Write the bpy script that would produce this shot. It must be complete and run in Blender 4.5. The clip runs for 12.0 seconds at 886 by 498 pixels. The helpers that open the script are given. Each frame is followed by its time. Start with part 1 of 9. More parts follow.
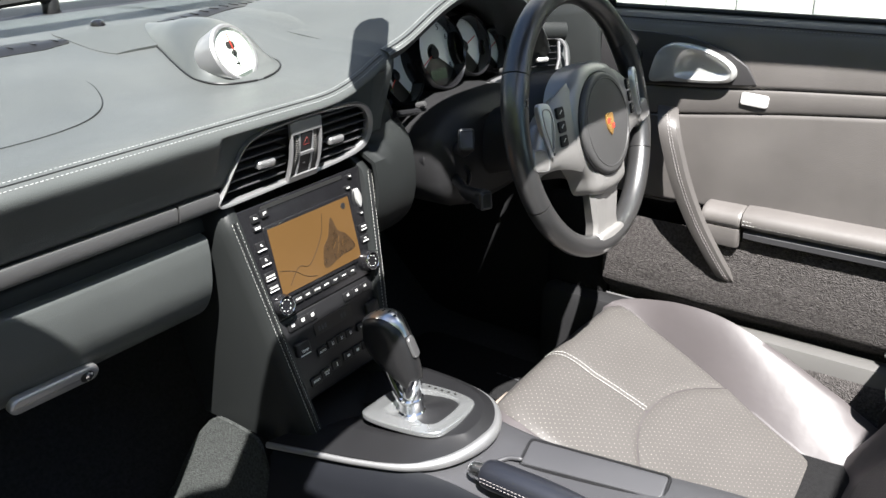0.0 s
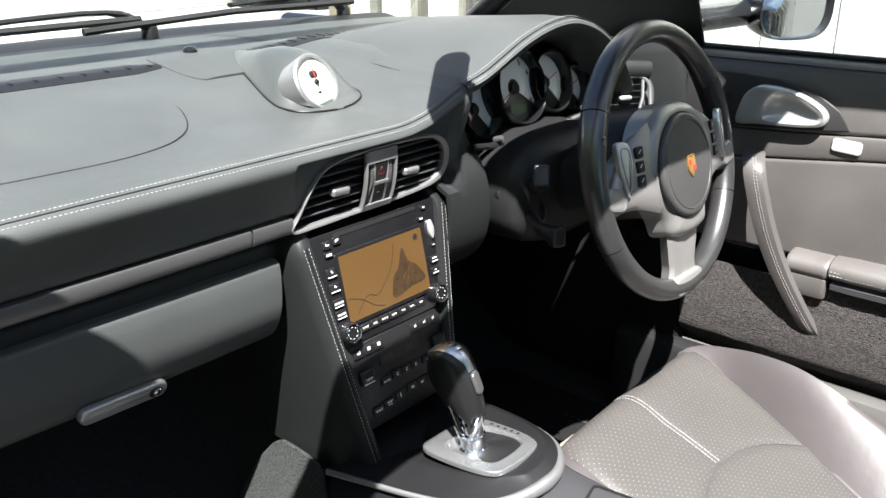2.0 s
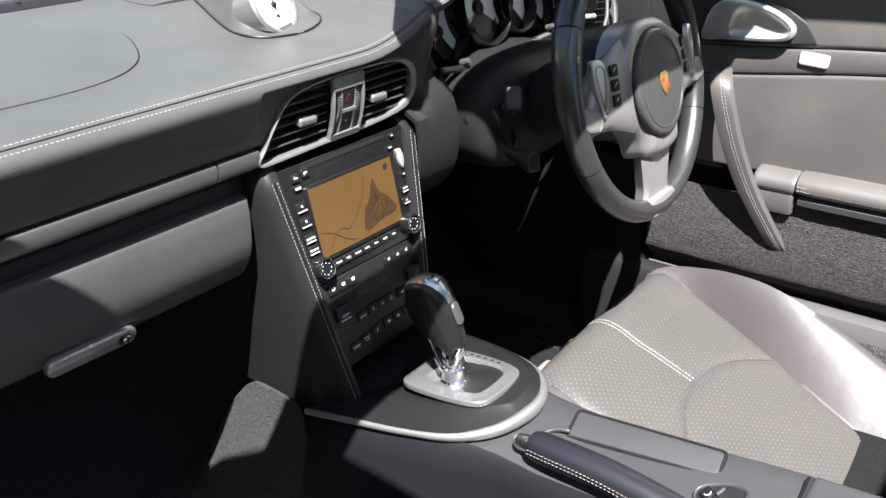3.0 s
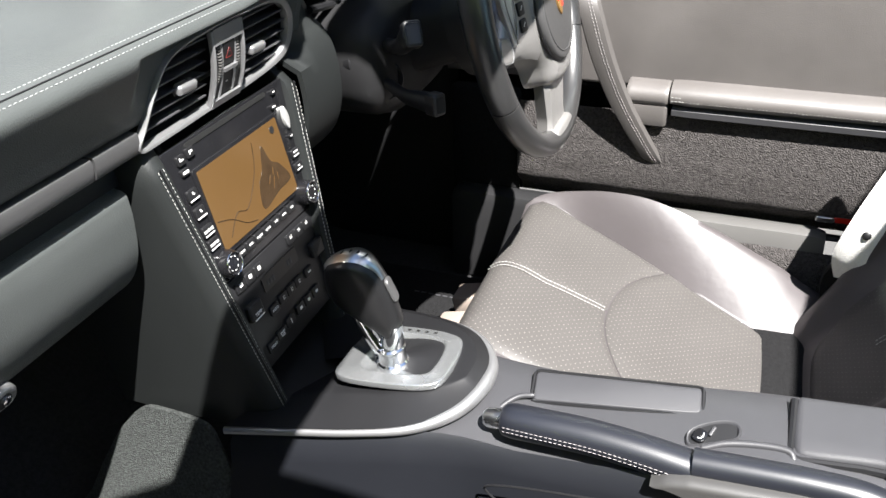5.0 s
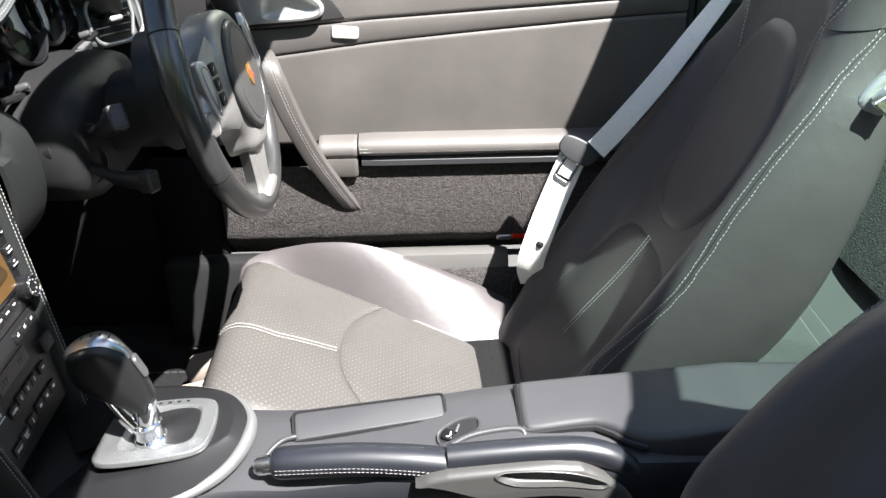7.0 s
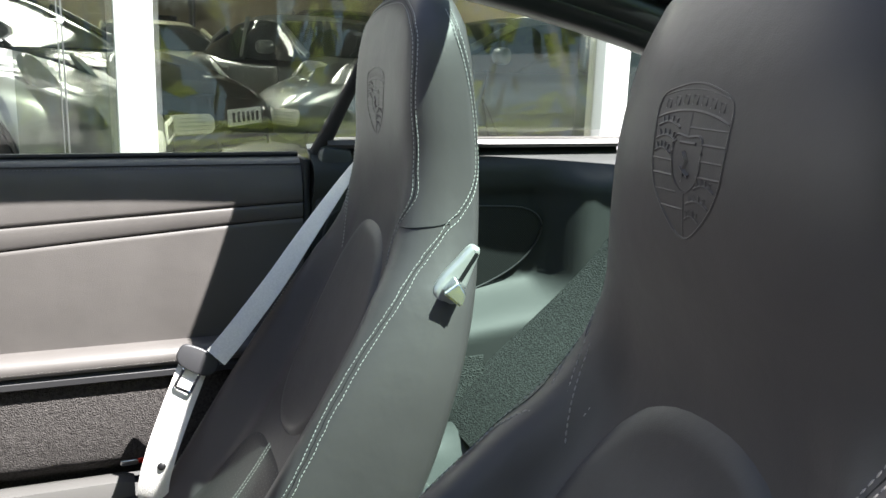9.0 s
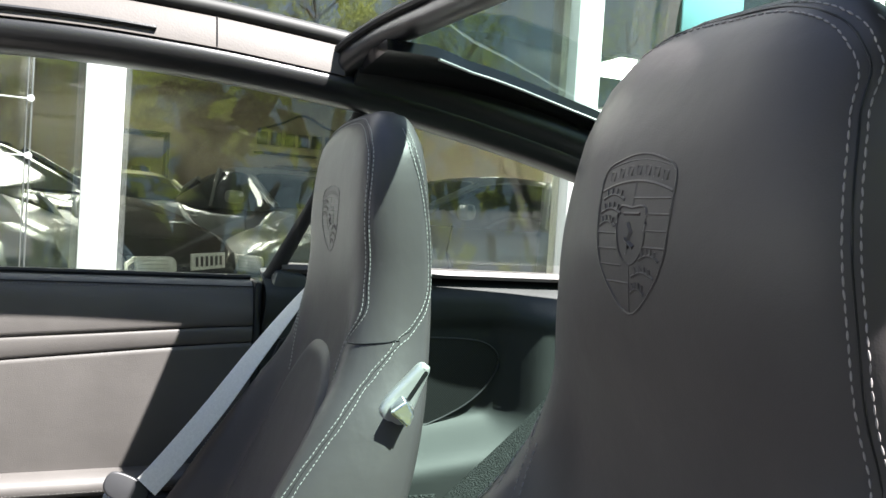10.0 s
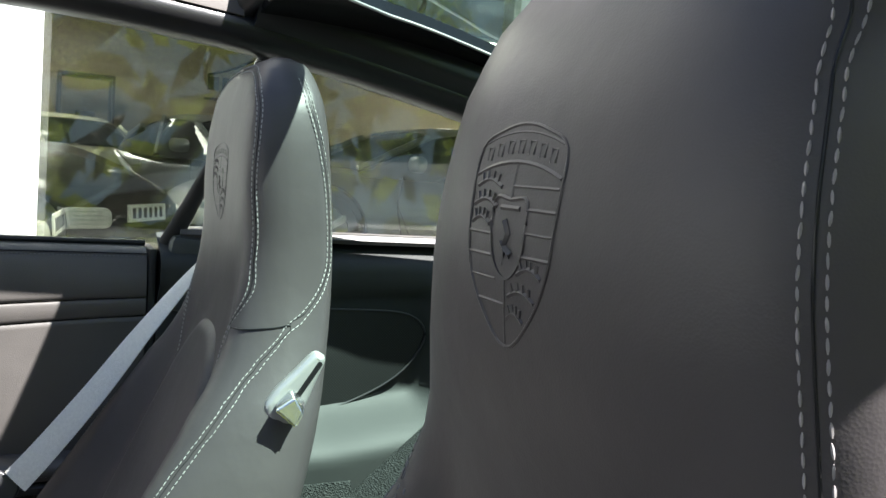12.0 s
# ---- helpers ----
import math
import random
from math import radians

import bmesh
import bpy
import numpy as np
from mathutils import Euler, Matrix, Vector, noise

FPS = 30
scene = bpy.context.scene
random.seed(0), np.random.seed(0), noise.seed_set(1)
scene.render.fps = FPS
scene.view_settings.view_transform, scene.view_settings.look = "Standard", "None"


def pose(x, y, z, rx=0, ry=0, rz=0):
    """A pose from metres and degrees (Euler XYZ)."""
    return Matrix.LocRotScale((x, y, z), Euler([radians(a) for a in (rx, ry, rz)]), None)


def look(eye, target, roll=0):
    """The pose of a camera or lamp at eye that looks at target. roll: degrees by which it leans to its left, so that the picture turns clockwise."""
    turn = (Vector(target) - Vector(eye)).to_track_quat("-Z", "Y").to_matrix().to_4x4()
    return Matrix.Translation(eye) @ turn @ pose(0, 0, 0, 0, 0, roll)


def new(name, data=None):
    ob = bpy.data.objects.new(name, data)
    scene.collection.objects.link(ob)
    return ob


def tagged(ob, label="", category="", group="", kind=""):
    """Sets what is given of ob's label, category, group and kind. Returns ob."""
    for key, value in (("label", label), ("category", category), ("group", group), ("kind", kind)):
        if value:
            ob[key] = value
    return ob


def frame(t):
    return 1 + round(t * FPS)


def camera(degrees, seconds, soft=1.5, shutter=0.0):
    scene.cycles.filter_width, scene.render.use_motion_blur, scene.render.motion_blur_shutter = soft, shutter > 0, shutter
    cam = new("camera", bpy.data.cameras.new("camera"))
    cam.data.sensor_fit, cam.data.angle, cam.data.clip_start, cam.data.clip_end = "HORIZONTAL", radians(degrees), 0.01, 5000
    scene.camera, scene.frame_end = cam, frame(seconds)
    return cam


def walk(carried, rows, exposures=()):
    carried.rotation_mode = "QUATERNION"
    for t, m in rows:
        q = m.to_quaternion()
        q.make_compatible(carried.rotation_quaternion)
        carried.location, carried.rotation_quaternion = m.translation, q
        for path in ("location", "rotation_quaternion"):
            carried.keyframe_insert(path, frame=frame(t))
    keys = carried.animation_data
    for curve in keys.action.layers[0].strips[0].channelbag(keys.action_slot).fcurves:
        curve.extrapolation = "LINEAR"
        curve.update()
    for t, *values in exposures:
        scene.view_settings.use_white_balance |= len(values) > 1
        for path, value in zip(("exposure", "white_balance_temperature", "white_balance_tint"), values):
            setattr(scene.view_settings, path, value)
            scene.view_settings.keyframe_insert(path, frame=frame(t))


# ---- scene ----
cam = camera(55.3, 12.0)
PATH = [
    (0, (-0.736, -0.617, 1.148), (0.748, 0.469, 0.361), -1.2),
    (0.5, (-0.723, -0.625, 1.139), (0.697, 0.589, 0.427), -0.9),
    (1, (-0.725, -0.628, 1.141), (0.673, 0.623, 0.445), -0.4),
    (1.5, (-0.726, -0.623, 1.14), (0.67, 0.628, 0.443), -0.2),
    (2, (-0.722, -0.621, 1.147), (0.668, 0.628, 0.433), -0.5),
    (2.5, (-0.721, -0.618, 1.143), (0.659, 0.608, 0.372), -0.8),
    (3, (-0.722, -0.573, 1.129), (0.7, 0.54, 0.269), -1.3),
    (3.2, (-0.721, -0.534, 1.13), (0.734, 0.508, 0.238), -1.5),
    (4.8, (-0.686, -0.353, 1.116), (0.908, 0.296, 0.097), -1.9),
    (5, (-0.688, -0.357, 1.11), (0.913, 0.268, 0.089), -1.9),
    (5.5, (-0.7, -0.338, 1.114), (0.946, 0.175, 0.102), -1.9),
    (6, (-0.729, -0.291, 1.133), (0.978, 0.043, 0.145), -1.6),
    (6.5, (-0.753, -0.29, 1.136), (0.994, -0.128, 0.176), -1.3),
    (7, (-0.777, -0.328, 1.139), (1.003, -0.399, 0.23), -0.5),
    (7.5, (-0.781, -0.379, 1.148), (1.005, -0.702, 0.308), -0.2),
    (7.7, (-0.778, -0.407, 1.149), (1.001, -0.821, 0.334), 0.0),
    (9.3, (-0.769, -0.495, 1.102), (1.044, -1.275, 0.78), 2.7),
    (9.5, (-0.766, -0.5, 1.091), (1.056, -1.291, 0.859), 3.0),
    (10, (-0.761, -0.514, 1.061), (1.065, -1.327, 1.001), 3.7),
    (10.5, (-0.749, -0.531, 1.051), (1.059, -1.385, 1.055), 4.3),
    (11, (-0.732, -0.559, 1.05), (1.06, -1.446, 1.042), 4.8),
    (11.5, (-0.696, -0.595, 1.057), (1.09, -1.492, 0.995), 5.0),
    (12, (-0.658, -0.628, 1.084), (1.118, -1.534, 0.915), 4.5),
]
walk(cam, [(t, look(eye, target, roll)) for t, eye, target, roll in PATH],
     exposures=[(0.0, 2.40), (2.0, 2.36), (3.0, 2.32), (5.0, 2.40), (6.0, 2.50), (7.5, 2.62), (9.5, 2.58), (12.0, 2.58)])

# ---- world and sun ----
SUN_WAY = Vector((0.44, 0.436, -1.0)).normalized()
world = bpy.data.worlds.new("sky")
scene.world = world
world.use_nodes = True
wt = world.node_tree
sky = wt.nodes.new("ShaderNodeTexSky")
sky.sky_type, sky.sun_disc = "NISHITA", False
sky.sun_elevation = math.asin(-SUN_WAY.z)
sky.sun_rotation = math.atan2(-SUN_WAY.x, -SUN_WAY.y)
sky.air_density, sky.dust_density = 1.0, 0.6
wt.links.new(sky.outputs[0], wt.nodes["Background"].inputs[0])
wt.nodes["Background"].inputs[1].default_value = 0.044
sun_data = bpy.data.lights.new("sun", "SUN")
sun_data.energy, sun_data.angle, sun_data.color = 5.0, radians(0.55), (1.0, 0.975, 0.945)
sun = new("sun", sun_data)
sun.matrix_basis = Matrix.Translation((-3, -3, 8)) @ SUN_WAY.to_track_quat("-Z", "Y").to_matrix().to_4x4()
scene.view_settings.exposure = 2.05

# ---- tools ----
def base_of(p):
    return Matrix() if p.parent else p.matrix_basis.copy()


def thing(name, label, category, at=(0, 0, 0), group="", kind=""):
    ob = new(name)
    ob.empty_display_size = 0.05
    ob.matrix_basis = Matrix.Translation(at)
    return tagged(ob, label, category, group, kind)


def part(name, bm, material, parent=None, label="", sharp=40, flat=False):
    me = bpy.data.meshes.new(name)
    bmesh.ops.recalc_face_normals(bm, faces=bm.faces[:])
    bm.to_mesh(me)
    bm.free()
    me.materials.append(material)
    if not flat:
        me.polygons.foreach_set("use_smooth", [True] * len(me.polygons))
        me.set_sharp_from_angle(angle=radians(sharp))
    ob = new(name, me)
    if parent:
        ob.parent = parent
        ob.matrix_parent_inverse = base_of(parent).inverted()
    if label:
        tagged(ob, label)
    return ob


def curve(points, n=12, closed=False):
    """Catmull-Rom through the points, n steps a span."""
    p = [Vector(q) for q in points]
    out, m = [], len(p)
    for i in range(m if closed else m - 1):
        if closed:
            a, b, c, d = p[i - 1], p[i], p[(i + 1) % m], p[(i + 2) % m]
        else:
            a, b, c, d = p[max(i - 1, 0)], p[i], p[i + 1], p[min(i + 2, m - 1)]
        for k in range(n):
            t = k / n
            out.append(0.5 * (2 * b + (c - a) * t + (2 * a - 5 * b + 4 * c - d) * t * t + (3 * b - a - 3 * c + d) * t ** 3))
    if not closed:
        out.append(p[-1].copy())
    return out


def lerp_table(table, v):
    """Smooth reading of rows (v, a, b, ...) at v."""
    if v <= table[0][0]:
        return table[0][1:]
    for lo, hi in zip(table, table[1:]):
        if v <= hi[0]:
            k = (v - lo[0]) / (hi[0] - lo[0])
            i = table.index(lo)
            pre, post = table[max(i - 1, 0)], table[min(i + 2, len(table) - 1)]
            out = []
            for a, b, c, d in zip(pre[1:], lo[1:], hi[1:], post[1:]):
                out.append(0.5 * (2 * b + (c - a) * k + (2 * a - 5 * b + 4 * c - d) * k * k + (3 * b - a - 3 * c + d) * k ** 3))
            return tuple(out)
    return table[-1][1:]


def sheet(rows, closed_u=False, closed_v=False, caps=False, bm=None):
    """Faces between rows of points."""
    bm = bm or bmesh.new()
    vs = [[bm.verts.new(p) for p in r] for r in rows]
    nu, nv = len(vs), len(vs[0])
    for i in range(nu if closed_u else nu - 1):
        for j in range(nv if closed_v else nv - 1):
            q = (vs[i][j], vs[i][(j + 1) % nv], vs[(i + 1) % nu][(j + 1) % nv], vs[(i + 1) % nu][j])
            bm.faces.new(q)
    if caps:
        bm.faces.new(vs[0])
        bm.faces.new(list(reversed(vs[-1])))
    return bm


def thick(bm, d):
    """Gives a sheet a thickness d along its normals."""
    bmesh.ops.recalc_face_normals(bm, faces=bm.faces[:])
    bmesh.ops.solidify(bm, geom=bm.faces[:], thickness=d)
    return bm


def tube(points, r, n=10, closed=False, flat=1.0, up=(0, 0, 1), caps=True, bm=None):
    """A tube along points; r a number or a list; flat: height over width."""
    pts = [Vector(p) for p in points]
    m, rings = len(pts), []
    up = Vector(up)
    for i, p in enumerate(pts):
        a = pts[i - 1] if (closed or i) else p
        b = pts[(i + 1) % m] if (closed or i < m - 1) else p
        d = (b - a).normalized()
        s = d.cross(up)
        if s.length < 1e-4:
            s = d.cross(Vector((1, 0, 0.01)))
        s.normalize()
        u = s.cross(d).normalized()
        rr = r[i] if isinstance(r, (list, tuple)) else r
        rings.append([p + s * (rr * math.cos(k * 2 * math.pi / n)) + u * (rr * flat * math.sin(k * 2 * math.pi / n)) for k in range(n)])
    return sheet(rings, closed_u=closed, closed_v=True, caps=caps and not closed, bm=bm)


def rounded(w, h, r, n=5):
    """A rounded rectangle's outline, centred, counter-clockwise."""
    r = min(r, w / 2, h / 2)
    out = []
    for cx, cy, a0 in ((w / 2 - r, h / 2 - r, 0), (-w / 2 + r, h / 2 - r, 90), (-w / 2 + r, -h / 2 + r, 180), (w / 2 - r, -h / 2 + r, 270)):
        for k in range(n + 1):
            a = radians(a0 + 90 * k / n)
            out.append((cx + r * math.cos(a), cy + r * math.sin(a)))
    return out


def slab(outline, depth, m=None, bevel=0.0, bm=None, steps=3):
    """An outline (x, y) raised from z = 0 to depth, its top edge rounded, laid by the matrix m."""
    bm = bm or bmesh.new()
    m = m or Matrix()
    n = len(outline)
    area = sum(outline[i][0] * outline[(i + 1) % n][1] - outline[(i + 1) % n][0] * outline[i][1] for i in range(n))
    s = 1 if area > 0 else -1
    nor = []
    for i in range(n):
        a, b, c = Vector(outline[i - 1]), Vector(outline[i]), Vector(outline[(i + 1) % n])
        d = (b - a).normalized() + (c - b).normalized()
        d = d.normalized() if d.length > 1e-9 else Vector((1, 0))
        nor.append(Vector((-d.y, d.x)) * s)
    levels = [(0.0, 0.0)]
    if bevel:
        for k in range(steps + 1):
            a = math.pi / 2 * k / steps
            levels.append((bevel * (1 - math.cos(a)), depth - bevel + bevel * math.sin(a)))
    else:
        levels.append((0.0, depth))
    rings = [[m @ Vector((outline[i][0] + nor[i].x * ins, outline[i][1] + nor[i].y * ins, z)) for i in range(n)] for ins, z in levels]
    return sheet(rings, closed_v=True, caps=True, bm=bm)


def rbox(size, m=None, bevel=0.004, bm=None):
    """A box with all edges rounded, centred."""
    x, y, z = size
    b = min(bevel, x / 2.01, y / 2.01, z / 2.01)
    bm = bm or bmesh.new()
    m = m or Matrix()
    rings = []
    for k, (ins, zz) in enumerate(((b, -z / 2), (b * 0.3, -z / 2 + b * 0.3), (0, -z / 2 + b), (0, z / 2 - b), (b * 0.3, z / 2 - b * 0.3), (b, z / 2))):
        rings.append([m @ Vector((px, py, zz)) for px, py in rounded(x - 2 * ins, y - 2 * ins, max(b - ins * 0.4, 0.0003), 2)])
    return sheet(rings, closed_v=True, caps=True, bm=bm)


def frame_at(origin, normal, up=(0, 0, 1)):
    """A matrix with z along normal and y as near up as can be."""
    z = Vector(normal).normalized()
    x = Vector(up).cross(z).normalized()
    y = z.cross(x)
    m = Matrix((x, y, z)).transposed().to_4x4()
    m.translation = origin
    return m


def lathe(profile, m=None, n=24, bm=None):
    """Turns (r, z) pairs about z."""
    m = m or Matrix()
    rings = [[m @ Vector((max(r, 1e-5) * math.cos(2 * math.pi * k / n), max(r, 1e-5) * math.sin(2 * math.pi * k / n), z)) for k in range(n)] for r, z in profile]
    return sheet(rings, closed_v=True, caps=True, bm=bm)


def resample(points, step):
    pts = [Vector(p) for p in points]
    out, left = [], 0.0
    for a, b in zip(pts, pts[1:]):
        ln = (b - a).length
        t = left
        while t < ln:
            out.append((a.lerp(b, t / ln), (b - a).normalized()))
            t += step
        left = t - ln
    return out


def stitch_row(points, parent, material, pitch=0.0058, length=0.0040, r=0.00050, shifts=((0, 0, 0),), name="stitching"):
    """Rows of thread stitches along a line, one mesh."""
    bm = bmesh.new()
    for sh in shifts:
        for p, d in resample(points, pitch):
            p = p + Vector(sh)
            jit = Vector((random.uniform(-1, 1), random.uniform(-1, 1), random.uniform(-1, 1))) * 0.00018
            a, b = p - d * length * 0.5 + jit, p + d * length * 0.5 - jit
            tube((a, a.lerp(b, 0.3), a.lerp(b, 0.7), b), [r * 0.4, r, r, r * 0.4], n=4, bm=bm)
    return part(name, bm, material, parent)


def text_part(words, m, size, material, parent, name="lettering", depth=0.0002):
    cu = bpy.data.curves.new(name, "FONT")
    cu.body, cu.size, cu.extrude, cu.align_x, cu.align_y = words, size, depth, "CENTER", "CENTER"
    tmp = bpy.data.objects.new(name, cu)
    me = bpy.data.meshes.new_from_object(tmp)
    bpy.data.objects.remove(tmp)
    me.transform(m)
    me.materials.clear()
    me.materials.append(material)
    ob = new(name, me)
    ob.parent = parent
    ob.matrix_parent_inverse = base_of(parent).inverted()
    return ob

# ---- materials ----
def material(name, colour, rough=0.5, metal=0.0, grain=None, vary=None, coat=0.0, spec=0.5, tint=None, rough_vary=0.0, soft=None):
    """grain: (scale, bump strength, distance). vary: (scale, amount) of brightness. tint: second colour for large stains. soft: (scale, distance) of slow waves."""
    mt = bpy.data.materials.new(name)
    mt.use_nodes = True
    nt = mt.node_tree
    b = nt.nodes["Principled BSDF"]
    b.inputs["Base Color"].default_value = (*colour, 1)
    b.inputs["Roughness"].default_value = rough
    b.inputs["Metallic"].default_value = metal
    b.inputs["Coat Weight"].default_value = coat
    b.inputs["Specular IOR Level"].default_value = spec
    co = nt.nodes.new("ShaderNodeTexCoord")
    if vary:
        n1 = nt.nodes.new("ShaderNodeTexNoise")
        n1.inputs["Scale"].default_value, n1.inputs["Detail"].default_value = vary[0], 5
        nt.links.new(co.outputs["Object"], n1.inputs["Vector"])
        mix = nt.nodes.new("ShaderNodeMix")
        mix.data_type = "RGBA"
        lo = [c * (1 - vary[1]) for c in colour]
        hi = [min(1, c * (1 + vary[1])) for c in (tint or colour)]
        mix.inputs[6].default_value, mix.inputs[7].default_value = (*lo, 1), (*hi, 1)
        nt.links.new(n1.outputs["Fac"], mix.inputs[0])
        nt.links.new(mix.outputs[2], b.inputs["Base Color"])
    if rough_vary:
        n3 = nt.nodes.new("ShaderNodeTexNoise")
        n3.inputs["Scale"].default_value, n3.inputs["Detail"].default_value = 9, 4
        nt.links.new(co.outputs["Object"], n3.inputs["Vector"])
        mr = nt.nodes.new("ShaderNodeMapRange")
        mr.inputs["To Min"].default_value, mr.inputs["To Max"].default_value = rough - rough_vary, rough + rough_vary
        nt.links.new(n3.outputs["Fac"], mr.inputs["Value"])
        nt.links.new(mr.outputs[0], b.inputs["Roughness"])
    if grain:
        tx = nt.nodes.new("ShaderNodeTexVoronoi" if grain[0] > 250 else "ShaderNodeTexNoise")
        tx.inputs["Scale"].default_value = grain[0]
        nt.links.new(co.outputs["Object"], tx.inputs["Vector"])
        bp = nt.nodes.new("ShaderNodeBump")
        bp.inputs["Strength"].default_value, bp.inputs["Distance"].default_value = grain[1], grain[2]
        nt.links.new(tx.outputs[0], bp.inputs["Height"])
        nt.links.new(bp.outputs[0], b.inputs["Normal"])
        if soft:
            n4, b4 = nt.nodes.new("ShaderNodeTexNoise"), nt.nodes.new("ShaderNodeBump")
            n4.inputs["Scale"].default_value, n4.inputs["Detail"].default_value = soft[0], 3
            n4.inputs["Distortion"].default_value = 0.1
            b4.inputs["Strength"].default_value, b4.inputs["Distance"].default_value = 0.5, soft[1]
            nt.links.new(co.outputs["Object"], n4.inputs["Vector"])
            nt.links.new(n4.outputs["Fac"], b4.inputs["Height"])
            nt.links.new(b4.outputs[0], bp.inputs["Normal"])
    return mt


def add_dots(mt, axes, pitch, radius, colour):
    """Rows of small pale perforations on a staggered grid, along two object axes."""
    nt = mt.node_tree
    b = nt.nodes["Principled BSDF"]
    co = nt.nodes.new("ShaderNodeTexCoord")
    sep = nt.nodes.new("ShaderNodeSeparateXYZ")
    nt.links.new(co.outputs["Object"], sep.inputs[0])

    def calc(op, a, c):
        n = nt.nodes.new("ShaderNodeMath")
        n.operation = op
        for k, v in enumerate((a, c)):
            if isinstance(v, (int, float)):
                n.inputs[k].default_value = v
            else:
                nt.links.new(v, n.inputs[k])
        return n.outputs[0]
    u, v = (calc("DIVIDE", sep.outputs[a], pitch) for a in axes)
    p, q = calc("ADD", u, v), calc("SUBTRACT", u, v)
    fx = calc("SUBTRACT", calc("FRACT", calc("ADD", p, 100), 0), 0.5)
    fy = calc("SUBTRACT", calc("FRACT", calc("ADD", q, 100), 0), 0.5)
    d = calc("ADD", calc("MULTIPLY", fx, fx), calc("MULTIPLY", fy, fy))
    hole = calc("LESS_THAN", d, radius * radius)
    mix = nt.nodes.new("ShaderNodeMix")
    mix.data_type = "RGBA"
    nt.links.new(hole, mix.inputs[0])
    src = b.inputs["Base Color"].links[0].from_socket
    nt.links.new(src, mix.inputs[6])
    mix.inputs[7].default_value = (*colour, 1)
    nt.links.new(mix.outputs[2], b.inputs["Base Color"])
    return mt


def pane_glass(name, tint, gloss=1.0, ior=1.5):
    """Thin glass: lets tinted light straight through, with a mirror share by angle."""
    mt = bpy.data.materials.new(name)
    mt.use_nodes = True
    nt = mt.node_tree
    nt.nodes.remove(nt.nodes["Principled BSDF"])
    tr, gl, mx, fr = (nt.nodes.new(k) for k in ("ShaderNodeBsdfTransparent", "ShaderNodeBsdfGlossy", "ShaderNodeMixShader", "ShaderNodeLayerWeight"))
    pw, sc = nt.nodes.new("ShaderNodeMath"), nt.nodes.new("ShaderNodeMath")
    pw.operation, sc.operation = "POWER", "MULTIPLY_ADD"
    pw.inputs[1].default_value = 5.0
    f0 = ((ior - 1) / (ior + 1)) ** 2
    sc.inputs[1].default_value, sc.inputs[2].default_value = 1 - f0, f0
    tr.inputs[0].default_value = (*tint, 1)
    gl.inputs["Roughness"].default_value = 0.0
    gl.inputs[0].default_value = (gloss, gloss, gloss, 1)
    fr.inputs[0].default_value = 0.5
    nt.links.new(fr.outputs["Facing"], pw.inputs[0])
    nt.links.new(pw.outputs[0], sc.inputs[0])
    nt.links.new(sc.outputs[0], mx.inputs[0])
    nt.links.new(tr.outputs[0], mx.inputs[1])
    nt.links.new(gl.outputs[0], mx.inputs[2])
    nt.links.new(mx.outputs[0], nt.nodes["Material Output"].inputs[0])
    return mt


leather_seat = material("leather_seat", (0.0555, 0.0495, 0.0508), 0.44, spec=0.42, grain=(900, 0.12, 0.0004), vary=(7, 0.18), rough_vary=0.08, soft=(22, 0.0020))
leather_perf = add_dots(material("leather_perforated", (0.060, 0.0560, 0.0535), 0.46, spec=0.3, grain=(900, 0.2, 0.0006), vary=(7, 0.18), rough_vary=0.08, soft=(26, 0.0012)), (0, 1), 0.0108, 0.075, (0.25, 0.235, 0.21))
leather_perf_back = add_dots(material("leather_perforated_back", (0.042, 0.039, 0.039), 0.46, spec=0.35, grain=(900, 0.25, 0.0006), vary=(7, 0.18)), (0, 2), 0.0108, 0.075, (0.16, 0.15, 0.145))
leather_dash = material("leather_dash", (0.053, 0.0575, 0.0567), 0.41, spec=0.28, grain=(800, 0.3, 0.0007), vary=(9, 0.2), rough_vary=0.08, soft=(14, 0.0012))
leather_door = material("leather_door", (0.084, 0.0775, 0.0740), 0.47, grain=(800, 0.25, 0.0007), vary=(9, 0.24), rough_vary=0.09, soft=(14, 0.0016))
leather_dark = material("leather_dark", (0.0085, 0.0092, 0.0115), 0.40, spec=0.25, grain=(900, 0.06, 0.0003), vary=(9, 0.2), rough_vary=0.06)
wheel_leather = material("wheel_leather", (0.022, 0.0217, 0.0220), 0.31, spec=1.0, grain=(600, 0.12, 0.0005), vary=(12, 0.2), rough_vary=0.08)
stalk_black = material("stalk_black", (0.015, 0.015, 0.016), 0.38, spec=0.45, vary=(14, 0.2), rough_vary=0.06)
toggle_silver = material("toggle_silver", (0.62, 0.62, 0.62), 0.30, 0.7, vary=(18, 0.06), rough_vary=0.05)
leather_grip = material("leather_grip", (0.0095, 0.0105, 0.0145), 0.34, spec=0.7, grain=(900, 0.08, 0.0003), vary=(9, 0.2), rough_vary=0.06)
plastic_soft = material("plastic_soft", (0.034, 0.034, 0.037), 0.45, grain=(1100, 0.2, 0.0004), vary=(10, 0.12), rough_vary=0.06)
plastic_black = material("plastic_black", (0.0090, 0.0090, 0.0098), 0.42, spec=0.35, vary=(14, 0.25), rough_vary=0.06)
plastic_gloss = material("plastic_gloss", (0.008, 0.008, 0.009), 0.16, vary=(20, 0.2), rough_vary=0.05)
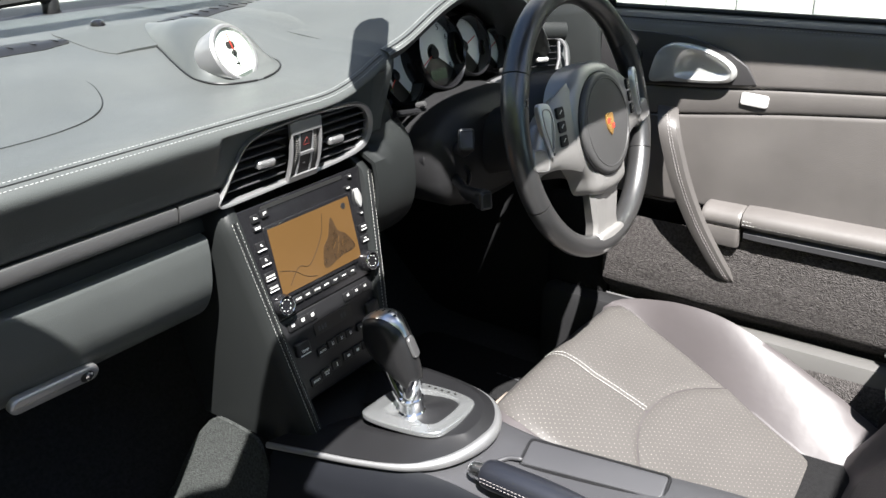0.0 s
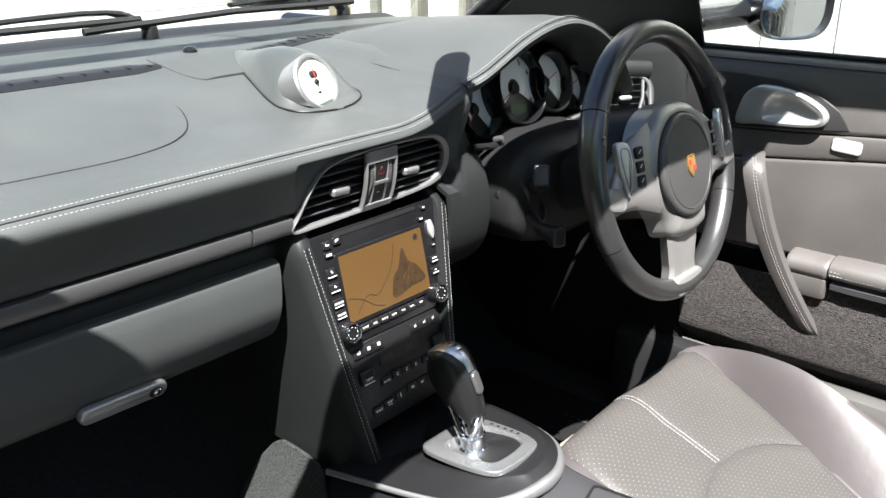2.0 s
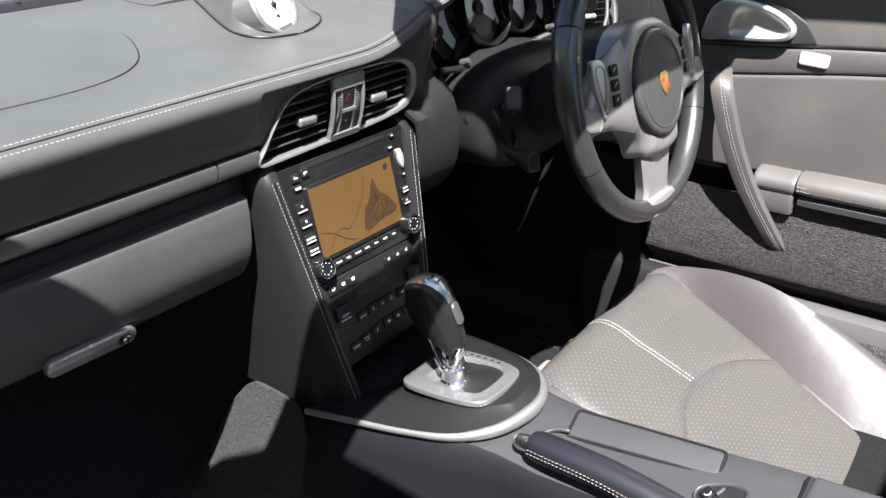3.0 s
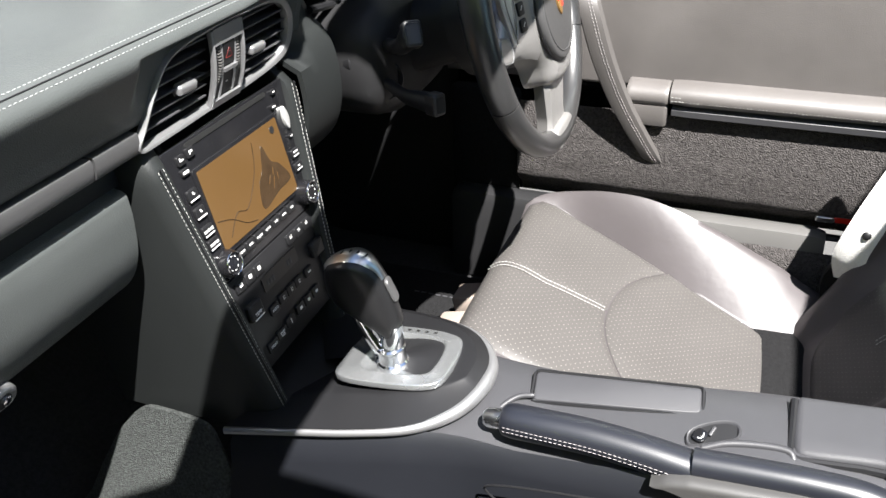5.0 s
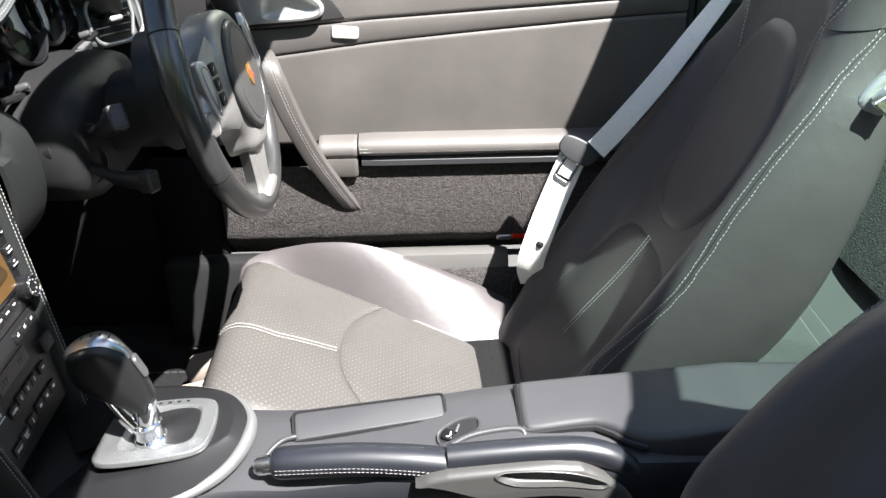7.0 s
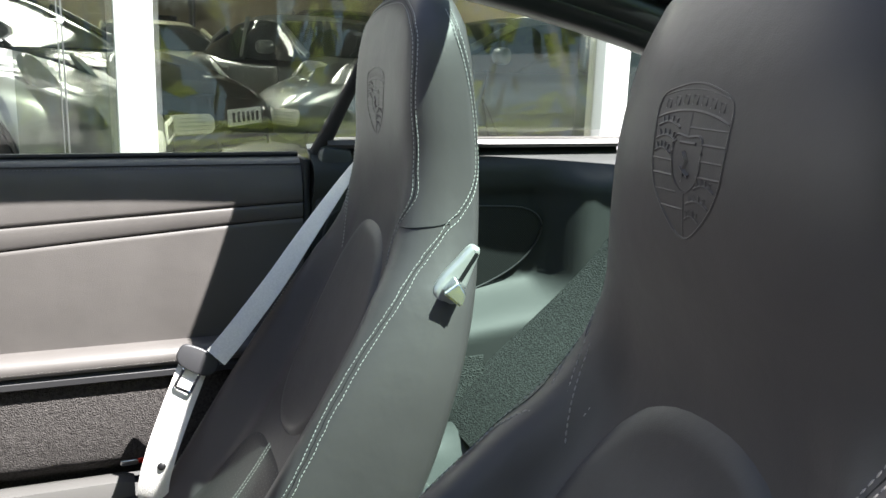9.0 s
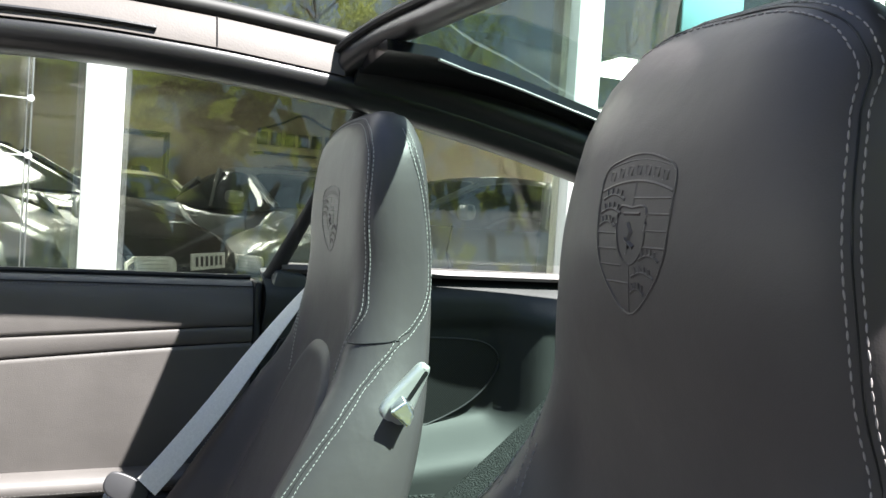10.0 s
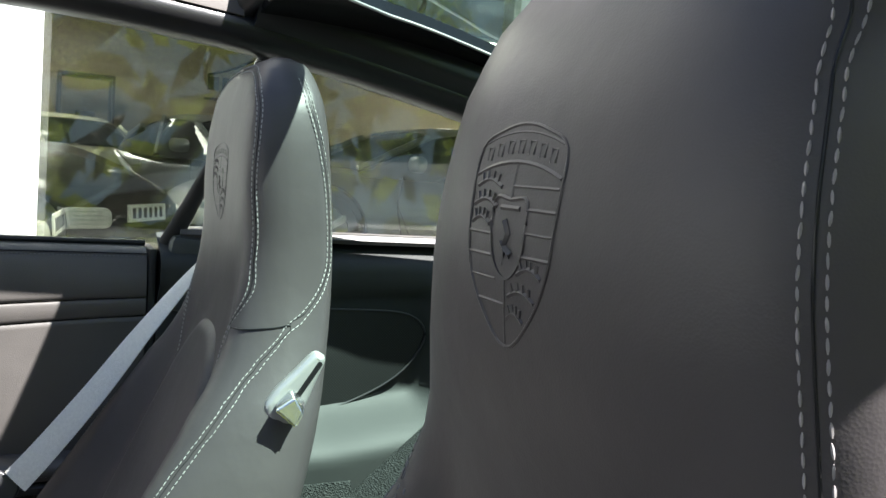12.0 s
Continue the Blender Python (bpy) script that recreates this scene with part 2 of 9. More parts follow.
silver_paint = material("silver_paint", (0.50, 0.50, 0.49), 0.36, 0.6, grain=(1500, 0.05, 0.0002), vary=(18, 0.08), rough_vary=0.06)
silver_trim = material("silver_trim", (0.30, 0.30, 0.305), 0.40, 0.75, grain=(1500, 0.05, 0.0002), vary=(18, 0.1), rough_vary=0.06)
silver_dark = material("silver_dark", (0.135, 0.135, 0.137), 0.38, 0.7, vary=(18, 0.1), rough_vary=0.06)
gate_metal = material("gate_metal", (0.34, 0.35, 0.355), 0.25, 0.8, grain=(900, 0.1, 0.0002), vary=(60, 0.1), rough_vary=0.08)
aluminium = material("aluminium", (0.62, 0.63, 0.64), 0.28, 1.0, vary=(30, 0.06), rough_vary=0.08)
chrome = material("chrome", (0.80, 0.81, 0.82), 0.07, 1.0, vary=(40, 0.03))
carpet_grey = material("carpet_grey", (0.058, 0.0535, 0.052), 0.95, grain=(480, 1.0, 0.005), vary=(210, 1.3), spec=0.1, soft=(30, 0.012))
carpet_rear = material("carpet_rear", (0.050, 0.054, 0.053), 0.95, grain=(420, 1.0, 0.006), vary=(220, 1.4), spec=0.1, soft=(30, 0.008))
carpet_black = material("carpet_black", (0.012, 0.012, 0.0125), 0.95, grain=(520, 0.6, 0.002), vary=(160, 0.5), spec=0.05)
thread = material("thread", (0.36, 0.36, 0.345), 0.7, vary=(300, 0.2))
# door leather toned down to carry the shade on the pull handle
leather_strap_shaded = material("leather_strap_shaded", (0.060, 0.0555, 0.053), 0.5, grain=(800, 0.2, 0.0006), vary=(9, 0.2), rough_vary=0.06)
carpet_tunnel = material("carpet_tunnel", (0.052, 0.056, 0.054), 0.95, grain=(620, 1.0, 0.003), vary=(300, 0.95), spec=0.1, soft=(40, 0.006))
carpet_floor = material("carpet_floor", (0.028, 0.028, 0.0288), 0.95, grain=(520, 0.6, 0.002), vary=(160, 0.5), spec=0.05)
leather_fascia = material("leather_fascia", (0.030, 0.029, 0.030), 0.45, spec=0.3, grain=(800, 0.2, 0.0006), vary=(5, 0.15), rough_vary=0.06)
thread_dash = material("thread_dash", (0.25, 0.26, 0.255), 0.7, vary=(300, 0.2))
thread_soft = material("thread_soft", (0.26, 0.24, 0.24), 0.7, vary=(300, 0.2))
thread_dark = material("thread_dark", (0.16, 0.15, 0.15), 0.7, vary=(300, 0.2))
webbing = material("webbing", (0.72, 0.71, 0.68), 0.8, grain=(500, 0.5, 0.001), vary=(250, 0.15), spec=0.2)
lens_red = material("lens_red", (0.10, 0.012, 0.010), 0.4)
dial_white = material("dial_white", (0.86, 0.85, 0.82), 0.45, vary=(60, 0.04))
dial_dark = material("dial_dark", (0.006, 0.006, 0.006), 0.3, vary=(60, 0.2))
mark_black = material("mark_black", (0.01, 0.01, 0.01), 0.5)
mark_white = material("mark_white", (0.58, 0.58, 0.565), 0.5)
mark_red = material("mark_red", (0.55, 0.035, 0.02), 0.4)
crest_gold = material("crest_gold", (0.62, 0.36, 0.12), 0.25, 0.8, vary=(90, 0.2))
lcd_green = material("lcd_green", (0.05, 0.085, 0.05), 0.2)
rubber = material("rubber", (0.010, 0.010, 0.010), 0.6, vary=(20, 0.3))
headliner = material("headliner", (0.014, 0.014, 0.015), 0.30, spec=0.6, grain=(600, 0.2, 0.0006), vary=(8, 0.15))
track_grey = material("track_grey", (0.070, 0.060, 0.055), 0.65, vary=(30, 0.2), grain=(300, 0.2, 0.0006))
speaker_mesh = add_dots(material("speaker_mesh", (0.008, 0.009, 0.009), 0.5, vary=(10, 0.1)), (1, 2), 0.005, 0.22, (0.035, 0.037, 0.037))
dash_mesh = add_dots(material("dash_mesh", (0.052, 0.057, 0.055), 0.5, vary=(10, 0.1)), (0, 1), 0.0032, 0.25, (0.024, 0.026, 0.025))
body_black = material("body_black", (0.012, 0.012, 0.014), 0.25, coat=0.8, vary=(5, 0.1))
glass_clear = pane_glass("glass_clear", (0.90, 0.93, 0.91))
glass_roof = pane_glass("glass_roof", (0.47, 0.62, 0.56))
glass_shop = pane_glass("glass_shop", (0.76, 0.77, 0.72), 1.0, 1.9)


def screen_material():
    """A worn map display: sandy ground, thin roads and a darker blotch."""
    mt = material("map_screen", (0.066, 0.036, 0.0125), 0.20, vary=(6, 0.16))
    nt = mt.node_tree
    b = nt.nodes["Principled BSDF"]
    b.inputs["Emission Strength"].default_value = 0.05
    nt.links.new(b.inputs["Base Color"].links[0].from_socket, b.inputs["Emission Color"])
    return mt


map_screen = screen_material()
map_dark = material("map_dark", (0.030, 0.018, 0.009), 0.25, vary=(120, 0.5))
column_black = material("column_black", (0.0135, 0.0135, 0.0142), 0.48, vary=(20, 0.2), spec=0.25)
# dash leather with the shade on stack, knee and end panels in its colour
leather_dash_shaded = material("leather_dash_shaded", (0.0130, 0.0143, 0.0143), 0.45, spec=0.2, grain=(800, 0.15, 0.0005), vary=(6, 0.2), rough_vary=0.06)
wheel_plastic = material("wheel_plastic", (0.27, 0.262, 0.255), 0.40, 0.55, grain=(1400, 0.1, 0.0003), vary=(14, 0.12), rough_vary=0.06)
wheel_cover = material("wheel_cover", (0.042, 0.0415, 0.042), 0.42, grain=(900, 0.15, 0.0004), vary=(9, 0.2), rough_vary=0.06)
pod_grey = material("pod_grey", (0.056, 0.061, 0.059), 0.36, 0.15, grain=(1200, 0.1, 0.0003), vary=(12, 0.1), rough_vary=0.05)
plastic_grey = material("plastic_grey", (0.072, 0.0700, 0.0675), 0.45, vary=(12, 0.1), rough_vary=0.05)
knob_black = material("knob_black", (0.0085, 0.0085, 0.009), 0.34, spec=0.45, grain=(900, 0.1, 0.0004), vary=(20, 0.2), rough_vary=0.06)
lens_pale = material("lens_pale", (0.42, 0.41, 0.40), 0.25, vary=(40, 0.1))

# ---- dashboard ----
DASH = thing("dashboard", "grey leather dashboard with pale double stitching along its edge", "dashboard", (0, 0.3, 0.9))
PAD = [(0.74, 0.968), (0.62, 0.972), (0.50, 0.966), (0.38, 0.948), (0.28, 0.926), (0.21, 0.9185), (0.165, 0.9165), (0.140, 0.9142), (0.126, 0.9098),
       (0.1180, 0.9030), (0.1150, 0.8945), (0.1185, 0.884), (0.1285, 0.866), (0.1385, 0.848), (0.148, 0.829), (0.17, 0.826)]
RISE = [(-0.70, 0.0), (0.0, 0.0), (0.025, 0.0004), (0.052, 0.0030), (0.088, 0.0115), (0.13, 0.0275), (0.19, 0.050), (0.24, 0.046), (0.46, 0.030), (0.56, 0.0), (0.72, 0.0)]


def hood_lift(x, y, z):
    """How far the top and the face are drawn up towards the gauge hood."""
    if x <= 0.0 or z < 0.80 or (x > 0.20 and y < 0.22):
        return 0.0
    lift = max(0.0, lerp_table(RISE, x)[0])
    if z < 0.905 and y < 0.16:
        return lift * max(0.0, min(1.0, (z - 0.829) / 0.072))
    k = max(0.0, 1 - max(0.0, y - 0.118) / 0.44)
    return lift * (k * k * (3 - 2 * k)) ** 0.55


def pad_point(x, y, z):
    """The dashboard bows towards the doors a little."""
    side = max(0.0, abs(x) - 0.3) / 0.4
    if -0.146 < x < 0.146 and y < 0.2 and 0.80 < z < 0.897:
        # seat of the centre vents
        k = max(0.0, min(1.0, (0.146 - abs(x)) / 0.012)) * min(1.0, (0.897 - z) / 0.006)
        y += k * max(0.0, 0.1475 - (z - 0.81) * 0.20 - y)
    return Vector((x, y + 0.035 * side ** 2, z - 0.012 * side ** 2 + hood_lift(x, y, z)))


VENT_LINE = [(-0.1365, 0.8085), (-0.128, 0.828), (-0.1165, 0.850), (-0.101, 0.8735), (-0.082, 0.8835), (-0.05, 0.8885), (0.0, 0.8905), (0.05, 0.8900), (0.085, 0.8875),
             (0.111, 0.8800), (0.1265, 0.864), (0.1305, 0.845), (0.1265, 0.830), (0.114, 0.8195), (0.085, 0.8135), (0.03, 0.8100), (-0.038, 0.8085), (-0.10, 0.8070)]


def in_vent(x, z):
    """Whether a place on the dashboard's face lies in the vent opening."""
    inside = False
    for (x0, z0), (x1, z1) in zip(VENT_LINE, VENT_LINE[1:] + VENT_LINE[:1]):
        if (z0 > z) != (z1 > z) and x < x0 + (x1 - x0) * (z - z0) / (z1 - z0):
            inside = not inside
    return inside


def build_pad():
    prof = [(p.x, p.y) for p in curve([(y, z, 0) for y, z in PAD], 8)]
    xs = [-0.70 + 0.55 * k / 30 for k in range(30)] + [-0.15 + 0.310 * k / 124 for k in range(125)]
    rows = [[pad_point(x, y, z) for y, z in prof] for x in xs]
    bm = sheet(rows)
    bmesh.ops.delete(bm, geom=[f for f in bm.faces if f.calc_center_median().y < 0.165 and in_vent(f.calc_center_median().x, f.calc_center_median().z)], context="FACES")
    pad = part("upper_pad", thick(bm, 0.004), leather_dash, DASH)
    far = [(y, z) for y, z in prof if y > 0.26]
    rows = [[pad_point(0.145 + 0.555 * k / 20, y, z) for y, z in far] for k in range(21)]
    part("far_pad", thick(sheet(rows), 0.006), leather_dash, DASH)
    rows = [[pad_point(0.592 + 0.108 * k / 6, y, z - 0.012 * (1 - k / 6)) for y, z in prof] for k in range(7)]
    part("end_pad", thick(sheet(rows), 0.006), leather_dash, DASH)
    # seam between top and face: a thin groove cord
    line = [pad_point(-0.70 + 0.845 * k / 80, 0.1242, 0.9093) for k in range(81)]
    part("seam", tube(line, 0.0007, 6), plastic_black, pad)
    off1 = [p + Vector((0, 0.0048, 0.0020)) for p in line]
    off2 = [p + Vector((0, -0.0042, -0.0036)) for p in line]
    stitch_row(off1, pad, thread_dash, pitch=0.0050, length=0.0034, r=0.00040)
    stitch_row(off2, pad, thread_dash, pitch=0.0050, length=0.0034, r=0.00040)
    return pad


pad = build_pad()


def dash_z(y):
    for (y0, z0), (y1, z1) in zip(PAD, PAD[1:]):
        if y1 <= y <= y0:
            return z0 + (z1 - z0) * (y - y0) / (y1 - y0)
    return PAD[0][1]


def on_dash(x, y, up=0.0):
    q = pad_point(x, y, dash_z(y))
    return Vector((x, q.y, q.z + up))


# airbag cover outline in the passenger side
bag = curve([(-0.68, 0.226, 0), (-0.45, 0.217, 0), (-0.32, 0.2125, 0), (-0.25, 0.2235, 0), (-0.207, 0.247, 0), (-0.178, 0.280, 0), (-0.161, 0.318, 0), (-0.158, 0.345, 0)], 10)
part("airbag_seam", tube([on_dash(p.x, p.y, 0.0) for p in bag], [0.0009] * (len(bag) - 20) + [0.0009 - 0.0007 * k / 19 for k in range(20)], 6), leather_dash_shaded, pad)
# defroster slots with teeth
for x0, x1 in ((-0.66, -0.09), (0.06, 0.42)):
    n = 40
    rows = []
    for k in range(n + 1):
        x = x0 + (x1 - x0) * k / n
        e = min(1.0, min(k, n - k) / 3.0)
        rows.append([on_dash(x, 0.475 - 0.012 * e, 0.002), on_dash(x, 0.478, 0.0042), on_dash(x, 0.487 + 0.012 * e, 0.0042), on_dash(x, 0.492 + 0.012 * e, 0.002)])
    slot = part("defroster_slot", thick(sheet(rows), 0.003), plastic_black, DASH, "black defroster slot")
    for k in range(18):
        x = x0 + (x1 - x0) * (k + 0.5) / 18
        part("slot_rib", rbox((0.0014, 0.022, 0.0016), Matrix.Translation(on_dash(x, 0.485, 0.0046)), 0.0004), plastic_black, slot)
# centre loudspeaker grille and sun sensor
rows = []
for i in range(13):
    u = i / 12
    y = 0.40 + 0.15 * u
    w = 0.085 - 0.015 * (2 * u - 1) ** 4
    rows.append([on_dash(w * (2 * j / 12 - 1), y, 0.002 + 0.002 * (1 - (2 * j / 12 - 1) ** 4)) for j in range(13)])
part("speaker_grille", thick(sheet(rows), 0.003), dash_mesh, DASH, "grey perforated loudspeaker grille")
part("sun_sensor", lathe([(0.011, 0), (0.011, 0.004), (0.009, 0.009), (0.004, 0.011), (0, 0.0112)], Matrix.Translation(on_dash(-0.005, 0.535, 0.001))), plastic_gloss, DASH, "small black sun sensor")


def build_clock():
    """Round stopwatch in a leather-covered hump on the dashboard."""
    POD = [(0.226, 0.006, 0.000), (0.231, 0.034, 0.003), (0.242, 0.052, 0.006), (0.256, 0.061, 0.012), (0.270, 0.063, 0.030), (0.290, 0.064, 0.049), (0.32, 0.061, 0.051), (0.37, 0.052, 0.041), (0.43, 0.038, 0.022), (0.48, 0.020, 0.007), (0.52, 0.003, 0.0)]
    rows = []
    for i in range(31):
        y = 0.226 + 0.294 * (i / 30) ** 1.3
        w, h = lerp_table(POD, y)
        row = []
        for j in range(21):
            u = 2 * j / 20 - 1
            row.append(on_dash(0.020 + 0.16 * max(0.0, y - 0.28) + max(w, 0.001) * u, y, 0.0012 + max(h, 0) * (1 - abs(u) ** 2.4) ** 0.9))
        rows.append(row)
    hump = part("clock_pod", sheet(rows), pod_grey, DASH, "leather-covered clock pod")
    for side in (0, -1):
        part("clock_seam", tube([r[side] for r in rows], 0.0012, 6), plastic_black, hump)
    nor = Vector((0.13, -0.90, 0.42))
    m = frame_at((0.004, 0.259, 0.9535), nor) @ Matrix.Scale(0.90, 4)
    can = part("clock_body", lathe([(0.030, -0.05), (0.040, -0.03), (0.043, 0.0), (0.0435, 0.006), (0.041, 0.009), (0.0375, 0.0088), (0.0365, 0.004)], m, 40), silver_trim, DASH, "silver clock housing")
    part("clock_dial", lathe([(0.0366, 0.002), (0.0366, 0.0042), (0, 0.0044)], m, 40), dial_white, can, "white stopwatch dial")
    bm = bmesh.new()
    for k in range(60):
        a = 2 * math.pi * k / 60
        ln = 0.004 if k % 5 == 0 else 0.002
        rbox((0.0005, ln, 0.0003), m @ Matrix.Rotation(-a, 4, "Z") @ Matrix.Translation((0, 0.034 - ln / 2, 0.0047)), 0.0001, bm)
    part("minute_marks", bm, mark_black, can)
    part("counter", slab(rounded(0.017, 0.011, 0.004), 0.0006, m @ Matrix.Translation((0, 0.012, 0.0043))), mark_black, can)
    part("counter", slab(rounded(0.008, 0.003, 0.001), 0.0004, m @ Matrix.Translation((0.0, -0.016, 0.0044))), mark_black, can)
    part("clock_pointer", rbox((0.0018, 0.030, 0.0008), m @ Matrix.Translation((0.0005, 0.016, 0.0064)), 0.0003), mark_red, can, "red stopwatch hand")
    part("clock_pointer", rbox((0.0014, 0.030, 0.0008), m @ Matrix.Translation((0.0008, -0.008, 0.0056)), 0.0003), mark_black, can, "black stopwatch hand")
    part("clock_hub", lathe([(0.0042, 0.0044), (0.0042, 0.0075), (0.003, 0.0085), (0, 0.0085)], m, 20), plastic_black, can)
    part("clock_glass", lathe([(0.0372, 0.0088), (0.03, 0.0096), (0, 0.0102)], m, 32), glass_clear, can)


build_clock()

# silver trim strips under the pad
for x0, x1 in ((-0.70, -0.1968), (-0.1938, -0.137)):
    rows = []
    for k in range(21):
        x = x0 + (x1 - x0) * k / 20
        q = pad_point(x, 0.150, 0.8155)
        ring = []
        for j in range(14):
            a = 2 * math.pi * j / 14
            ring.append(Vector((x, q.y - 0.0075 * math.copysign(abs(math.cos(a)) ** 0.6, math.cos(a)) * (1 if math.cos(a) > 0 else 2.0) - 0.002 * math.sin(a), q.z + 0.0112 * math.copysign(abs(math.sin(a)) ** 0.5, math.sin(a)))))
        rows.append(ring)
    part("trim_strip", sheet(rows, closed_v=True, caps=True), silver_dark, DASH, "satin silver trim strip")

# lower dashboard and glovebox lid
LOW = [(0.20, 0.802), (0.182, 0.795), (0.176, 0.785), (0.174, 0.772)]
rows = [[pad_point(-0.70 + 0.56 * k / 20, y, z) for y, z in LOW] for k in range(21)]
part("lower_shelf", thick(sheet(rows), 0.004), leather_dark, DASH)
LID = curve([(0.200, 0.774, 0), (0.166, 0.771, 0), (0.160, 0.758, 0), (0.160, 0.735, 0), (0.164, 0.705, 0), (0.176, 0.678, 0), (0.196, 0.658, 0), (0.225, 0.646, 0), (0.30, 0.640, 0)], 4)
rows = []
for k in range(25):
    x = -0.69 + 0.542 * k / 24
    rows.append([pad_point(x, p.x, p.y) for p in LID])
glovebox = part("glovebox_lid", thick(sheet(rows), 0.008), leather_dash, DASH, "leather-covered glovebox lid")
hm = frame_at((-0.358, 0.180, 0.6665), (0.03, -0.86, -0.25))
hm = hm @ Matrix.Rotation(radians(-3), 4, "Z")
plate = part("glovebox_handle", slab(rounded(0.105, 0.021, 0.0105, 8), 0.009, hm, 0.004), silver_trim, glovebox, "silver glovebox handle")
part("lock_recess", slab(rounded(0.016, 0.013, 0.0065, 8), 0.0007, hm @ Matrix.Translation((0.036, 0.0, 0.0088))), plastic_black, glovebox)
part("lock_barrel", lathe([(0.005, 0), (0.005, 0.002), (0.004, 0.0026), (0, 0.0026)], hm @ Matrix.Translation((0.038, 0, 0.0092))), chrome, glovebox)


# centre air vents
VENT = thing("centre_air_vents", "silver-framed twin air vents with a hazard button between", "air vent", (0, 0.14, 0.84))


VN = Vector((0, -0.981, -0.196))


def vent_at(x, z, out=0.0):
    """On the upright plane of the vents; out: towards the cabin."""
    return Vector((x, 0.1500 - (z - 0.81) * 0.20, z)) + VN * out


def vent_m(x, z, out=0.0):
    return frame_at(vent_at(x, z, out), VN)


loop = curve([(x, z, 0) for x, z in VENT_LINE], 5, True)
band = []
for i, p in enumerate(loop):
    a, b = loop[i - 1], loop[(i + 1) % len(loop)]
    d = (b - a).normalized()
    nn = Vector((d.y, -d.x, 0))
    wide = 0.0026 + 0.0030 * max(0.0, min(1.0, (p.x - 0.09) / 0.04))
    band.append([vent_at((p + nn * k * wide).x, (p + nn * k * wide).y, o) for k, o in ((-0.75, 0.000), (-0.7, 0.0062), (-0.4, 0.0078), (0.3, 0.0074), (0.9, 0.0058), (1.0, -0.0030))])
part("vent_frame", sheet(band, closed_u=True), silver_trim, VENT, "satin silver vent frame")
bm = bmesh.new()
inner = [bm.verts.new(vent_at(p.x, p.y, 0.006)) for p in loop]
back = [bm.verts.new(vent_at(p.x * 0.96, 0.848 + (p.y - 0.848) * 0.92, -0.034)) for p in loop]
for i in range(len(loop)):
    bm.faces.new((inner[i - 1], inner[i], back[i], back[i - 1]))
bm.faces.new(back)
part("vent_box", thick(bm, 0.002), plastic_black, VENT)


def vent_span(z, side):
    xs = [p.x for p, q in zip(loop, loop[1:] + loop[:1]) if (p.y - z) * (q.y - z) <= 0]
    return (max(xs) - 0.006) if side > 0 else (min(xs) + 0.006)


def rail_x(side, z):
    """The two bowed rails of the middle panel."""
    return side * 0.0255 - 0.002


for side in (-1, 1):
    for k in range(6):
        z = 0.8190 + 0.0118 * k
        xe, xi = vent_span(z, side), rail_x(side, z)
        ln = abs(xe - xi)
        part("slat", rbox((ln, 0.0020, 0.022), vent_m((xe + xi) / 2, z, -0.0085) @ Matrix.Rotation(radians(-14), 4, "X"), 0.0008), plastic_soft, VENT)
    kx = -0.0645 if side < 0 else 0.0605
    kb = part("vent_tab", slab(rounded(0.029, 0.0105, 0.0035, 6), 0.009, vent_m(kx, 0.8440, 0.000) @ Matrix.Rotation(radians(-3), 4, "Z"), 0.004, steps=4), silver_trim, VENT, "silver vent tab")
    part("tab_neck", rbox((0.016, 0.007, 0.012), vent_m(kx, 0.8455, -0.003), 0.001), plastic_black, kb)
    # ribbed thumbwheel beside the hazard button
    wx = side * 0.0155 - 0.002
    part("thumbwheel", tube([vent_at(wx, 0.828 + 0.0046 * j, 0.0050 + 0.0040 * math.sin(math.pi * j / 9)) for j in range(10)], 0.0030, 8), plastic_black, VENT)
    bm = bmesh.new()
    for j in range(15):
        rbox((0.0056, 0.0013, 0.0026), vent_m(wx, 0.8295 + 0.0028 * j, 0.0080 + 0.0040 * math.sin(math.pi * j / 14)), 0.0004, bm)
    part("wheel_ribs", bm, plastic_grey, VENT)
    rail = [vent_at(rail_x(side, 0.8085 + 0.078 * k / 12), 0.8085 + 0.078 * k / 12, 0.0055 + 0.0050 * math.sin(math.pi * k / 12)) for k in range(13)]
    part("divider_edge", tube(rail, 0.0022, 8, flat=1.6), silver_trim, VENT, "silver rail of the middle panel")
    part("inner_rail", tube([p + Vector((-side * 0.0140, 0, 0)) for p in rail[1:-1]], 0.0017, 8), silver_trim, VENT)
part("divider_back", thick(sheet([[vent_at(x - 0.002, 0.8085 + 0.078 * k / 12, 0.002 + 0.0050 * math.sin(math.pi * k / 12)) for x in (-0.024, -0.012, 0, 0.012, 0.024)] for k in range(13)]), 0.003), plastic_black, VENT)
for z0, z1 in ((0.8725, 0.8880), (0.8085, 0.8165), (0.8440, 0.8475)):
    zs = [z0 + (z1 - z0) * k / 4 for k in range(5)]
    wv = 0.0245 if z1 - z0 > 0.005 else 0.0115
    part("divider_cap", thick(sheet([[vent_at(x * wv - 0.002, z, 0.0060 + 0.0050 * math.sin(math.pi * (z - 0.8085) / 0.078)) for z in zs] for x in (-1, -0.5, 0, 0.5, 1)]), 0.003), silver_trim, VENT, "satin silver cap")
hz = part("hazard_button", slab(rounded(0.021, 0.0235, 0.002), 0.003, vent_m(-0.002, 0.8600, 0.0080), 0.001), plastic_black, VENT, "black hazard button with a red triangle")
tri = [Vector((-0.0058, -0.0042, 0)), Vector((0.0058, -0.0042, 0)), Vector((0.0, 0.0058, 0))]
bm = bmesh.new()
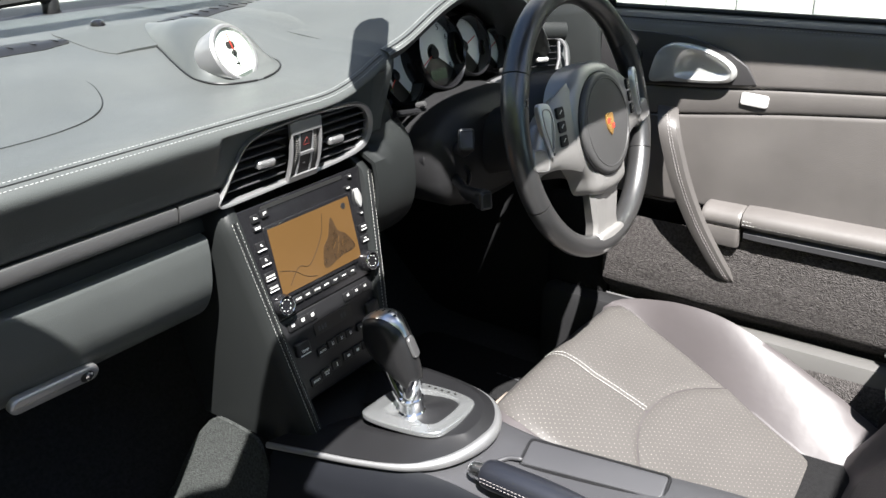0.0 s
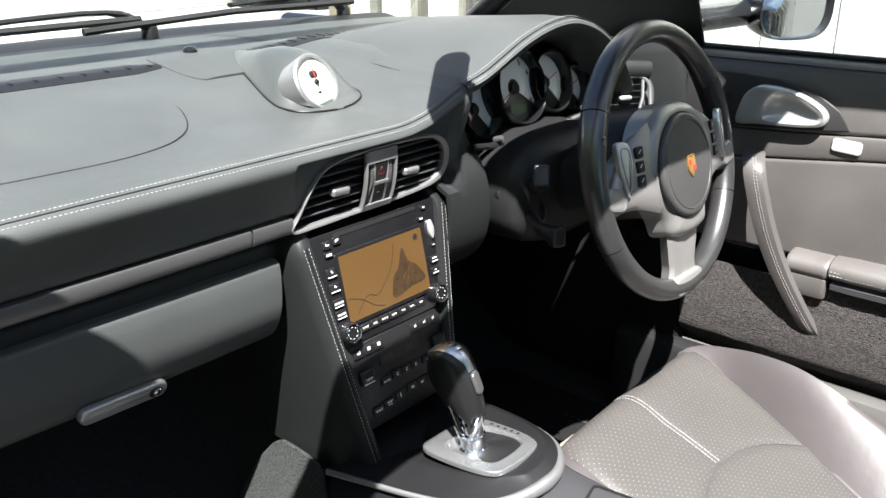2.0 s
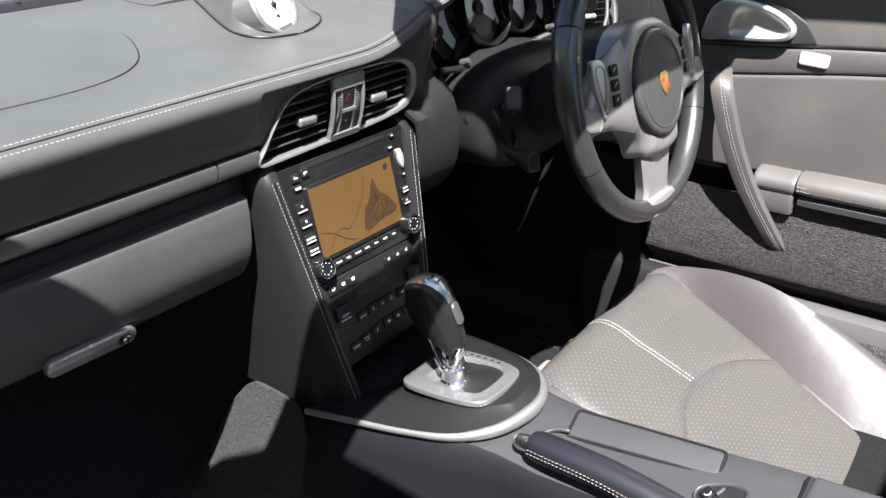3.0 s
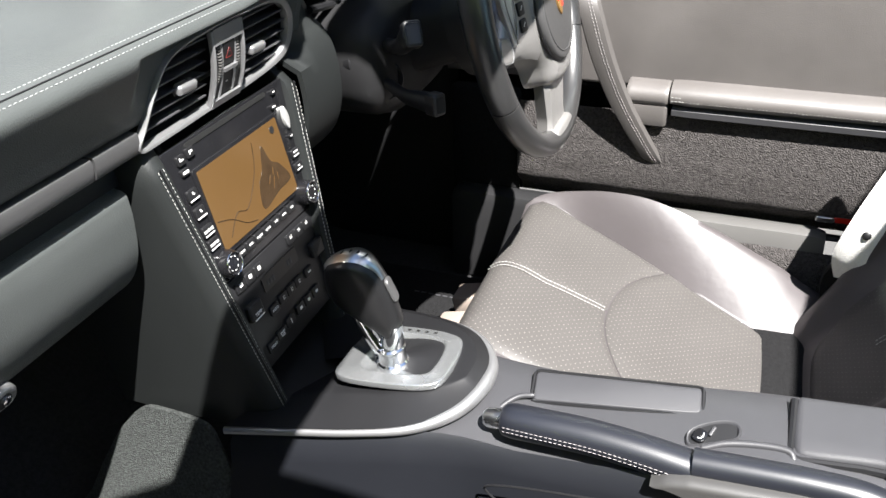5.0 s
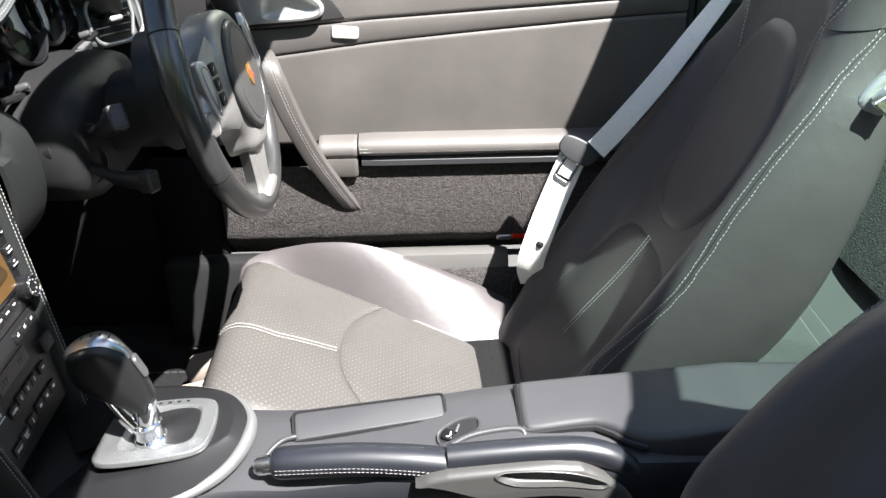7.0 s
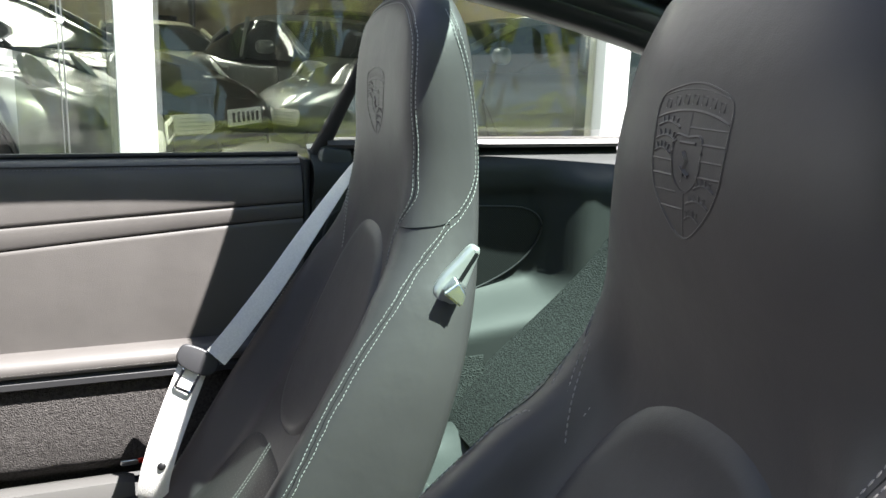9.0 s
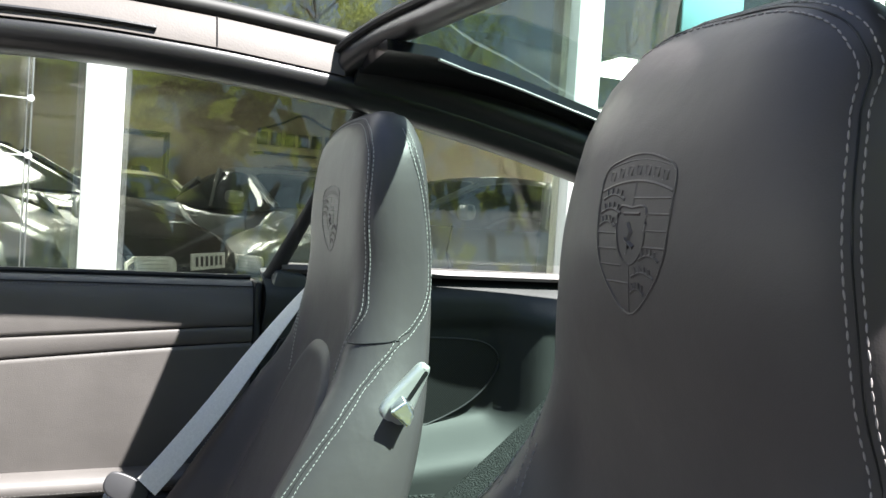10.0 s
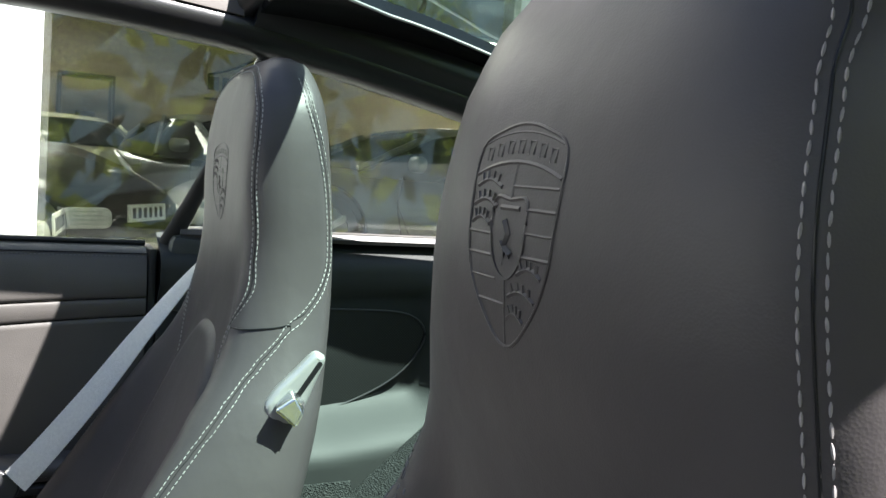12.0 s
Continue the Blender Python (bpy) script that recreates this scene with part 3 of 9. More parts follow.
for a, b in zip(tri, tri[1:] + tri[:1]):
    rbox(((b - a).length, 0.0008, 0.0005), vent_m(-0.002, 0.8600, 0.0111) @ Matrix.Translation((a + b) / 2) @ Matrix.Rotation(math.atan2((b - a).y, (b - a).x), 4, "Z"), 0.0002, bm)
part("hazard_triangle", bm, lens_red, hz)
lk = part("lock_button", slab(rounded(0.021, 0.0225, 0.002), 0.003, vent_m(-0.002, 0.8300, 0.0055), 0.001), plastic_black, VENT, "black central locking button")
part("lock_mark", rbox((0.004, 0.0012, 0.0004), vent_m(-0.002, 0.8300, 0.0087), 0.0001), mark_white, lk)

# ---- gauge hood and instruments ----
CLUSTER = thing("instrument_cluster", "overlapping round gauges with white dials under a stitched leather hood", "instrument cluster", (0.37, 0.2, 0.9))
RIM = curve([(0.088, 0.1220, 0.9208), (0.13, 0.119, 0.9368), (0.155, 0.116, 0.9475), (0.19, 0.110, 0.961), (0.265, 0.108, 0.993), (0.325, 0.107, 1.010),
             (0.385, 0.107, 1.015), (0.44, 0.108, 1.004), (0.49, 0.110, 0.983), (0.535, 0.112, 0.953), (0.575, 0.116, 0.915), (0.60, 0.12, 0.885)], 7)
rows = []
for p in RIM:
    if p.x < 0.150:
        continue
    f = max(0.0, min(1.0, (p.x - 0.02) / 0.15))
    lift = p.z - 0.9125
    sink = 0.0
    row = [(p.y + 0.09, p.z - 0.030 * f - 0.004), (p.y + 0.03, p.z - 0.024 * f - 0.003), (p.y + 0.004, p.z - 0.016 * f - 0.001), (p.y - 0.003, p.z - 0.006 * f),
           (p.y + 0.002, p.z + 0.0005), (p.y + 0.012, p.z + 0.0022)]
    for t in (0.06, 0.12, 0.2, 0.28, 0.36, 0.44):
        base = dash_z(p.y + t) + 0.0005
        k = max(0.0, 1 - t / 0.44)
        k = k * k * (3 - 2 * k)
        row.append((p.y + t, base + (lift + 0.0012) * k ** 0.55))
    rows.append([Vector((p.x, y, z - (sink if n > 4 else 0.3 * sink))) for n, (y, z) in enumerate(row)])
hood = part("gauge_hood", thick(sheet(rows), 0.004), leather_dash, CLUSTER, "stitched leather gauge hood")
for first, last in (((0, 0.0065, 0.0030), (0, 0.0095, 0.0042)), ((0, -0.0048, -0.0042), (0, -0.0022, -0.001))):
    stitch_row([p + Vector(first).lerp(Vector(last), min(1.0, (p.x - 0.036) / 0.06)) for p in RIM if p.x > 0.148], hood, thread_dash, pitch=0.0050, length=0.0034, r=0.00040)
part("hood_seam", tube([p + Vector((0, 0.0022, 0.0028)) for p in RIM if p.x > 0.148], 0.0007, 6), plastic_black, hood)
# dark binnacle back
rows = [[Vector((p.x, 0.19, p.z - 0.026)), Vector((p.x, 0.23, p.z - 0.04)), Vector((p.x, 0.235, 0.80))] for p in RIM if p.x > 0.15]
part("binnacle", thick(sheet(rows), 0.004), plastic_black, CLUSTER)
GN = Vector((0.0, -0.965, 0.26))


def gauge(cx, cz, r, numbers, needle_deg, arc=(220, -40), dy=0.0):
    m = frame_at((cx, 0.196 + dy, cz), GN)
    ring = part("gauge_ring", lathe([(r, -0.02), (r, 0.020), (r - 0.002, 0.0225), (r - 0.0045, 0.020), (r - 0.006, 0.0)], m, 44), plastic_gloss, CLUSTER, "black gauge bezel")
    part("dial_back", lathe([(r - 0.005, 0.0), (r - 0.005, 0.0006), (0, 0.0006)], m, 44), dial_dark, ring)
    # white crescent of the dial
    a0, a1 = arc
    rows = []
    for k in range(37):
        a = radians(a0 + (a1 - a0) * k / 36)
        rows.append([m @ Vector((q * math.cos(a), q * math.sin(a), 0.0014)) for q in (r * 0.24, r * 0.6, r - 0.0065)])
    part("dial_face", thick(sheet(rows), 0.0008), dial_white, ring, "white gauge dial")
    bm = bmesh.new()
    for k in range(41):
        a = radians(a0 + (a1 - a0) * k / 40)
        ln = 0.0045 if k % 4 == 0 else 0.0025
        rbox((ln, 0.0006, 0.0003), m @ Matrix.Rotation(a, 4, "Z") @ Matrix.Translation((r - 0.0075 - ln / 2, 0, 0.0026)), 0.0001, bm)
    part("dial_marks", bm, mark_black, ring)
    for k, word in enumerate(numbers):
        if word:
            a = radians(a0 + (a1 - a0) * k / (len(numbers) - 1))
            text_part(word, m @ Matrix.Translation(((r - 0.0165) * math.cos(a), (r - 0.0165) * math.sin(a), 0.0027)), 0.0125, mark_black, ring, "numeral")
    a = radians(needle_deg)
    part("needle", rbox((r * 0.62, 0.0016, 0.0010), m @ Matrix.Rotation(a, 4, "Z") @ Matrix.Translation((r * 0.40, 0, 0.0042)), 0.0004), mark_red, ring, "red needle")
    part("needle_hub", lathe([(r * 0.16, 0.002), (r * 0.16, 0.0055), (r * 0.12, 0.0065), (0, 0.0065)], m, 20), plastic_black, ring)
    return ring, m


gauge(0.264, 0.884, 0.047, ("", "", "", "", ""), 225, (230, -50), 0.004)
tach, tm = gauge(0.347, 0.907, 0.060, ("0", "1", "2", "3", "4", "5", "6", "7", "8"), 205, (215, -35), -0.008)
part("digital_display", slab(rounded(0.040, 0.017, 0.003), 0.001, tm @ Matrix.Translation((0, -0.034, 0.003))), lcd_green, tach, "green digital display")
gauge(0.440, 0.903, 0.052, ("", "", "", "", ""), 20, (230, -50), -0.002)
gauge(0.521, 0.884, 0.040, ("", "", "", ""), 20, (230, -50), 0.004)
gauge(0.204, 0.868, 0.032, ("", "", "", ""), 200, (230, -50), 0.006)
# trip knob and silver lip below the dials
part("gauge_lip", tube(curve([(0.20, 0.150, 0.845), (0.28, 0.145, 0.838), (0.37, 0.14, 0.842), (0.46, 0.145, 0.848), (0.55, 0.15, 0.848)], 8), 0.005, 8), plastic_black, CLUSTER)
for kx, kz in ((0.255, 0.847), (0.49, 0.858)):
    part("trip_knob", lathe([(0.005, 0), (0.005, 0.012), (0.004, 0.015), (0, 0.0155)], frame_at((kx, 0.15, kz), (0, -0.95, 0.3)), 16), silver_dark, CLUSTER)

# silver end plates of the ledge below the dials
for gx, gz, gw in ((0.414, 0.8455, 0.034), (0.456, 0.8485, 0.032)):
    part("ledge_plate", rbox((gw, 0.012, 0.0105), Matrix.Translation((gx, 0.134, gz)) @ Matrix.Rotation(radians(-4), 4, "Y"), 0.002), silver_trim, CLUSTER, "silver plate on the ledge")
# side air vent at the driver's end
SIDE = thing("side_air_vent", "round-ended silver air vent at the end of the dashboard", "air vent", (0.63, 0.15, 0.86))
svm = frame_at((0.602, 0.137, 0.860), (-0.55, -0.80, 0.22))
oval = rounded(0.098, 0.074, 0.026, 8)
part("vent_frame", tube([svm @ Vector((x, y, 0.006)) for x, y in oval], 0.0034, 8, True, up=(-0.55, -0.80, 0.22)), silver_trim, SIDE, "satin silver vent frame")
part("vent_box", slab(rounded(0.094, 0.070, 0.024, 8), 0.003, svm @ Matrix.Translation((0, 0, -0.022))), plastic_black, SIDE)
for k in range(5):
    yy = -0.022 + 0.011 * k
    part("slat", rbox((0.088 - abs(yy) * 0.9, 0.0018, 0.016), svm @ Matrix.Translation((0, yy, -0.006)), 0.0008), plastic_black, SIDE)
part("vent_tab", slab(rounded(0.024, 0.009, 0.0045, 6), 0.009, svm @ Matrix.Translation((0, 0, 0.003)), 0.003), silver_paint, SIDE, "silver vent tab")
# surround of the side vent and dashboard end
part("vent_brow", tube([svm @ Vector((-0.045 + 0.095 * k / 10, 0.046 + 0.003 * math.sin(math.pi * k / 10), 0.002)) for k in range(11)], 0.013, 10, flat=1.3), leather_dash_shaded, SIDE, "leather brow over the vent")
part("vent_lever", tube([svm @ Vector((0.026, -0.030, 0.004)), svm @ Vector((0.034, 0.0, 0.007)), svm @ Vector((0.036, 0.030, 0.005))], 0.003, 8), silver_trim, SIDE)
bm = slab(rounded(0.13, 0.09, 0.040, 8), 0.02, svm @ Matrix.Translation((0.005, 0.003, -0.034)), 0.008)
part("vent_surround", bm, leather_dash, SIDE)

part("end_panel", rbox((0.05, 0.20, 0.245), Matrix.Translation((0.700, 0.150, 0.825)) @ Matrix.Rotation(radians(-8), 4, "X"), 0.022), leather_dash_shaded, DASH, "leather end of the dashboard")
# knee panel and dark underside on the driver's side
rows = []
KNEE = [(0.20, 0.845), (0.150, 0.835), (0.128, 0.81), (0.120, 0.77), (0.122, 0.73), (0.14, 0.69), (0.19, 0.655), (0.28, 0.645)]
for k in range(9):
    x = 0.120 + 0.115 * k / 8
    rows.append([pad_point(x, p.x + 0.03 * max(0, k - 6) / 2, p.y) for p in curve([(y, z, 0) for y, z in KNEE], 3)])
part("knee_panel", thick(sheet(rows), 0.006), leather_dash_shaded, DASH, "leather knee panel under the gauges")
rows = []
for k in range(13):
    x = 0.225 + 0.475 * k / 12
    rows.append([pad_point(x, p.x + 0.05, p.y) for p in curve([(y, z, 0) for y, z in KNEE], 3)])
part("under_panel", thick(sheet(rows), 0.006), plastic_black, DASH, "dark panel under the column")

# ---- centre console ----
STACK = thing("centre_stack", "black centre stack with stitched leather edges and rows of buttons", "dashboard console", (0, 0.12, 0.5))


def face_y(z):
    return 0.147 - (0.797 - z) * 0.2127


PN = Vector((0, -0.978, 0.208))


def panel(x, z, out=0.0):
    return Vector((x, face_y(z) + 0.008, z)) + PN * out


def panel_m(x, z, out=0.0):
    return frame_at(panel(x, z, out), PN)


def edge_x(z):
    return 0.0865 + (z - 0.49) * 0.150


for side in (-1, 1):
    rows = []
    for k in range(22):
        z = 0.452 + 0.351 * k / 21
        e, y = edge_x(z), face_y(z)
        top = max(0.0, (z - 0.775) / 0.028)
        e -= 0.010 * top ** 2
        y += 0.014 * top ** 2
        low = max(0.0, (0.505 - z) / 0.03)
        y -= 0.000 * low
        ring = [(e - 0.019, y + 0.016), (e - 0.0185, y + 0.002), (e - 0.016, y - 0.004), (e - 0.010, y - 0.0065), (e - 0.003, y - 0.0055), (e + 0.003, y - 0.001),
                (e + 0.008, y + 0.012), (e + 0.014, y + 0.05), (e + 0.018, 0.22), (e + 0.018, 0.285), (e, 0.285), (e - 0.012, 0.22), (e - 0.017, y + 0.05)]
        rows.append([Vector((side * a, b, z)) for a, b in ring])
    side_panel = part("leather_side", sheet(rows, closed_v=True, caps=True), leather_dash_shaded, STACK, "leather-covered side panel with double stitching")
    edge = [Vector((side * (edge_x(0.485 + 0.30 * k / 40) - 0.0065), face_y(0.485 + 0.30 * k / 40) - 0.0068, 0.485 + 0.30 * k / 40)) for k in range(41)]
    stitch_row(edge, side_panel, thread, pitch=0.0048, length=0.0033, r=0.00036, shifts=((0.0042, 0.0006, 0), (-0.0038, 0.0002, 0)))
    part("side_seam", tube(edge, 0.0009, 6), plastic_black, side_panel)

# face plates: entertainment unit above, climate panel below
def plate_outline(z0, z1, inset):
    return [(-(edge_x(z0) - inset), z0), ((edge_x(z0) - inset), z0), ((edge_x(z1) - inset), z1), (-(edge_x(z1) - inset), z1)]


def face_plate(name, z0, z1, out, mat, label=""):
    bm = bmesh.new()
    pts = plate_outline(z0, z1, 0.0185)
    zc = (z0 + z1) / 2
    m = panel_m(0, zc, 0)
    inv = m.inverted()
    flat = []
    for x, z in pts:
        q = inv @ panel(x, z)
        flat.append((q.x, q.y))
    return part(name, slab(flat, out, m, 0.0015, bm), mat, STACK, label)


upper = face_plate("radio_unit", 0.642, 0.790, 0.006, plastic_gloss, "glossy black entertainment unit")
lower = face_plate("climate_panel", 0.525, 0.640, 0.005, plastic_black, "black climate control panel")
bezel = part("screen_bezel", slab(rounded(0.160, 0.098, 0.004), 0.0024, panel_m(0.0, 0.714, 0.006), 0.001), plastic_gloss, upper)
sm = panel_m(0.0, 0.7145, 0.0086)
scr = part("display_screen", slab(rounded(0.150, 0.088, 0.0015), 0.0006, sm), map_screen, upper, "amber navigation display, faded")
# map drawing
bm = bmesh.new()
for road in (((-0.06, -0.036), (-0.04, -0.018), (-0.022, -0.022), (-0.004, -0.008), (0.012, 0.012), (0.02, 0.036)), ((-0.072, -0.012), (-0.05, -0.02), (-0.03, -0.034), (-0.012, -0.040))):
    tube([sm @ Vector((x, y, 0.0009)) for x, y in [(p.x, p.y) for p in curve([(a, b, 0) for a, b in road], 6)]], 0.0005, 4, bm=bm)
part("map_roads", bm, map_dark, scr)
blot = curve([(0.006, -0.036, 0), (0.010, -0.010, 0), (0.022, 0.002, 0), (0.034, 0.026, 0), (0.042, 0.006, 0), (0.056, -0.004, 0), (0.068, -0.026, 0), (0.04, -0.030, 0)], 5, True)
part("map_lake", slab([(p.x, p.y) for p in blot], 0.0004, sm @ Matrix.Translation((0, 0, 0.0006))), map_dark, scr)
part("map_compass", lathe([(0.0042, 0), (0.0042, 0.0005), (0, 0.0005)], sm @ Matrix.Translation((0.062, 0.034, 0.0006)), 16), mark_black, scr)
bm = bmesh.new()
for dx, dy, w in ((0.030, -0.012, 0.010), (0.036, -0.018, 0.014), (0.046, -0.014, 0.008), (0.040, -0.006, 0.008)):
    rbox((w, 0.0008, 0.0003), sm @ Matrix.Translation((dx, dy, 0.0012)) @ Matrix.Rotation(dx * 30, 4, "Z"), 0.0001, bm)
part("map_streets", bm, map_screen, scr)
# disc slot and top row
part("disc_slot", slab(rounded(0.150, 0.005, 0.0025), 0.0012, panel_m(0, 0.7845, 0.0058)), mark_black, upper)


def button(x, z, w, h, base, mat=plastic_black, words="", size=0.0055, mark=None, out=0.006, rise=0.003, label=""):
    b = part("button", slab(rounded(w, h, 0.0015, 3), rise, panel_m(x, z, out), 0.0008), mat, base, label)
    m = panel_m(x, z, out + rise + 0.0002)
    if words:
        text_part(words, m, size, mark_white, b)
    if mark:
        bm = bmesh.new()
        for dx, dy, mw, mh in mark:
            rbox((mw, mh, 0.0004), m @ Matrix.Translation((dx, dy, 0)), 0.0001, bm)
        part("button_mark", bm, mark_white, b)
    return b


BAR = ((0, -0.0046, 0.0150, 0.0014),)
button(-0.088, 0.776, 0.012, 0.010, upper, mark=((0, 0, 0.006, 0.0016), (-0.002, 0.0016, 0.0016, 0.002)))
button(-0.072, 0.778, 0.012, 0.010, upper, mark=((0, 0.0008, 0.0052, 0.0022), (-0.002, -0.0012, 0.0014, 0.0014)))
button(-0.088, 0.764, 0.012, 0.007, upper, mark=((0, 0, 0.0085, 0.0028),))
button(-0.0895, 0.741, 0.015, 0.012, upper, mark=((0, 0.0020, 0.0020, 0.0026), (0.0012, 0.0006, 0.0026, 0.0010)) + BAR)
button(-0.0885, 0.722, 0.015, 0.012, upper, mark=((0, 0.0020, 0.0020, 0.0026), (0.0012, 0.0006, 0.0026, 0.0010)) + BAR)
button(-0.0875, 0.702, 0.016, 0.011, upper, words="SOURCE", size=0.0040, mark=((0, -0.0044, 0.0150, 0.0013),))
button(-0.0865, 0.687, 0.016, 0.011, upper, words="SOUND", size=0.0040, mark=((0, -0.0044, 0.0150, 0.0013),))
button(0.088, 0.782, 0.008, 0.006, upper, mark=((0, 0, 0.004, 0.0014),))
button(0.080, 0.768, 0.009, 0.005, upper, mark=((0, 0, 0.006, 0.0016),))
part("rocker", slab([(0.0052 * math.cos(a) * (1 - 0.45 * abs(math.sin(a)) ** 2), 0.0135 * math.sin(a)) for a in [2 * math.pi * k / 20 for k in range(20)]], 0.004, panel_m(0.0965, 0.7495, 0.006), 0.001), silver_paint, upper, "silver map rocker")
button(0.0955, 0.728, 0.007, 0.004, upper, mark=((0, 0, 0.004, 0.0012),))
button(0.0930, 0.708, 0.015, 0.010, upper, mark=((0, 0.0018, 0.009, 0.0016), (0, -0.0028, 0.011, 0.0014)))
button(0.0915, 0.692, 0.015, 0.010, upper, mark=((0, 0.0014, 0.004, 0.0016), (0, -0.0028, 0.011, 0.0014)))
for k, word in enumerate(("TUNER", "DISC", "PHONE", "AUTO", "MAP", "INFO", "TRIP")):
    button(-0.0525 + 0.0175 * k, 0.6585, 0.0155, 0.010, upper, words=word, size=0.0034)
for side in (-1, 1):
    m = panel_m(side * 0.0835, 0.6625, 0.005)
    kn = part("rotary_knob", lathe([(0.0152, 0), (0.0152, 0.005), (0.0140, 0.014), (0.0130, 0.0170), (0.0112, 0.0167), (0.0106, 0.0150), (0, 0.0148)], m, 32), plastic_gloss, upper, "black rotary knob with a chrome ring")
    part("knob_ring", tube([m @ Vector((0.0121 * math.cos(a), 0.0121 * math.sin(a), 0.0171)) for a in [2 * math.pi * k / 28 for k in range(28)]], 0.0007, 6, True, up=PN), chrome, kn)
    bm = bmesh.new()
    for k in range(8):
        rbox((0.0024, 0.0008, 0.0004), m @ Matrix.Rotation(math.pi * k / 4, 4, "Z") @ Matrix.Translation((0, 0.0076, 0.0152)), 0.0001, bm)
    part("knob_marks", bm, mark_white, kn)
# climate rows
for k in range(3):
    button(-0.0715 + 0.018 * k, 0.6285, 0.0165, 0.012, lower, mark=((-0.0022, 0.0016, 0.0008, 0.0040), (0.0022, 0.0016, 0.0008, 0.0040), (0, 0.0034, 0.0046, 0.0008), (0, -0.0002, 0.0046, 0.0008), (0, 0.0014, 0.0014, 0.0012)), out=0.005)
for k in range(3):
    button(0.0345 + 0.018 * k, 0.6285, 0.0165, 0.012, lower, mark=((-0.0014, 0.0014, 0.0009, 0.0036), (0.0012, 0.0006, 0.0026, 0.0009), (0.0012, 0.0028, 0.0009, 0.0022)), out=0.005)
part("climate_display", slab(rounded(0.074, 0.018, 0.002), 0.0012, panel_m(0, 0.608, 0.005)), dial_dark, lower, "dark climate display")
digit = material("digits", (0.03, 0.035, 0.04), 0.4)
for dx in (-0.028, -0.022, -0.016, 0.016, 0.022):
    part("display_digit", rbox((0.0036, 0.0066, 0.0002), panel_m(dx, 0.607, 0.0063), 0.0001), digit, lower)
for sx, word in ((-0.0655, "TEMP"), (0.0745, "")):
    t = part("temperature_rocker", slab(rounded(0.024, 0.020, 0.003), 0.008, panel_m(sx, 0.5955, 0.004), 0.003), plastic_black, lower, "black temperature rocker")
    if word:
        text_part(word, panel_m(sx, 0.5925, 0.0124), 0.0052, mark_white, t)
        part("rocker_mark", rbox((0.018, 0.0014, 0.0006), panel_m(sx, 0.5875, 0.0121), 0.0002), mark_white, t)
button(-0.033, 0.577, 0.017, 0.011, lower, words="AUTO", size=0.0042, out=0.005)
for k in range(3):
    button(-0.013 + 0.018 * k, 0.5795, 0.0165, 0.011, lower, mark=((-0.0008, 0, 0.0009, 0.0052), (0.0010, -0.0016, 0.0028, 0.0009), (0.0016, 0.0012, 0.0009, 0.0018)), out=0.005)
button(0.047, 0.5785, 0.017, 0.011, lower, mark=((0, 0, 0.006, 0.002),), out=0.005)
button(-0.0555, 0.5445, 0.019, 0.012, lower, words="SPORT", size=0.0042, out=0.005)
button(-0.035, 0.5465, 0.019, 0.012, lower, words="SPORT\nPLUS", size=0.0034, out=0.005)
button(-0.014, 0.5495, 0.017, 0.012, lower, mark=((0, 0, 0.0014, 0.006),), out=0.005)
for k in range(3):
    button(0.010 + 0.019 * k, 0.5515, 0.017, 0.012, lower, mark=((0, 0, 0.005, 0.0034),), out=0.005)
# open cubby under the buttons
bm = sheet([[Vector((x, y, z)) for y, z in ((0.098, 0.522), (0.16, 0.528), (0.17, 0.51), (0.16, 0.492), (0.05, 0.482))] for x in (-0.078, 0, 0.078)])
part("cubby", thick(bm, 0.003), plastic_black, STACK)

# ---- tunnel console with gear selector ----
TUN = thing("tunnel_console", "satin black tunnel console with a silver rim and gear gate", "console", (0, -0.2, 0.3))
RIMC = [(-0.128, 0.22, 0.452), (-0.122, 0.14, 0.466), (-0.113, 0.06, 0.479), (-0.101, -0.015, 0.4885), (-0.083, -0.075, 0.4955), (-0.052, -0.112, 0.500), (-0.010, -0.130, 0.5035),
        (0.034, -0.130, 0.506), (0.075, -0.102, 0.506), (0.100, -0.05, 0.502), (0.112, 0.03, 0.495), (0.120, 0.12, 0.484), (0.126, 0.2, 0.47)]
rim = [p for p in curve(RIMC, 8) if p.y < 0.135]
radii = [0.0040 + 0.0045 * max(0.0, 1 - abs(i / (len(rim) - 1) - 0.52) / 0.30) for i in range(len(rim))]
part("rim_trim", tube(rim, radii, 10, flat=1.15), silver_trim, TUN, "curved satin silver rim")
# shoulder between the rim and the gate: a sloping flank up to a crease, then a level top
rows = []
for p in rim:
    fold = 0.15 + 0.33 * max(0.0, min(1.0, (-p.x - 0.01) / 0.075))
    row = []
    for t in (0.0, fold * 0.35, fold * 0.7, fold * 0.9, fold * 0.985, fold * 1.05, fold + 0.1, fold + 0.25, 0.8, 1.0):
        q = Vector((p.x * (1 - t), p.y * (1 - t) + max(-0.02, min(0.1, p.y * 0.5)) * t, 0))
        up = 0.006 + 0.0090 * min(1.0, t / fold) if p.y < 0.05 else 0.006 + 0.0105 * min(1.0, t / fold) * max(0.2, 1 - (p.y - 0.05) * 4)
        q.z = p.z + up - 0.004 * max(0.0, (t - fold) / (1 - fold))
        row.append(q)
    rows.append(row)
part("selector_surround", sheet(rows), plastic_black, TUN, "satin black selector surround")
gm = Matrix.Translation((0.008, -0.032, 0.5142)) @ Matrix.Rotation(radians(-5), 4, "X")
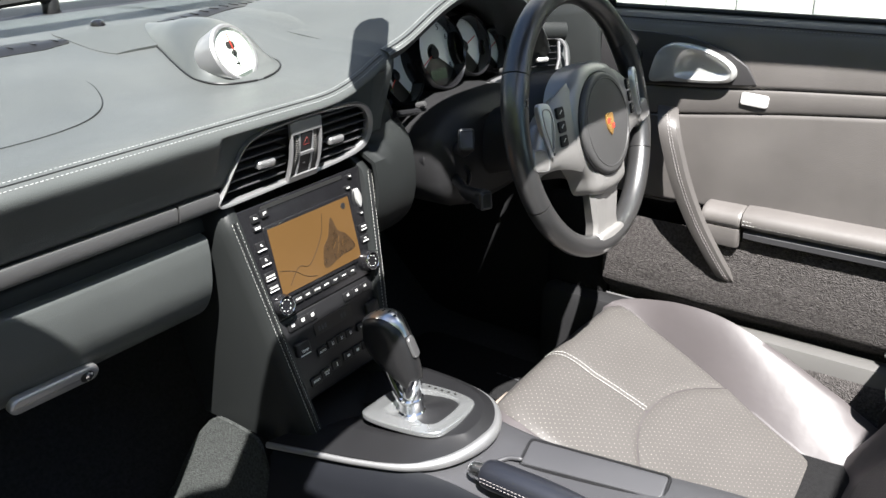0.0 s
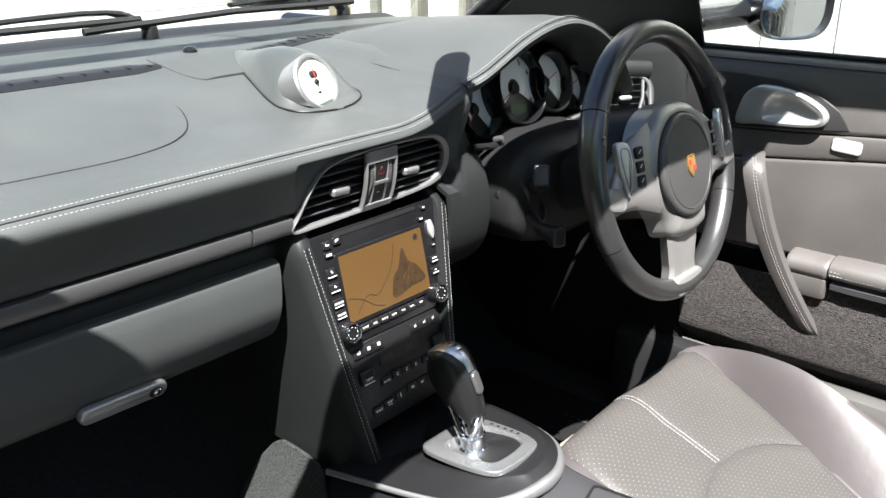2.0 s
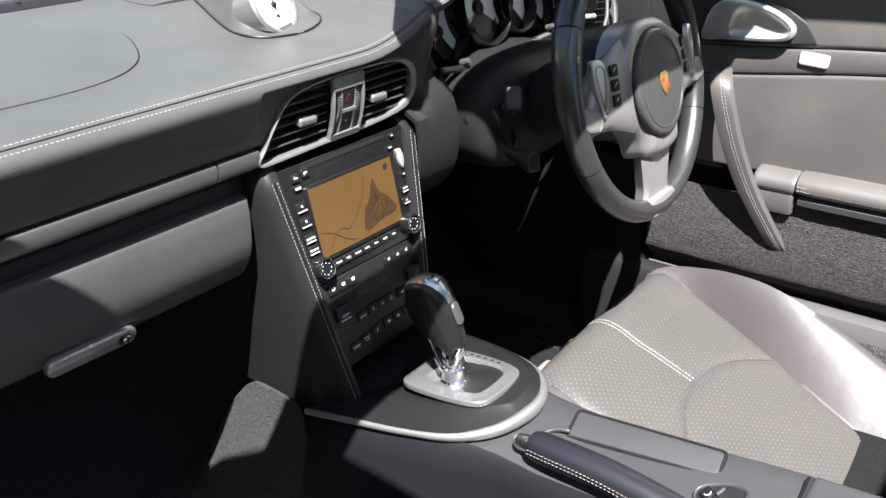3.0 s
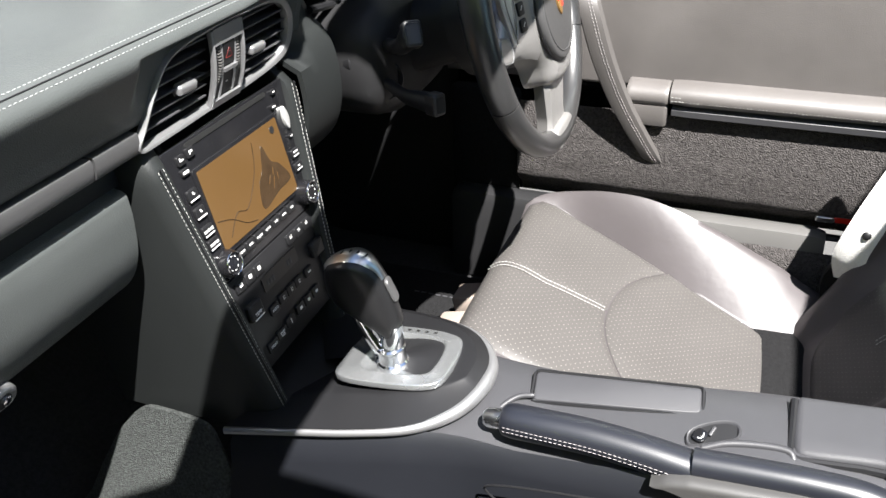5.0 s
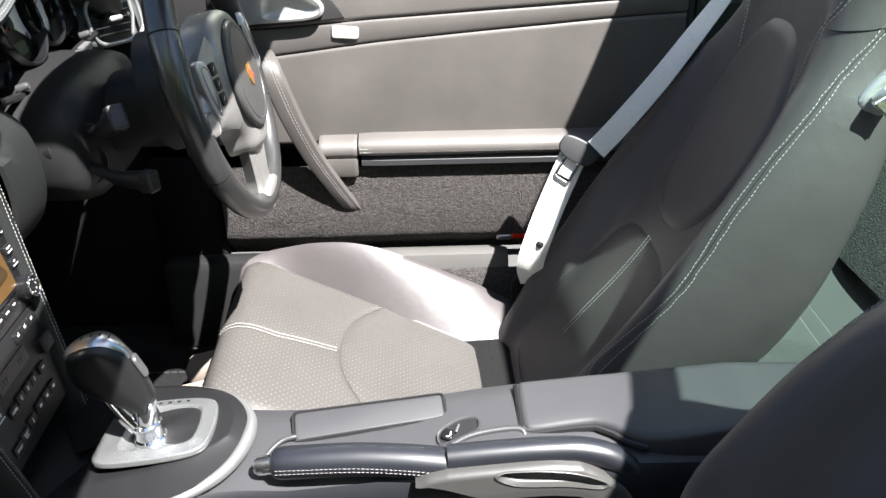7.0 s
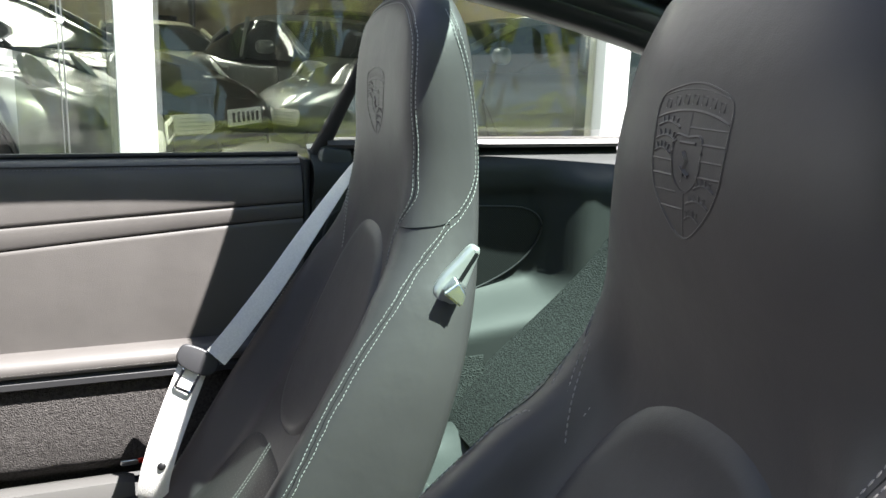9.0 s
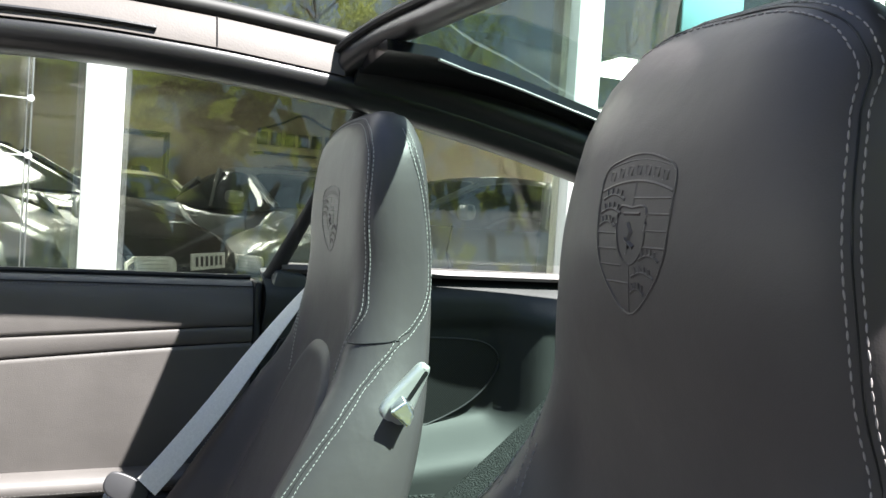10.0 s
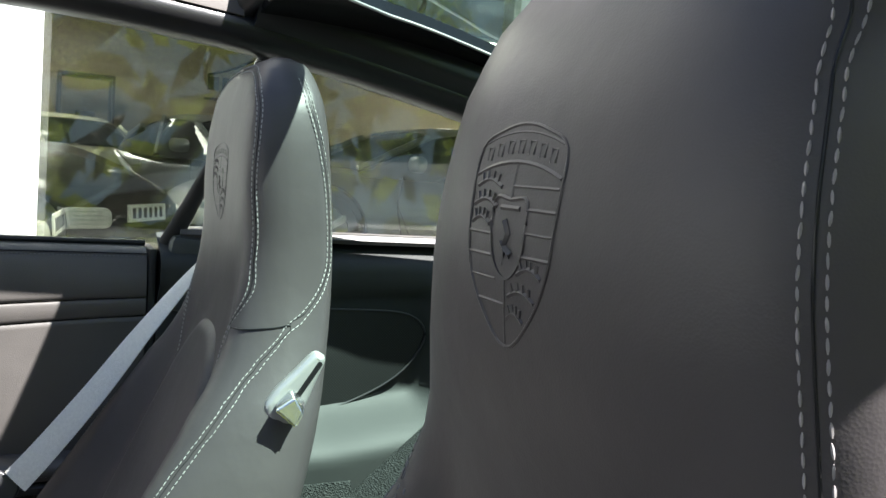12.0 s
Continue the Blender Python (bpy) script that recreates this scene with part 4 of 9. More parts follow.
gate_pts = [(p.x, p.y) for p in curve([(-0.052, 0.058, 0), (-0.02, 0.064, 0), (0.03, 0.060, 0), (0.047, 0.048, 0), (0.052, 0.0, 0), (0.047, -0.046, 0), (0.03, -0.062, 0), (-0.02, -0.064, 0), (-0.047, -0.052, 0), (-0.056, 0.0, 0)], 5, True)]
gate_in = [(p[0] * 0.70 + 0.001, p[1] * 0.66 - 0.004) for p in gate_pts]
gate_rows = [[gm @ Vector((x * k, y * k, z)) for x, y in gate_pts] for k, z in ((1.0, -0.002), (1.0, 0.0035), (0.985, 0.0046), (0.96, 0.0049))]
gate_rows += [[gm @ Vector((x * k, y * k - 0.004 * (1 - k), z)) for x, y in gate_in] for k, z in ((1.08, 0.0049), (1.03, 0.0058), (1.0, 0.0052), (0.94, 0.0008), (0.86, -0.0022), (0.5, -0.0030), (0.05, -0.0030))]
gate = part("gate_plate", sheet(gate_rows, closed_v=True), gate_metal, TUN, "brushed silver gear gate", sharp=50)
bm = bmesh.new()
for k in range(5):
    rbox((0.0035, 0.0042, 0.0003), gm @ Matrix.Translation((0.0445, 0.020 - 0.011 * k, 0.0051)), 0.0001, bm)
part("gate_letters", bm, mark_black, gate)
SEL = thing("gear_selector", "black leather gear selector with a chrome stem and silver cap", "gear lever", (0, 0, 0.52))
BX, BY, BZ = -0.003, -0.025, 0.517
part("collar", lathe([(0.0185, -0.004), (0.0185, 0.003), (0.0165, 0.005), (0.0160, 0.016), (0.0172, 0.018), (0.0172, 0.022), (0.0150, 0.024)], frame_at((BX, BY, BZ - 0.004), (0, 0.10, 1), (0, 1, 0)), 28), chrome, SEL, "chrome collar")
main = curve([(BX, BY, BZ + 0.014), (BX, BY - 0.001, BZ + 0.032), (BX, BY - 0.001, BZ + 0.050)], 5)
part("stem", tube(main, 0.0130, 18, up=(0, 1, 0)), chrome, SEL, "chrome stem")
for s in (-1, 1):
    prong = curve([(BX + s * 0.008, BY + 0.012, BZ + 0.014), (BX + s * 0.008, BY + 0.025, BZ + 0.034), (BX + s * 0.007, BY + 0.038, BZ + 0.058), (BX + s * 0.006, BY + 0.044, BZ + 0.066)], 5)
    part("prong", tube(prong, 0.0046, 10, flat=1.5), chrome, SEL, "chrome prong of the stem")
# knob: rings between a front and a rear line, leaning forward
FRONT = curve([(-0.020, 0.553, 0), (-0.008, 0.559, 0), (0.006, 0.565, 0), (0.022, 0.574, 0), (0.036, 0.582, 0), (0.047, 0.596, 0), (0.0495, 0.616, 0), (0.046, 0.632, 0), (0.034, 0.641, 0), (0.022, 0.6465, 0)], 4)
REAR = curve([(-0.034, 0.555, 0), (-0.0365, 0.562, 0), (-0.0375, 0.571, 0), (-0.0355, 0.581, 0), (-0.033, 0.590, 0), (-0.0285, 0.604, 0), (-0.0225, 0.619, 0), (-0.014, 0.633, 0), (-0.003, 0.644, 0), (0.008, 0.648, 0)], 4)


def knob_ring(i, grow=0.0):
    f, r = FRONT[i], REAR[i]
    k = i / (len(FRONT) - 1)
    half = 0.0145 + 0.0085 * math.sin(min(1.0, k * 1.25) * math.pi / 2) if k < 0.8 else 0.023 - 0.013 * ((k - 0.8) / 0.2) ** 2
    mid, arm_ = (f + r) / 2, (f - r) / 2
    ring = []
    for j in range(28):
        a = 2 * math.pi * j / 28
        ca, sa = math.copysign(abs(math.cos(a)) ** 0.85, math.cos(a)), math.copysign(abs(math.sin(a)) ** 0.85, math.sin(a))
        g = 1 + grow / max(0.006, arm_.length)
        ring.append(Vector((BX + 0.002 + (half + grow) * sa, mid.x + arm_.x * g * ca, mid.y + arm_.y * g * ca)))
    return ring


part("knob", sheet([knob_ring(i) for i in range(len(FRONT))], closed_v=True, caps=True), knob_black, SEL, "glossy black knob, leaning forward")
# silver band over the crown, with its marks and a grey release button behind
CROWN = curve([(0.0485, 0.624, 0), (0.046, 0.6325, 0), (0.034, 0.642, 0), (0.020, 0.6480, 0), (0.008, 0.6495, 0), (-0.004, 0.6455, 0), (-0.014, 0.635, 0), (-0.020, 0.624, 0)], 4)
rows = []
for i, p in enumerate(CROWN):
    k = i / (len(CROWN) - 1)
    w = 0.0075 + 0.0085 * math.sin(math.pi * min(1.0, k * 1.1 + 0.05))
    n = Vector((p.x - 0.012, p.y - 0.600)).normalized()
    rows.append([Vector((BX + 0.002 + w * u, p.x + n.x * (0.0016 - 0.0050 * abs(u) ** 3), p.y + n.y * (0.0016 - 0.0050 * abs(u) ** 3))) for u in (-1, -0.85, -0.5, 0, 0.5, 0.85, 1)])
part("cap", thick(sheet(rows), 0.002), aluminium, SEL, "silver shift cap")
bm = bmesh.new()
for k in range(4):
    p = CROWN[10 + 3 * k]
    n = Vector((0, p.x - 0.012, p.y - 0.600)).normalized()
    rbox((0.006, 0.0020, 0.0006), frame_at((BX + 0.002, p.x + n.y * 0.0016, p.y + n.z * 0.0016), n, (0, 1, 0)), 0.0001, bm)
part("cap_marks", bm, mark_black, SEL)
part("release_button", slab(rounded(0.016, 0.030, 0.006, 5), 0.004, frame_at((BX + 0.004, -0.0255, 0.609), (0.25, -0.9, 0.36)), 0.002), silver_dark, SEL, "grey release button")

# main body of the console
rows = []
BODY = [(0.22, 0.125, 0.452), (0.10, 0.118, 0.470), (0.0, 0.104, 0.486), (-0.07, 0.090, 0.493), (-0.13, 0.074, 0.494), (-0.20, 0.068, 0.4935), (-0.30, 0.068, 0.502), (-0.40, 0.071, 0.514), (-0.46, 0.072, 0.520), (-0.60, 0.075, 0.52), (-0.80, 0.08, 0.52)]
for k in range(37):
    y = 0.125 - 0.925 * k / 36
    w, z = lerp_table([(-b[0], b[1], b[2]) for b in BODY], -y)
    flare = 0.035 * max(0, min(1, (y + 0.25) / 0.3))
    tl = 0.30 * max(0.0, min(1.0, (-0.10 - y) / 0.08))
    ring = [(-w * 0.98, z - 0.016 - tl * w * 0.5), (-w * 0.90, z - 0.005 - tl * w * 0.5), (-w * 0.5, z - 0.002 - tl * w * 0.3), (0, z - tl * 0.006), (w * 0.45, z + tl * 0.012), (w * 0.8, z + tl * 0.018), (w * 0.97, z - 0.006 + tl * 0.014), (w + 0.006, z - 0.06),
            (w + 0.02, z - 0.15), (w + 0.03, 0.20), (-w - 0.03, 0.20), (-w - 0.02 - flare * 0.5, z - 0.16), (-w - 0.008 - flare * 0.3, z - 0.09), (-w - 0.002, z - 0.04)]
    rows.append([Vector((a, y, b)) for a, b in ring])
part("console_body", sheet(rows, closed_v=True, caps=True), plastic_soft, TUN)
# trim panel along the passenger flank of the tunnel, its black standing for shade
rows2 = []
for r in rows:
    if r[0].y < 0.13:
        a, b, c, d = r[13], r[12], r[11], r[10]
        rows2.append([r[1] + Vector((-0.001, 0, 0.0032)), r[0] + Vector((-0.0045, 0, 0.003)), a + Vector((-0.005, 0, 0.002)), b + Vector((-0.005, 0, 0)), c + Vector((-0.005, 0, 0)), d + Vector((-0.004, 0, 0))])
part("shaded_flank", thick(sheet(rows2), 0.003), leather_dark, TUN, "leather flank of the tunnel, blackened for its shade")
# pocket lid on the flank and its outline
pk = curve([(-0.098, -0.165, 0.452), (-0.099, -0.185, 0.466), (-0.097, -0.26, 0.475), (-0.095, -0.34, 0.480), (-0.094, -0.37, 0.46), (-0.097, -0.33, 0.432), (-0.100, -0.22, 0.425)], 6, True)
part("pocket_outline", tube(pk, 0.0013, 6, True), plastic_black, TUN)
# storage tray lid beside the handbrake
def quad_m(a, b, d):
    """Frame on a slanted top: x from a to d, y from b to a."""
    a, b, d = Vector(a), Vector(b), Vector(d)
    y = (a - b).normalized()
    z = (d - a).cross(y).normalized()
    x = y.cross(z)
    m = Matrix((x, y, z)).transposed().to_4x4()
    return m


top_m = quad_m((0.010, -0.184, 0.497), (0.021, -0.357, 0.513), (0.041, -0.182, 0.508))
tm_ = Matrix.Translation((0.0305, -0.2705, 0.5045)) @ top_m
tray_pts = [(-0.0185, 0.083), (-0.0175, 0.0865), (-0.014, 0.088), (0.014, 0.0885), (0.0175, 0.087), (0.0185, 0.083), (0.0155, -0.084), (0.0145, -0.0875), (0.011, -0.089), (-0.0115, -0.089), (-0.0148, -0.0875), (-0.016, -0.084)]
part("tray_lid", slab(tray_pts, 0.0075, tm_ @ Matrix.Translation((0, 0, -0.004)), 0.0024, steps=4), plastic_soft, TUN, "satin black tray lid")
part("tray_gap", tube([tm_ @ Vector((x * 1.10, y * 1.020, 0.0012)) for x, y in tray_pts], 0.0021, 6, True), plastic_black, TUN)
# open switch pocket behind the tray, slanting to the handbrake
POCKET = [(-0.0205, -0.3545), (-0.0105, -0.352), (-0.0023, -0.3585), (0.0060, -0.374), (0.0088, -0.389), (0.0045, -0.3968), (-0.0058, -0.3962), (-0.0112, -0.3857), (-0.0180, -0.367)]


def con_z(x, y, up=0.0):
    return Vector((x, y, 0.5105 + 0.316 * x - 0.084 * (y + 0.37) + up))


pocket_line = [(p.x, p.y) for p in curve([(x, y, 0) for x, y in POCKET], 5, True)]
mx, my = sum(p[0] for p in pocket_line) / len(pocket_line), sum(p[1] for p in pocket_line) / len(pocket_line)
rows = []
for k, up in ((1.16, -0.0050), (1.14, 0.0010), (1.08, 0.0032), (1.02, 0.0026), (0.97, -0.0010), (0.94, -0.012)):
    rows.append([con_z(mx + (x - mx) * k, my + (y - my) * k, up) for x, y in pocket_line])
part("switch_rim", sheet(rows, closed_v=True), plastic_soft, TUN, "moulded rim of the switch pocket")
# flat black sheet near the rim stands for the pocket's shaded depth
bm = bmesh.new()
bm.faces.new([bm.verts.new(con_z(mx + (x - mx) * 0.97, my + (y - my) * 0.97, 0.0004)) for x, y in pocket_line])
part("switch_shade", thick(bm, 0.001), plastic_black, TUN)
rec = Matrix.Translation(con_z(-0.0105, -0.3625, 0.0012)) @ top_m @ Matrix.Rotation(radians(62), 4, "Z")
sw = part("phone_button", slab(rounded(0.013, 0.015, 0.004), 0.0035, rec, 0.0015), plastic_gloss, TUN, "black phone button with a white symbol")
part("phone_mark", tube([rec @ Vector((a, b, 0.0037)) for a, b in ((-0.0022, -0.0035), (-0.0034, 0), (-0.0022, 0.0035), (0.0004, 0.0042))], 0.0007, 6), mark_white, sw)
part("divider_tab", rbox((0.0035, 0.012, 0.0040), Matrix.Translation(con_z(-0.0045, -0.3735, 0.0028)) @ top_m @ Matrix.Rotation(radians(62), 4, "Z"), 0.001), plastic_soft, TUN)
# moulded ledges of the console top beside the handbrake
part("front_ledge", tube(curve([con_z(-0.020, -0.148, -0.0035), con_z(-0.0089, -0.156, 0.0), con_z(0.003, -0.170, 0.0018), con_z(0.0075, -0.187, 0.0015)], 6), [0.0016] + [0.0030] * 16 + [0.0028, 0.0018], 10), plastic_soft, TUN)
part("rear_ledge", tube(curve([con_z(-0.0215, -0.366, -0.001), con_z(-0.0150, -0.386, 0.0015), con_z(-0.0115, -0.410, 0.0018), con_z(-0.0110, -0.436, 0.0018), con_z(-0.0140, -0.4475, 0.001), con_z(-0.0225, -0.4505, -0.002)], 6), 0.0040, 10), plastic_soft, TUN)

# armrest lid behind
LIDT = thing("armrest_lid", "satin grey armrest lid on the tunnel console", "armrest", (0, -0.6, 0.5))
LID_LEFT = [(0.448, -0.004), (0.4505, -0.0125), (0.456, -0.0155), (0.47, -0.0165), (0.51, -0.0165), (0.532, -0.0185), (0.550, -0.029), (0.566, -0.043), (0.585, -0.052), (0.62, -0.058), (0.90, -0.064)]
rows = []
for k in range(41):
    y = -0.448 - 0.40 * (k / 40) ** 1.5
    z = 0.5235 + 0.030 * min(1.0, (-0.448 - y) / 0.25)
    left = lerp_table(LID_LEFT, -y)[0]
    right = 0.052 - 0.010 * max(0.0, 1 - (-0.448 - y) / 0.004)
    dip = 0.0035 * max(0.0, 1 - (-0.448 - y) / 0.005) ** 2
    ring = []
    for u, d in ((0.0, -0.040), (0.0, -0.0062), (0.012, -0.0030), (0.04, -0.0010), (0.09, 0.0), (0.3, 0.0), (0.6, 0.0), (0.9, -0.0005), (0.96, -0.0012), (0.99, -0.0036), (1.0, -0.008), (1.0, -0.040)):
        x = left + (right - left) * u
        ring.append(Vector((x, y, z + 0.30 * (x - 0.01) * max(0.0, 1 - (-0.448 - y) / 0.35) + d - dip)))
    rows.append(ring)
part("lid", sheet(rows, closed_v=True, caps=True), plastic_soft, LIDT, sharp=50)
part("lid_gap", tube([Vector((x - 0.0015, y + 0.0015, 0.5175 + 0.30 * (x - 0.01) + 0.12 * (-0.448 - y))) for x, y in [(0.050, -0.4485), (0.02, -0.4485)] + [(b, -a) for a, b in LID_LEFT[:9]]], 0.0042, 8), plastic_black, LIDT)

# handbrake
HB = thing("handbrake", "black leather handbrake lever with pale stitching and a silver button", "handbrake", (-0.05, -0.3, 0.5))
hb = curve([(-0.045, -0.168, 0.5045), (-0.048, -0.20, 0.5085), (-0.050, -0.26, 0.5110), (-0.053, -0.32, 0.5085), (-0.056, -0.372, 0.5030)], 8)
grip = part("grip", tube(hb, [0.0145, 0.0170, 0.0180, 0.0186] + [0.0190] * (len(hb) - 6) + [0.0186, 0.0165], 22, flat=0.95), leather_grip, HB, "stitched black leather grip")
part("grip_collar", tube([hb[-2] + Vector((0, 0.003, 0)), hb[-1] + Vector((0, -0.002, 0.0004))], [0.0184, 0.0176], 22), plastic_gloss, HB)
part("release_button", tube([(-0.045, -0.147, 0.5015), (-0.045, -0.151, 0.502), (-0.0455, -0.170, 0.5045)], [0.008, 0.0105, 0.0115], 18), aluminium, HB, "silver release button")
for da in (-0.10, 0.14):
    line = [p + Vector((-0.0192 * math.cos(0.24 * i / len(hb) - 0.16 + da), 0, -0.0192 * math.sin(0.24 * i / len(hb) - 0.16 + da))) for i, p in enumerate(hb[2:-1])]
    stitch_row(line, grip, thread_soft, pitch=0.0050, length=0.0036, r=0.00036)
arm = curve([(-0.057, -0.360, 0.5145), (-0.057, -0.4106, 0.5180), (-0.057, -0.4674, 0.5205), (-0.058, -0.512, 0.5190), (-0.061, -0.5486, 0.5050), (-0.066, -0.580, 0.4700), (-0.07, -0.60, 0.43)], 7)
part("lever_arm", tube(arm, 0.0155, 18, flat=0.95), leather_grip, HB)
# grey flank cover below the arm, with a long finger slot
TOPL = [(0.322, 0.500), (0.338, 0.508), (0.358, 0.5125), (0.409, 0.5165), (0.464, 0.5195), (0.49, 0.5180), (0.5096, 0.5130), (0.5525, 0.4870), (0.575, 0.462)]
SLOT = [(0.410, 0.5085), (0.420, 0.5135), (0.464, 0.5145), (0.498, 0.5100), (0.524, 0.5000), (0.534, 0.4925), (0.524, 0.4885), (0.49, 0.4940), (0.44, 0.4960), (0.420, 0.5010)]


def in_slot(a, b):
    inside = False
    for (a0, b0), (a1, b1) in zip(SLOT, SLOT[1:] + SLOT[:1]):
        if (b0 > b) != (b1 > b) and a < a0 + (a1 - a0) * (b - b0) / (b1 - b0):
            inside = not inside
    return inside


def cover_x(y, z):
    top = lerp_table(TOPL, -y)[0]
    return -0.0705 - 0.0135 * math.sqrt(max(0.0, 1 - (1 - min(1.0, (top - z) / 0.008)) ** 2)) - 0.002 * min(1.0, (top - z) / 0.03)


bm = bmesh.new()
grid = []
for k in range(97):
    y = -0.324 - 0.250 * k / 96
    top = lerp_table(TOPL, -y)[0]
    deep = 0.004 + 0.034 * min(1.0, (k / 96) * 3.2)
    grid.append([Vector((cover_x(y, top - deep * (j / 30) ** 1.3), y, top - deep * (j / 30) ** 1.3)) for j in range(31)])
bm = sheet(grid)
bmesh.ops.delete(bm, geom=[f for f in bm.faces if in_slot(-f.calc_center_median().y, f.calc_center_median().z)], context="FACES")
flank_grey = material("flank_grey", (0.040, 0.0390, 0.0380), 0.40, vary=(12, 0.1), rough_vary=0.05)
cover = part("flank_cover", bm, flank_grey, HB, "grey flank cover with a long finger slot", sharp=70)
slot_line = [(p.x, p.y) for p in curve([(u, v, 0) for u, v in SLOT], 5, True)]
sa, sb = sum(p[0] for p in slot_line) / len(slot_line), sum(p[1] for p in slot_line) / len(slot_line)
rows = []
for k, d in ((1.035, 0.0006), (1.02, -0.0012), (0.98, -0.0014), (0.94, 0.0006), (0.88, 0.0050), (0.80, 0.0075), (0.5, 0.0082), (0.05, 0.0082)):
    rows.append([Vector((cover_x(-(sa + (u - sa) * k), sb + (v - sb) * k) + d, -(sa + (u - sa) * k), sb + (v - sb) * k)) for u, v in slot_line])
part("finger_slot", sheet(rows, closed_v=True), flank_grey, cover, sharp=70)

# ---- steering wheel and column ----
WH = thing("steering_wheel", "black leather three-spoke steering wheel with silver shift toggles", "steering wheel", (0.366, -0.075, 0.83))
WM = frame_at((0.366, -0.072, 0.829), (0.0, -math.cos(radians(14)), math.sin(radians(14))))
RW = 0.184


def wp(x, y, z=0.0):
    return WM @ Vector((x, y, z))


def rim_arc(a0, a1, r=0.0160, n=40):
    pts = [wp(RW * math.cos(radians(a0 + (a1 - a0) * k / n)), RW * math.sin(radians(a0 + (a1 - a0) * k / n))) for k in range(n + 1)]
    return pts, [r * (1.0 + 0.10 * math.exp(-((((a0 + (a1 - a0) * k / n) % 360) - 25) / 14.0) ** 2) + 0.10 * math.exp(-((((a0 + (a1 - a0) * k / n) % 360) - 155) / 14.0) ** 2)) for k in range(n + 1)]


for a0, a1 in ((-26, 30.3), (30.7, 149.3), (149.7, 206), (206.5, 333.5)):
    pts, rr = rim_arc(a0, a1)
    part("rim", tube(pts, rr, 16, up=WM.to_3x3() @ Vector((0, 0, 1)), flat=1.12), wheel_leather, WH, "black leather rim")
hubm = WM @ Matrix.Translation((0, 0, -0.014))
disc = [(0.072 * math.cos(2 * math.pi * k / 48) - 0.003, 0.073 * math.sin(2 * math.pi * k / 48) - 0.006) for k in range(48)]
shroud = [(p.x, p.y) for p in curve([(0.0, 0.083, 0), (0.046, 0.076, 0), (0.078, 0.050, 0), (0.088, 0.008, 0), (0.078, -0.036, 0), (0.056, -0.072, 0), (0.044, -0.100, 0), (0.0, -0.108, 0), (-0.044, -0.100, 0), (-0.056, -0.072, 0), (-0.078, -0.036, 0), (-0.088, 0.008, 0), (-0.078, 0.050, 0), (-0.046, 0.076, 0)], 5, True)]
part("hub_shell", slab(shroud, 0.046, hubm, 0.018, steps=5), wheel_plastic, WH, "satin grey hub shroud")
hub = part("airbag_cover", slab(disc, 0.0535, hubm, 0.006, steps=4), wheel_cover, WH, "round black airbag cover")
part("hub_ring", tube([hubm @ Vector((x * 1.012, y * 1.012, 0.0462)) for x, y in disc], 0.0014, 6, True), plastic_black, hub)
part("cover_ring", tube([hubm @ Vector((x * 0.86, y * 0.86, 0.0535)) for x, y in disc], 0.0010, 6, True), wheel_cover, hub)
# shield badge as a plain shape
sh = [(-0.0105, 0.014), (-0.005, 0.0155), (0, 0.0145), (0.005, 0.0155), (0.0105, 0.014), (0.0112, 0.004), (0.009, -0.006), (0.005, -0.012), (0, -0.0165), (-0.005, -0.012), (-0.009, -0.006), (-0.0112, 0.004)]
badge = part("badge", slab(sh, 0.003, hubm @ Matrix.Translation((0, -0.008, 0.0530)), 0.001), crest_gold, hub, "small gold and red shield badge")
bm = bmesh.new()
for dx, dy in ((-0.0055, 0.006), (0.0055, -0.003)):
    rbox((0.008, 0.007, 0.0006), hubm @ Matrix.Translation((dx, dy - 0.009, 0.0562)), 0.0002, bm)
part("badge_fields", bm, mark_red, badge)
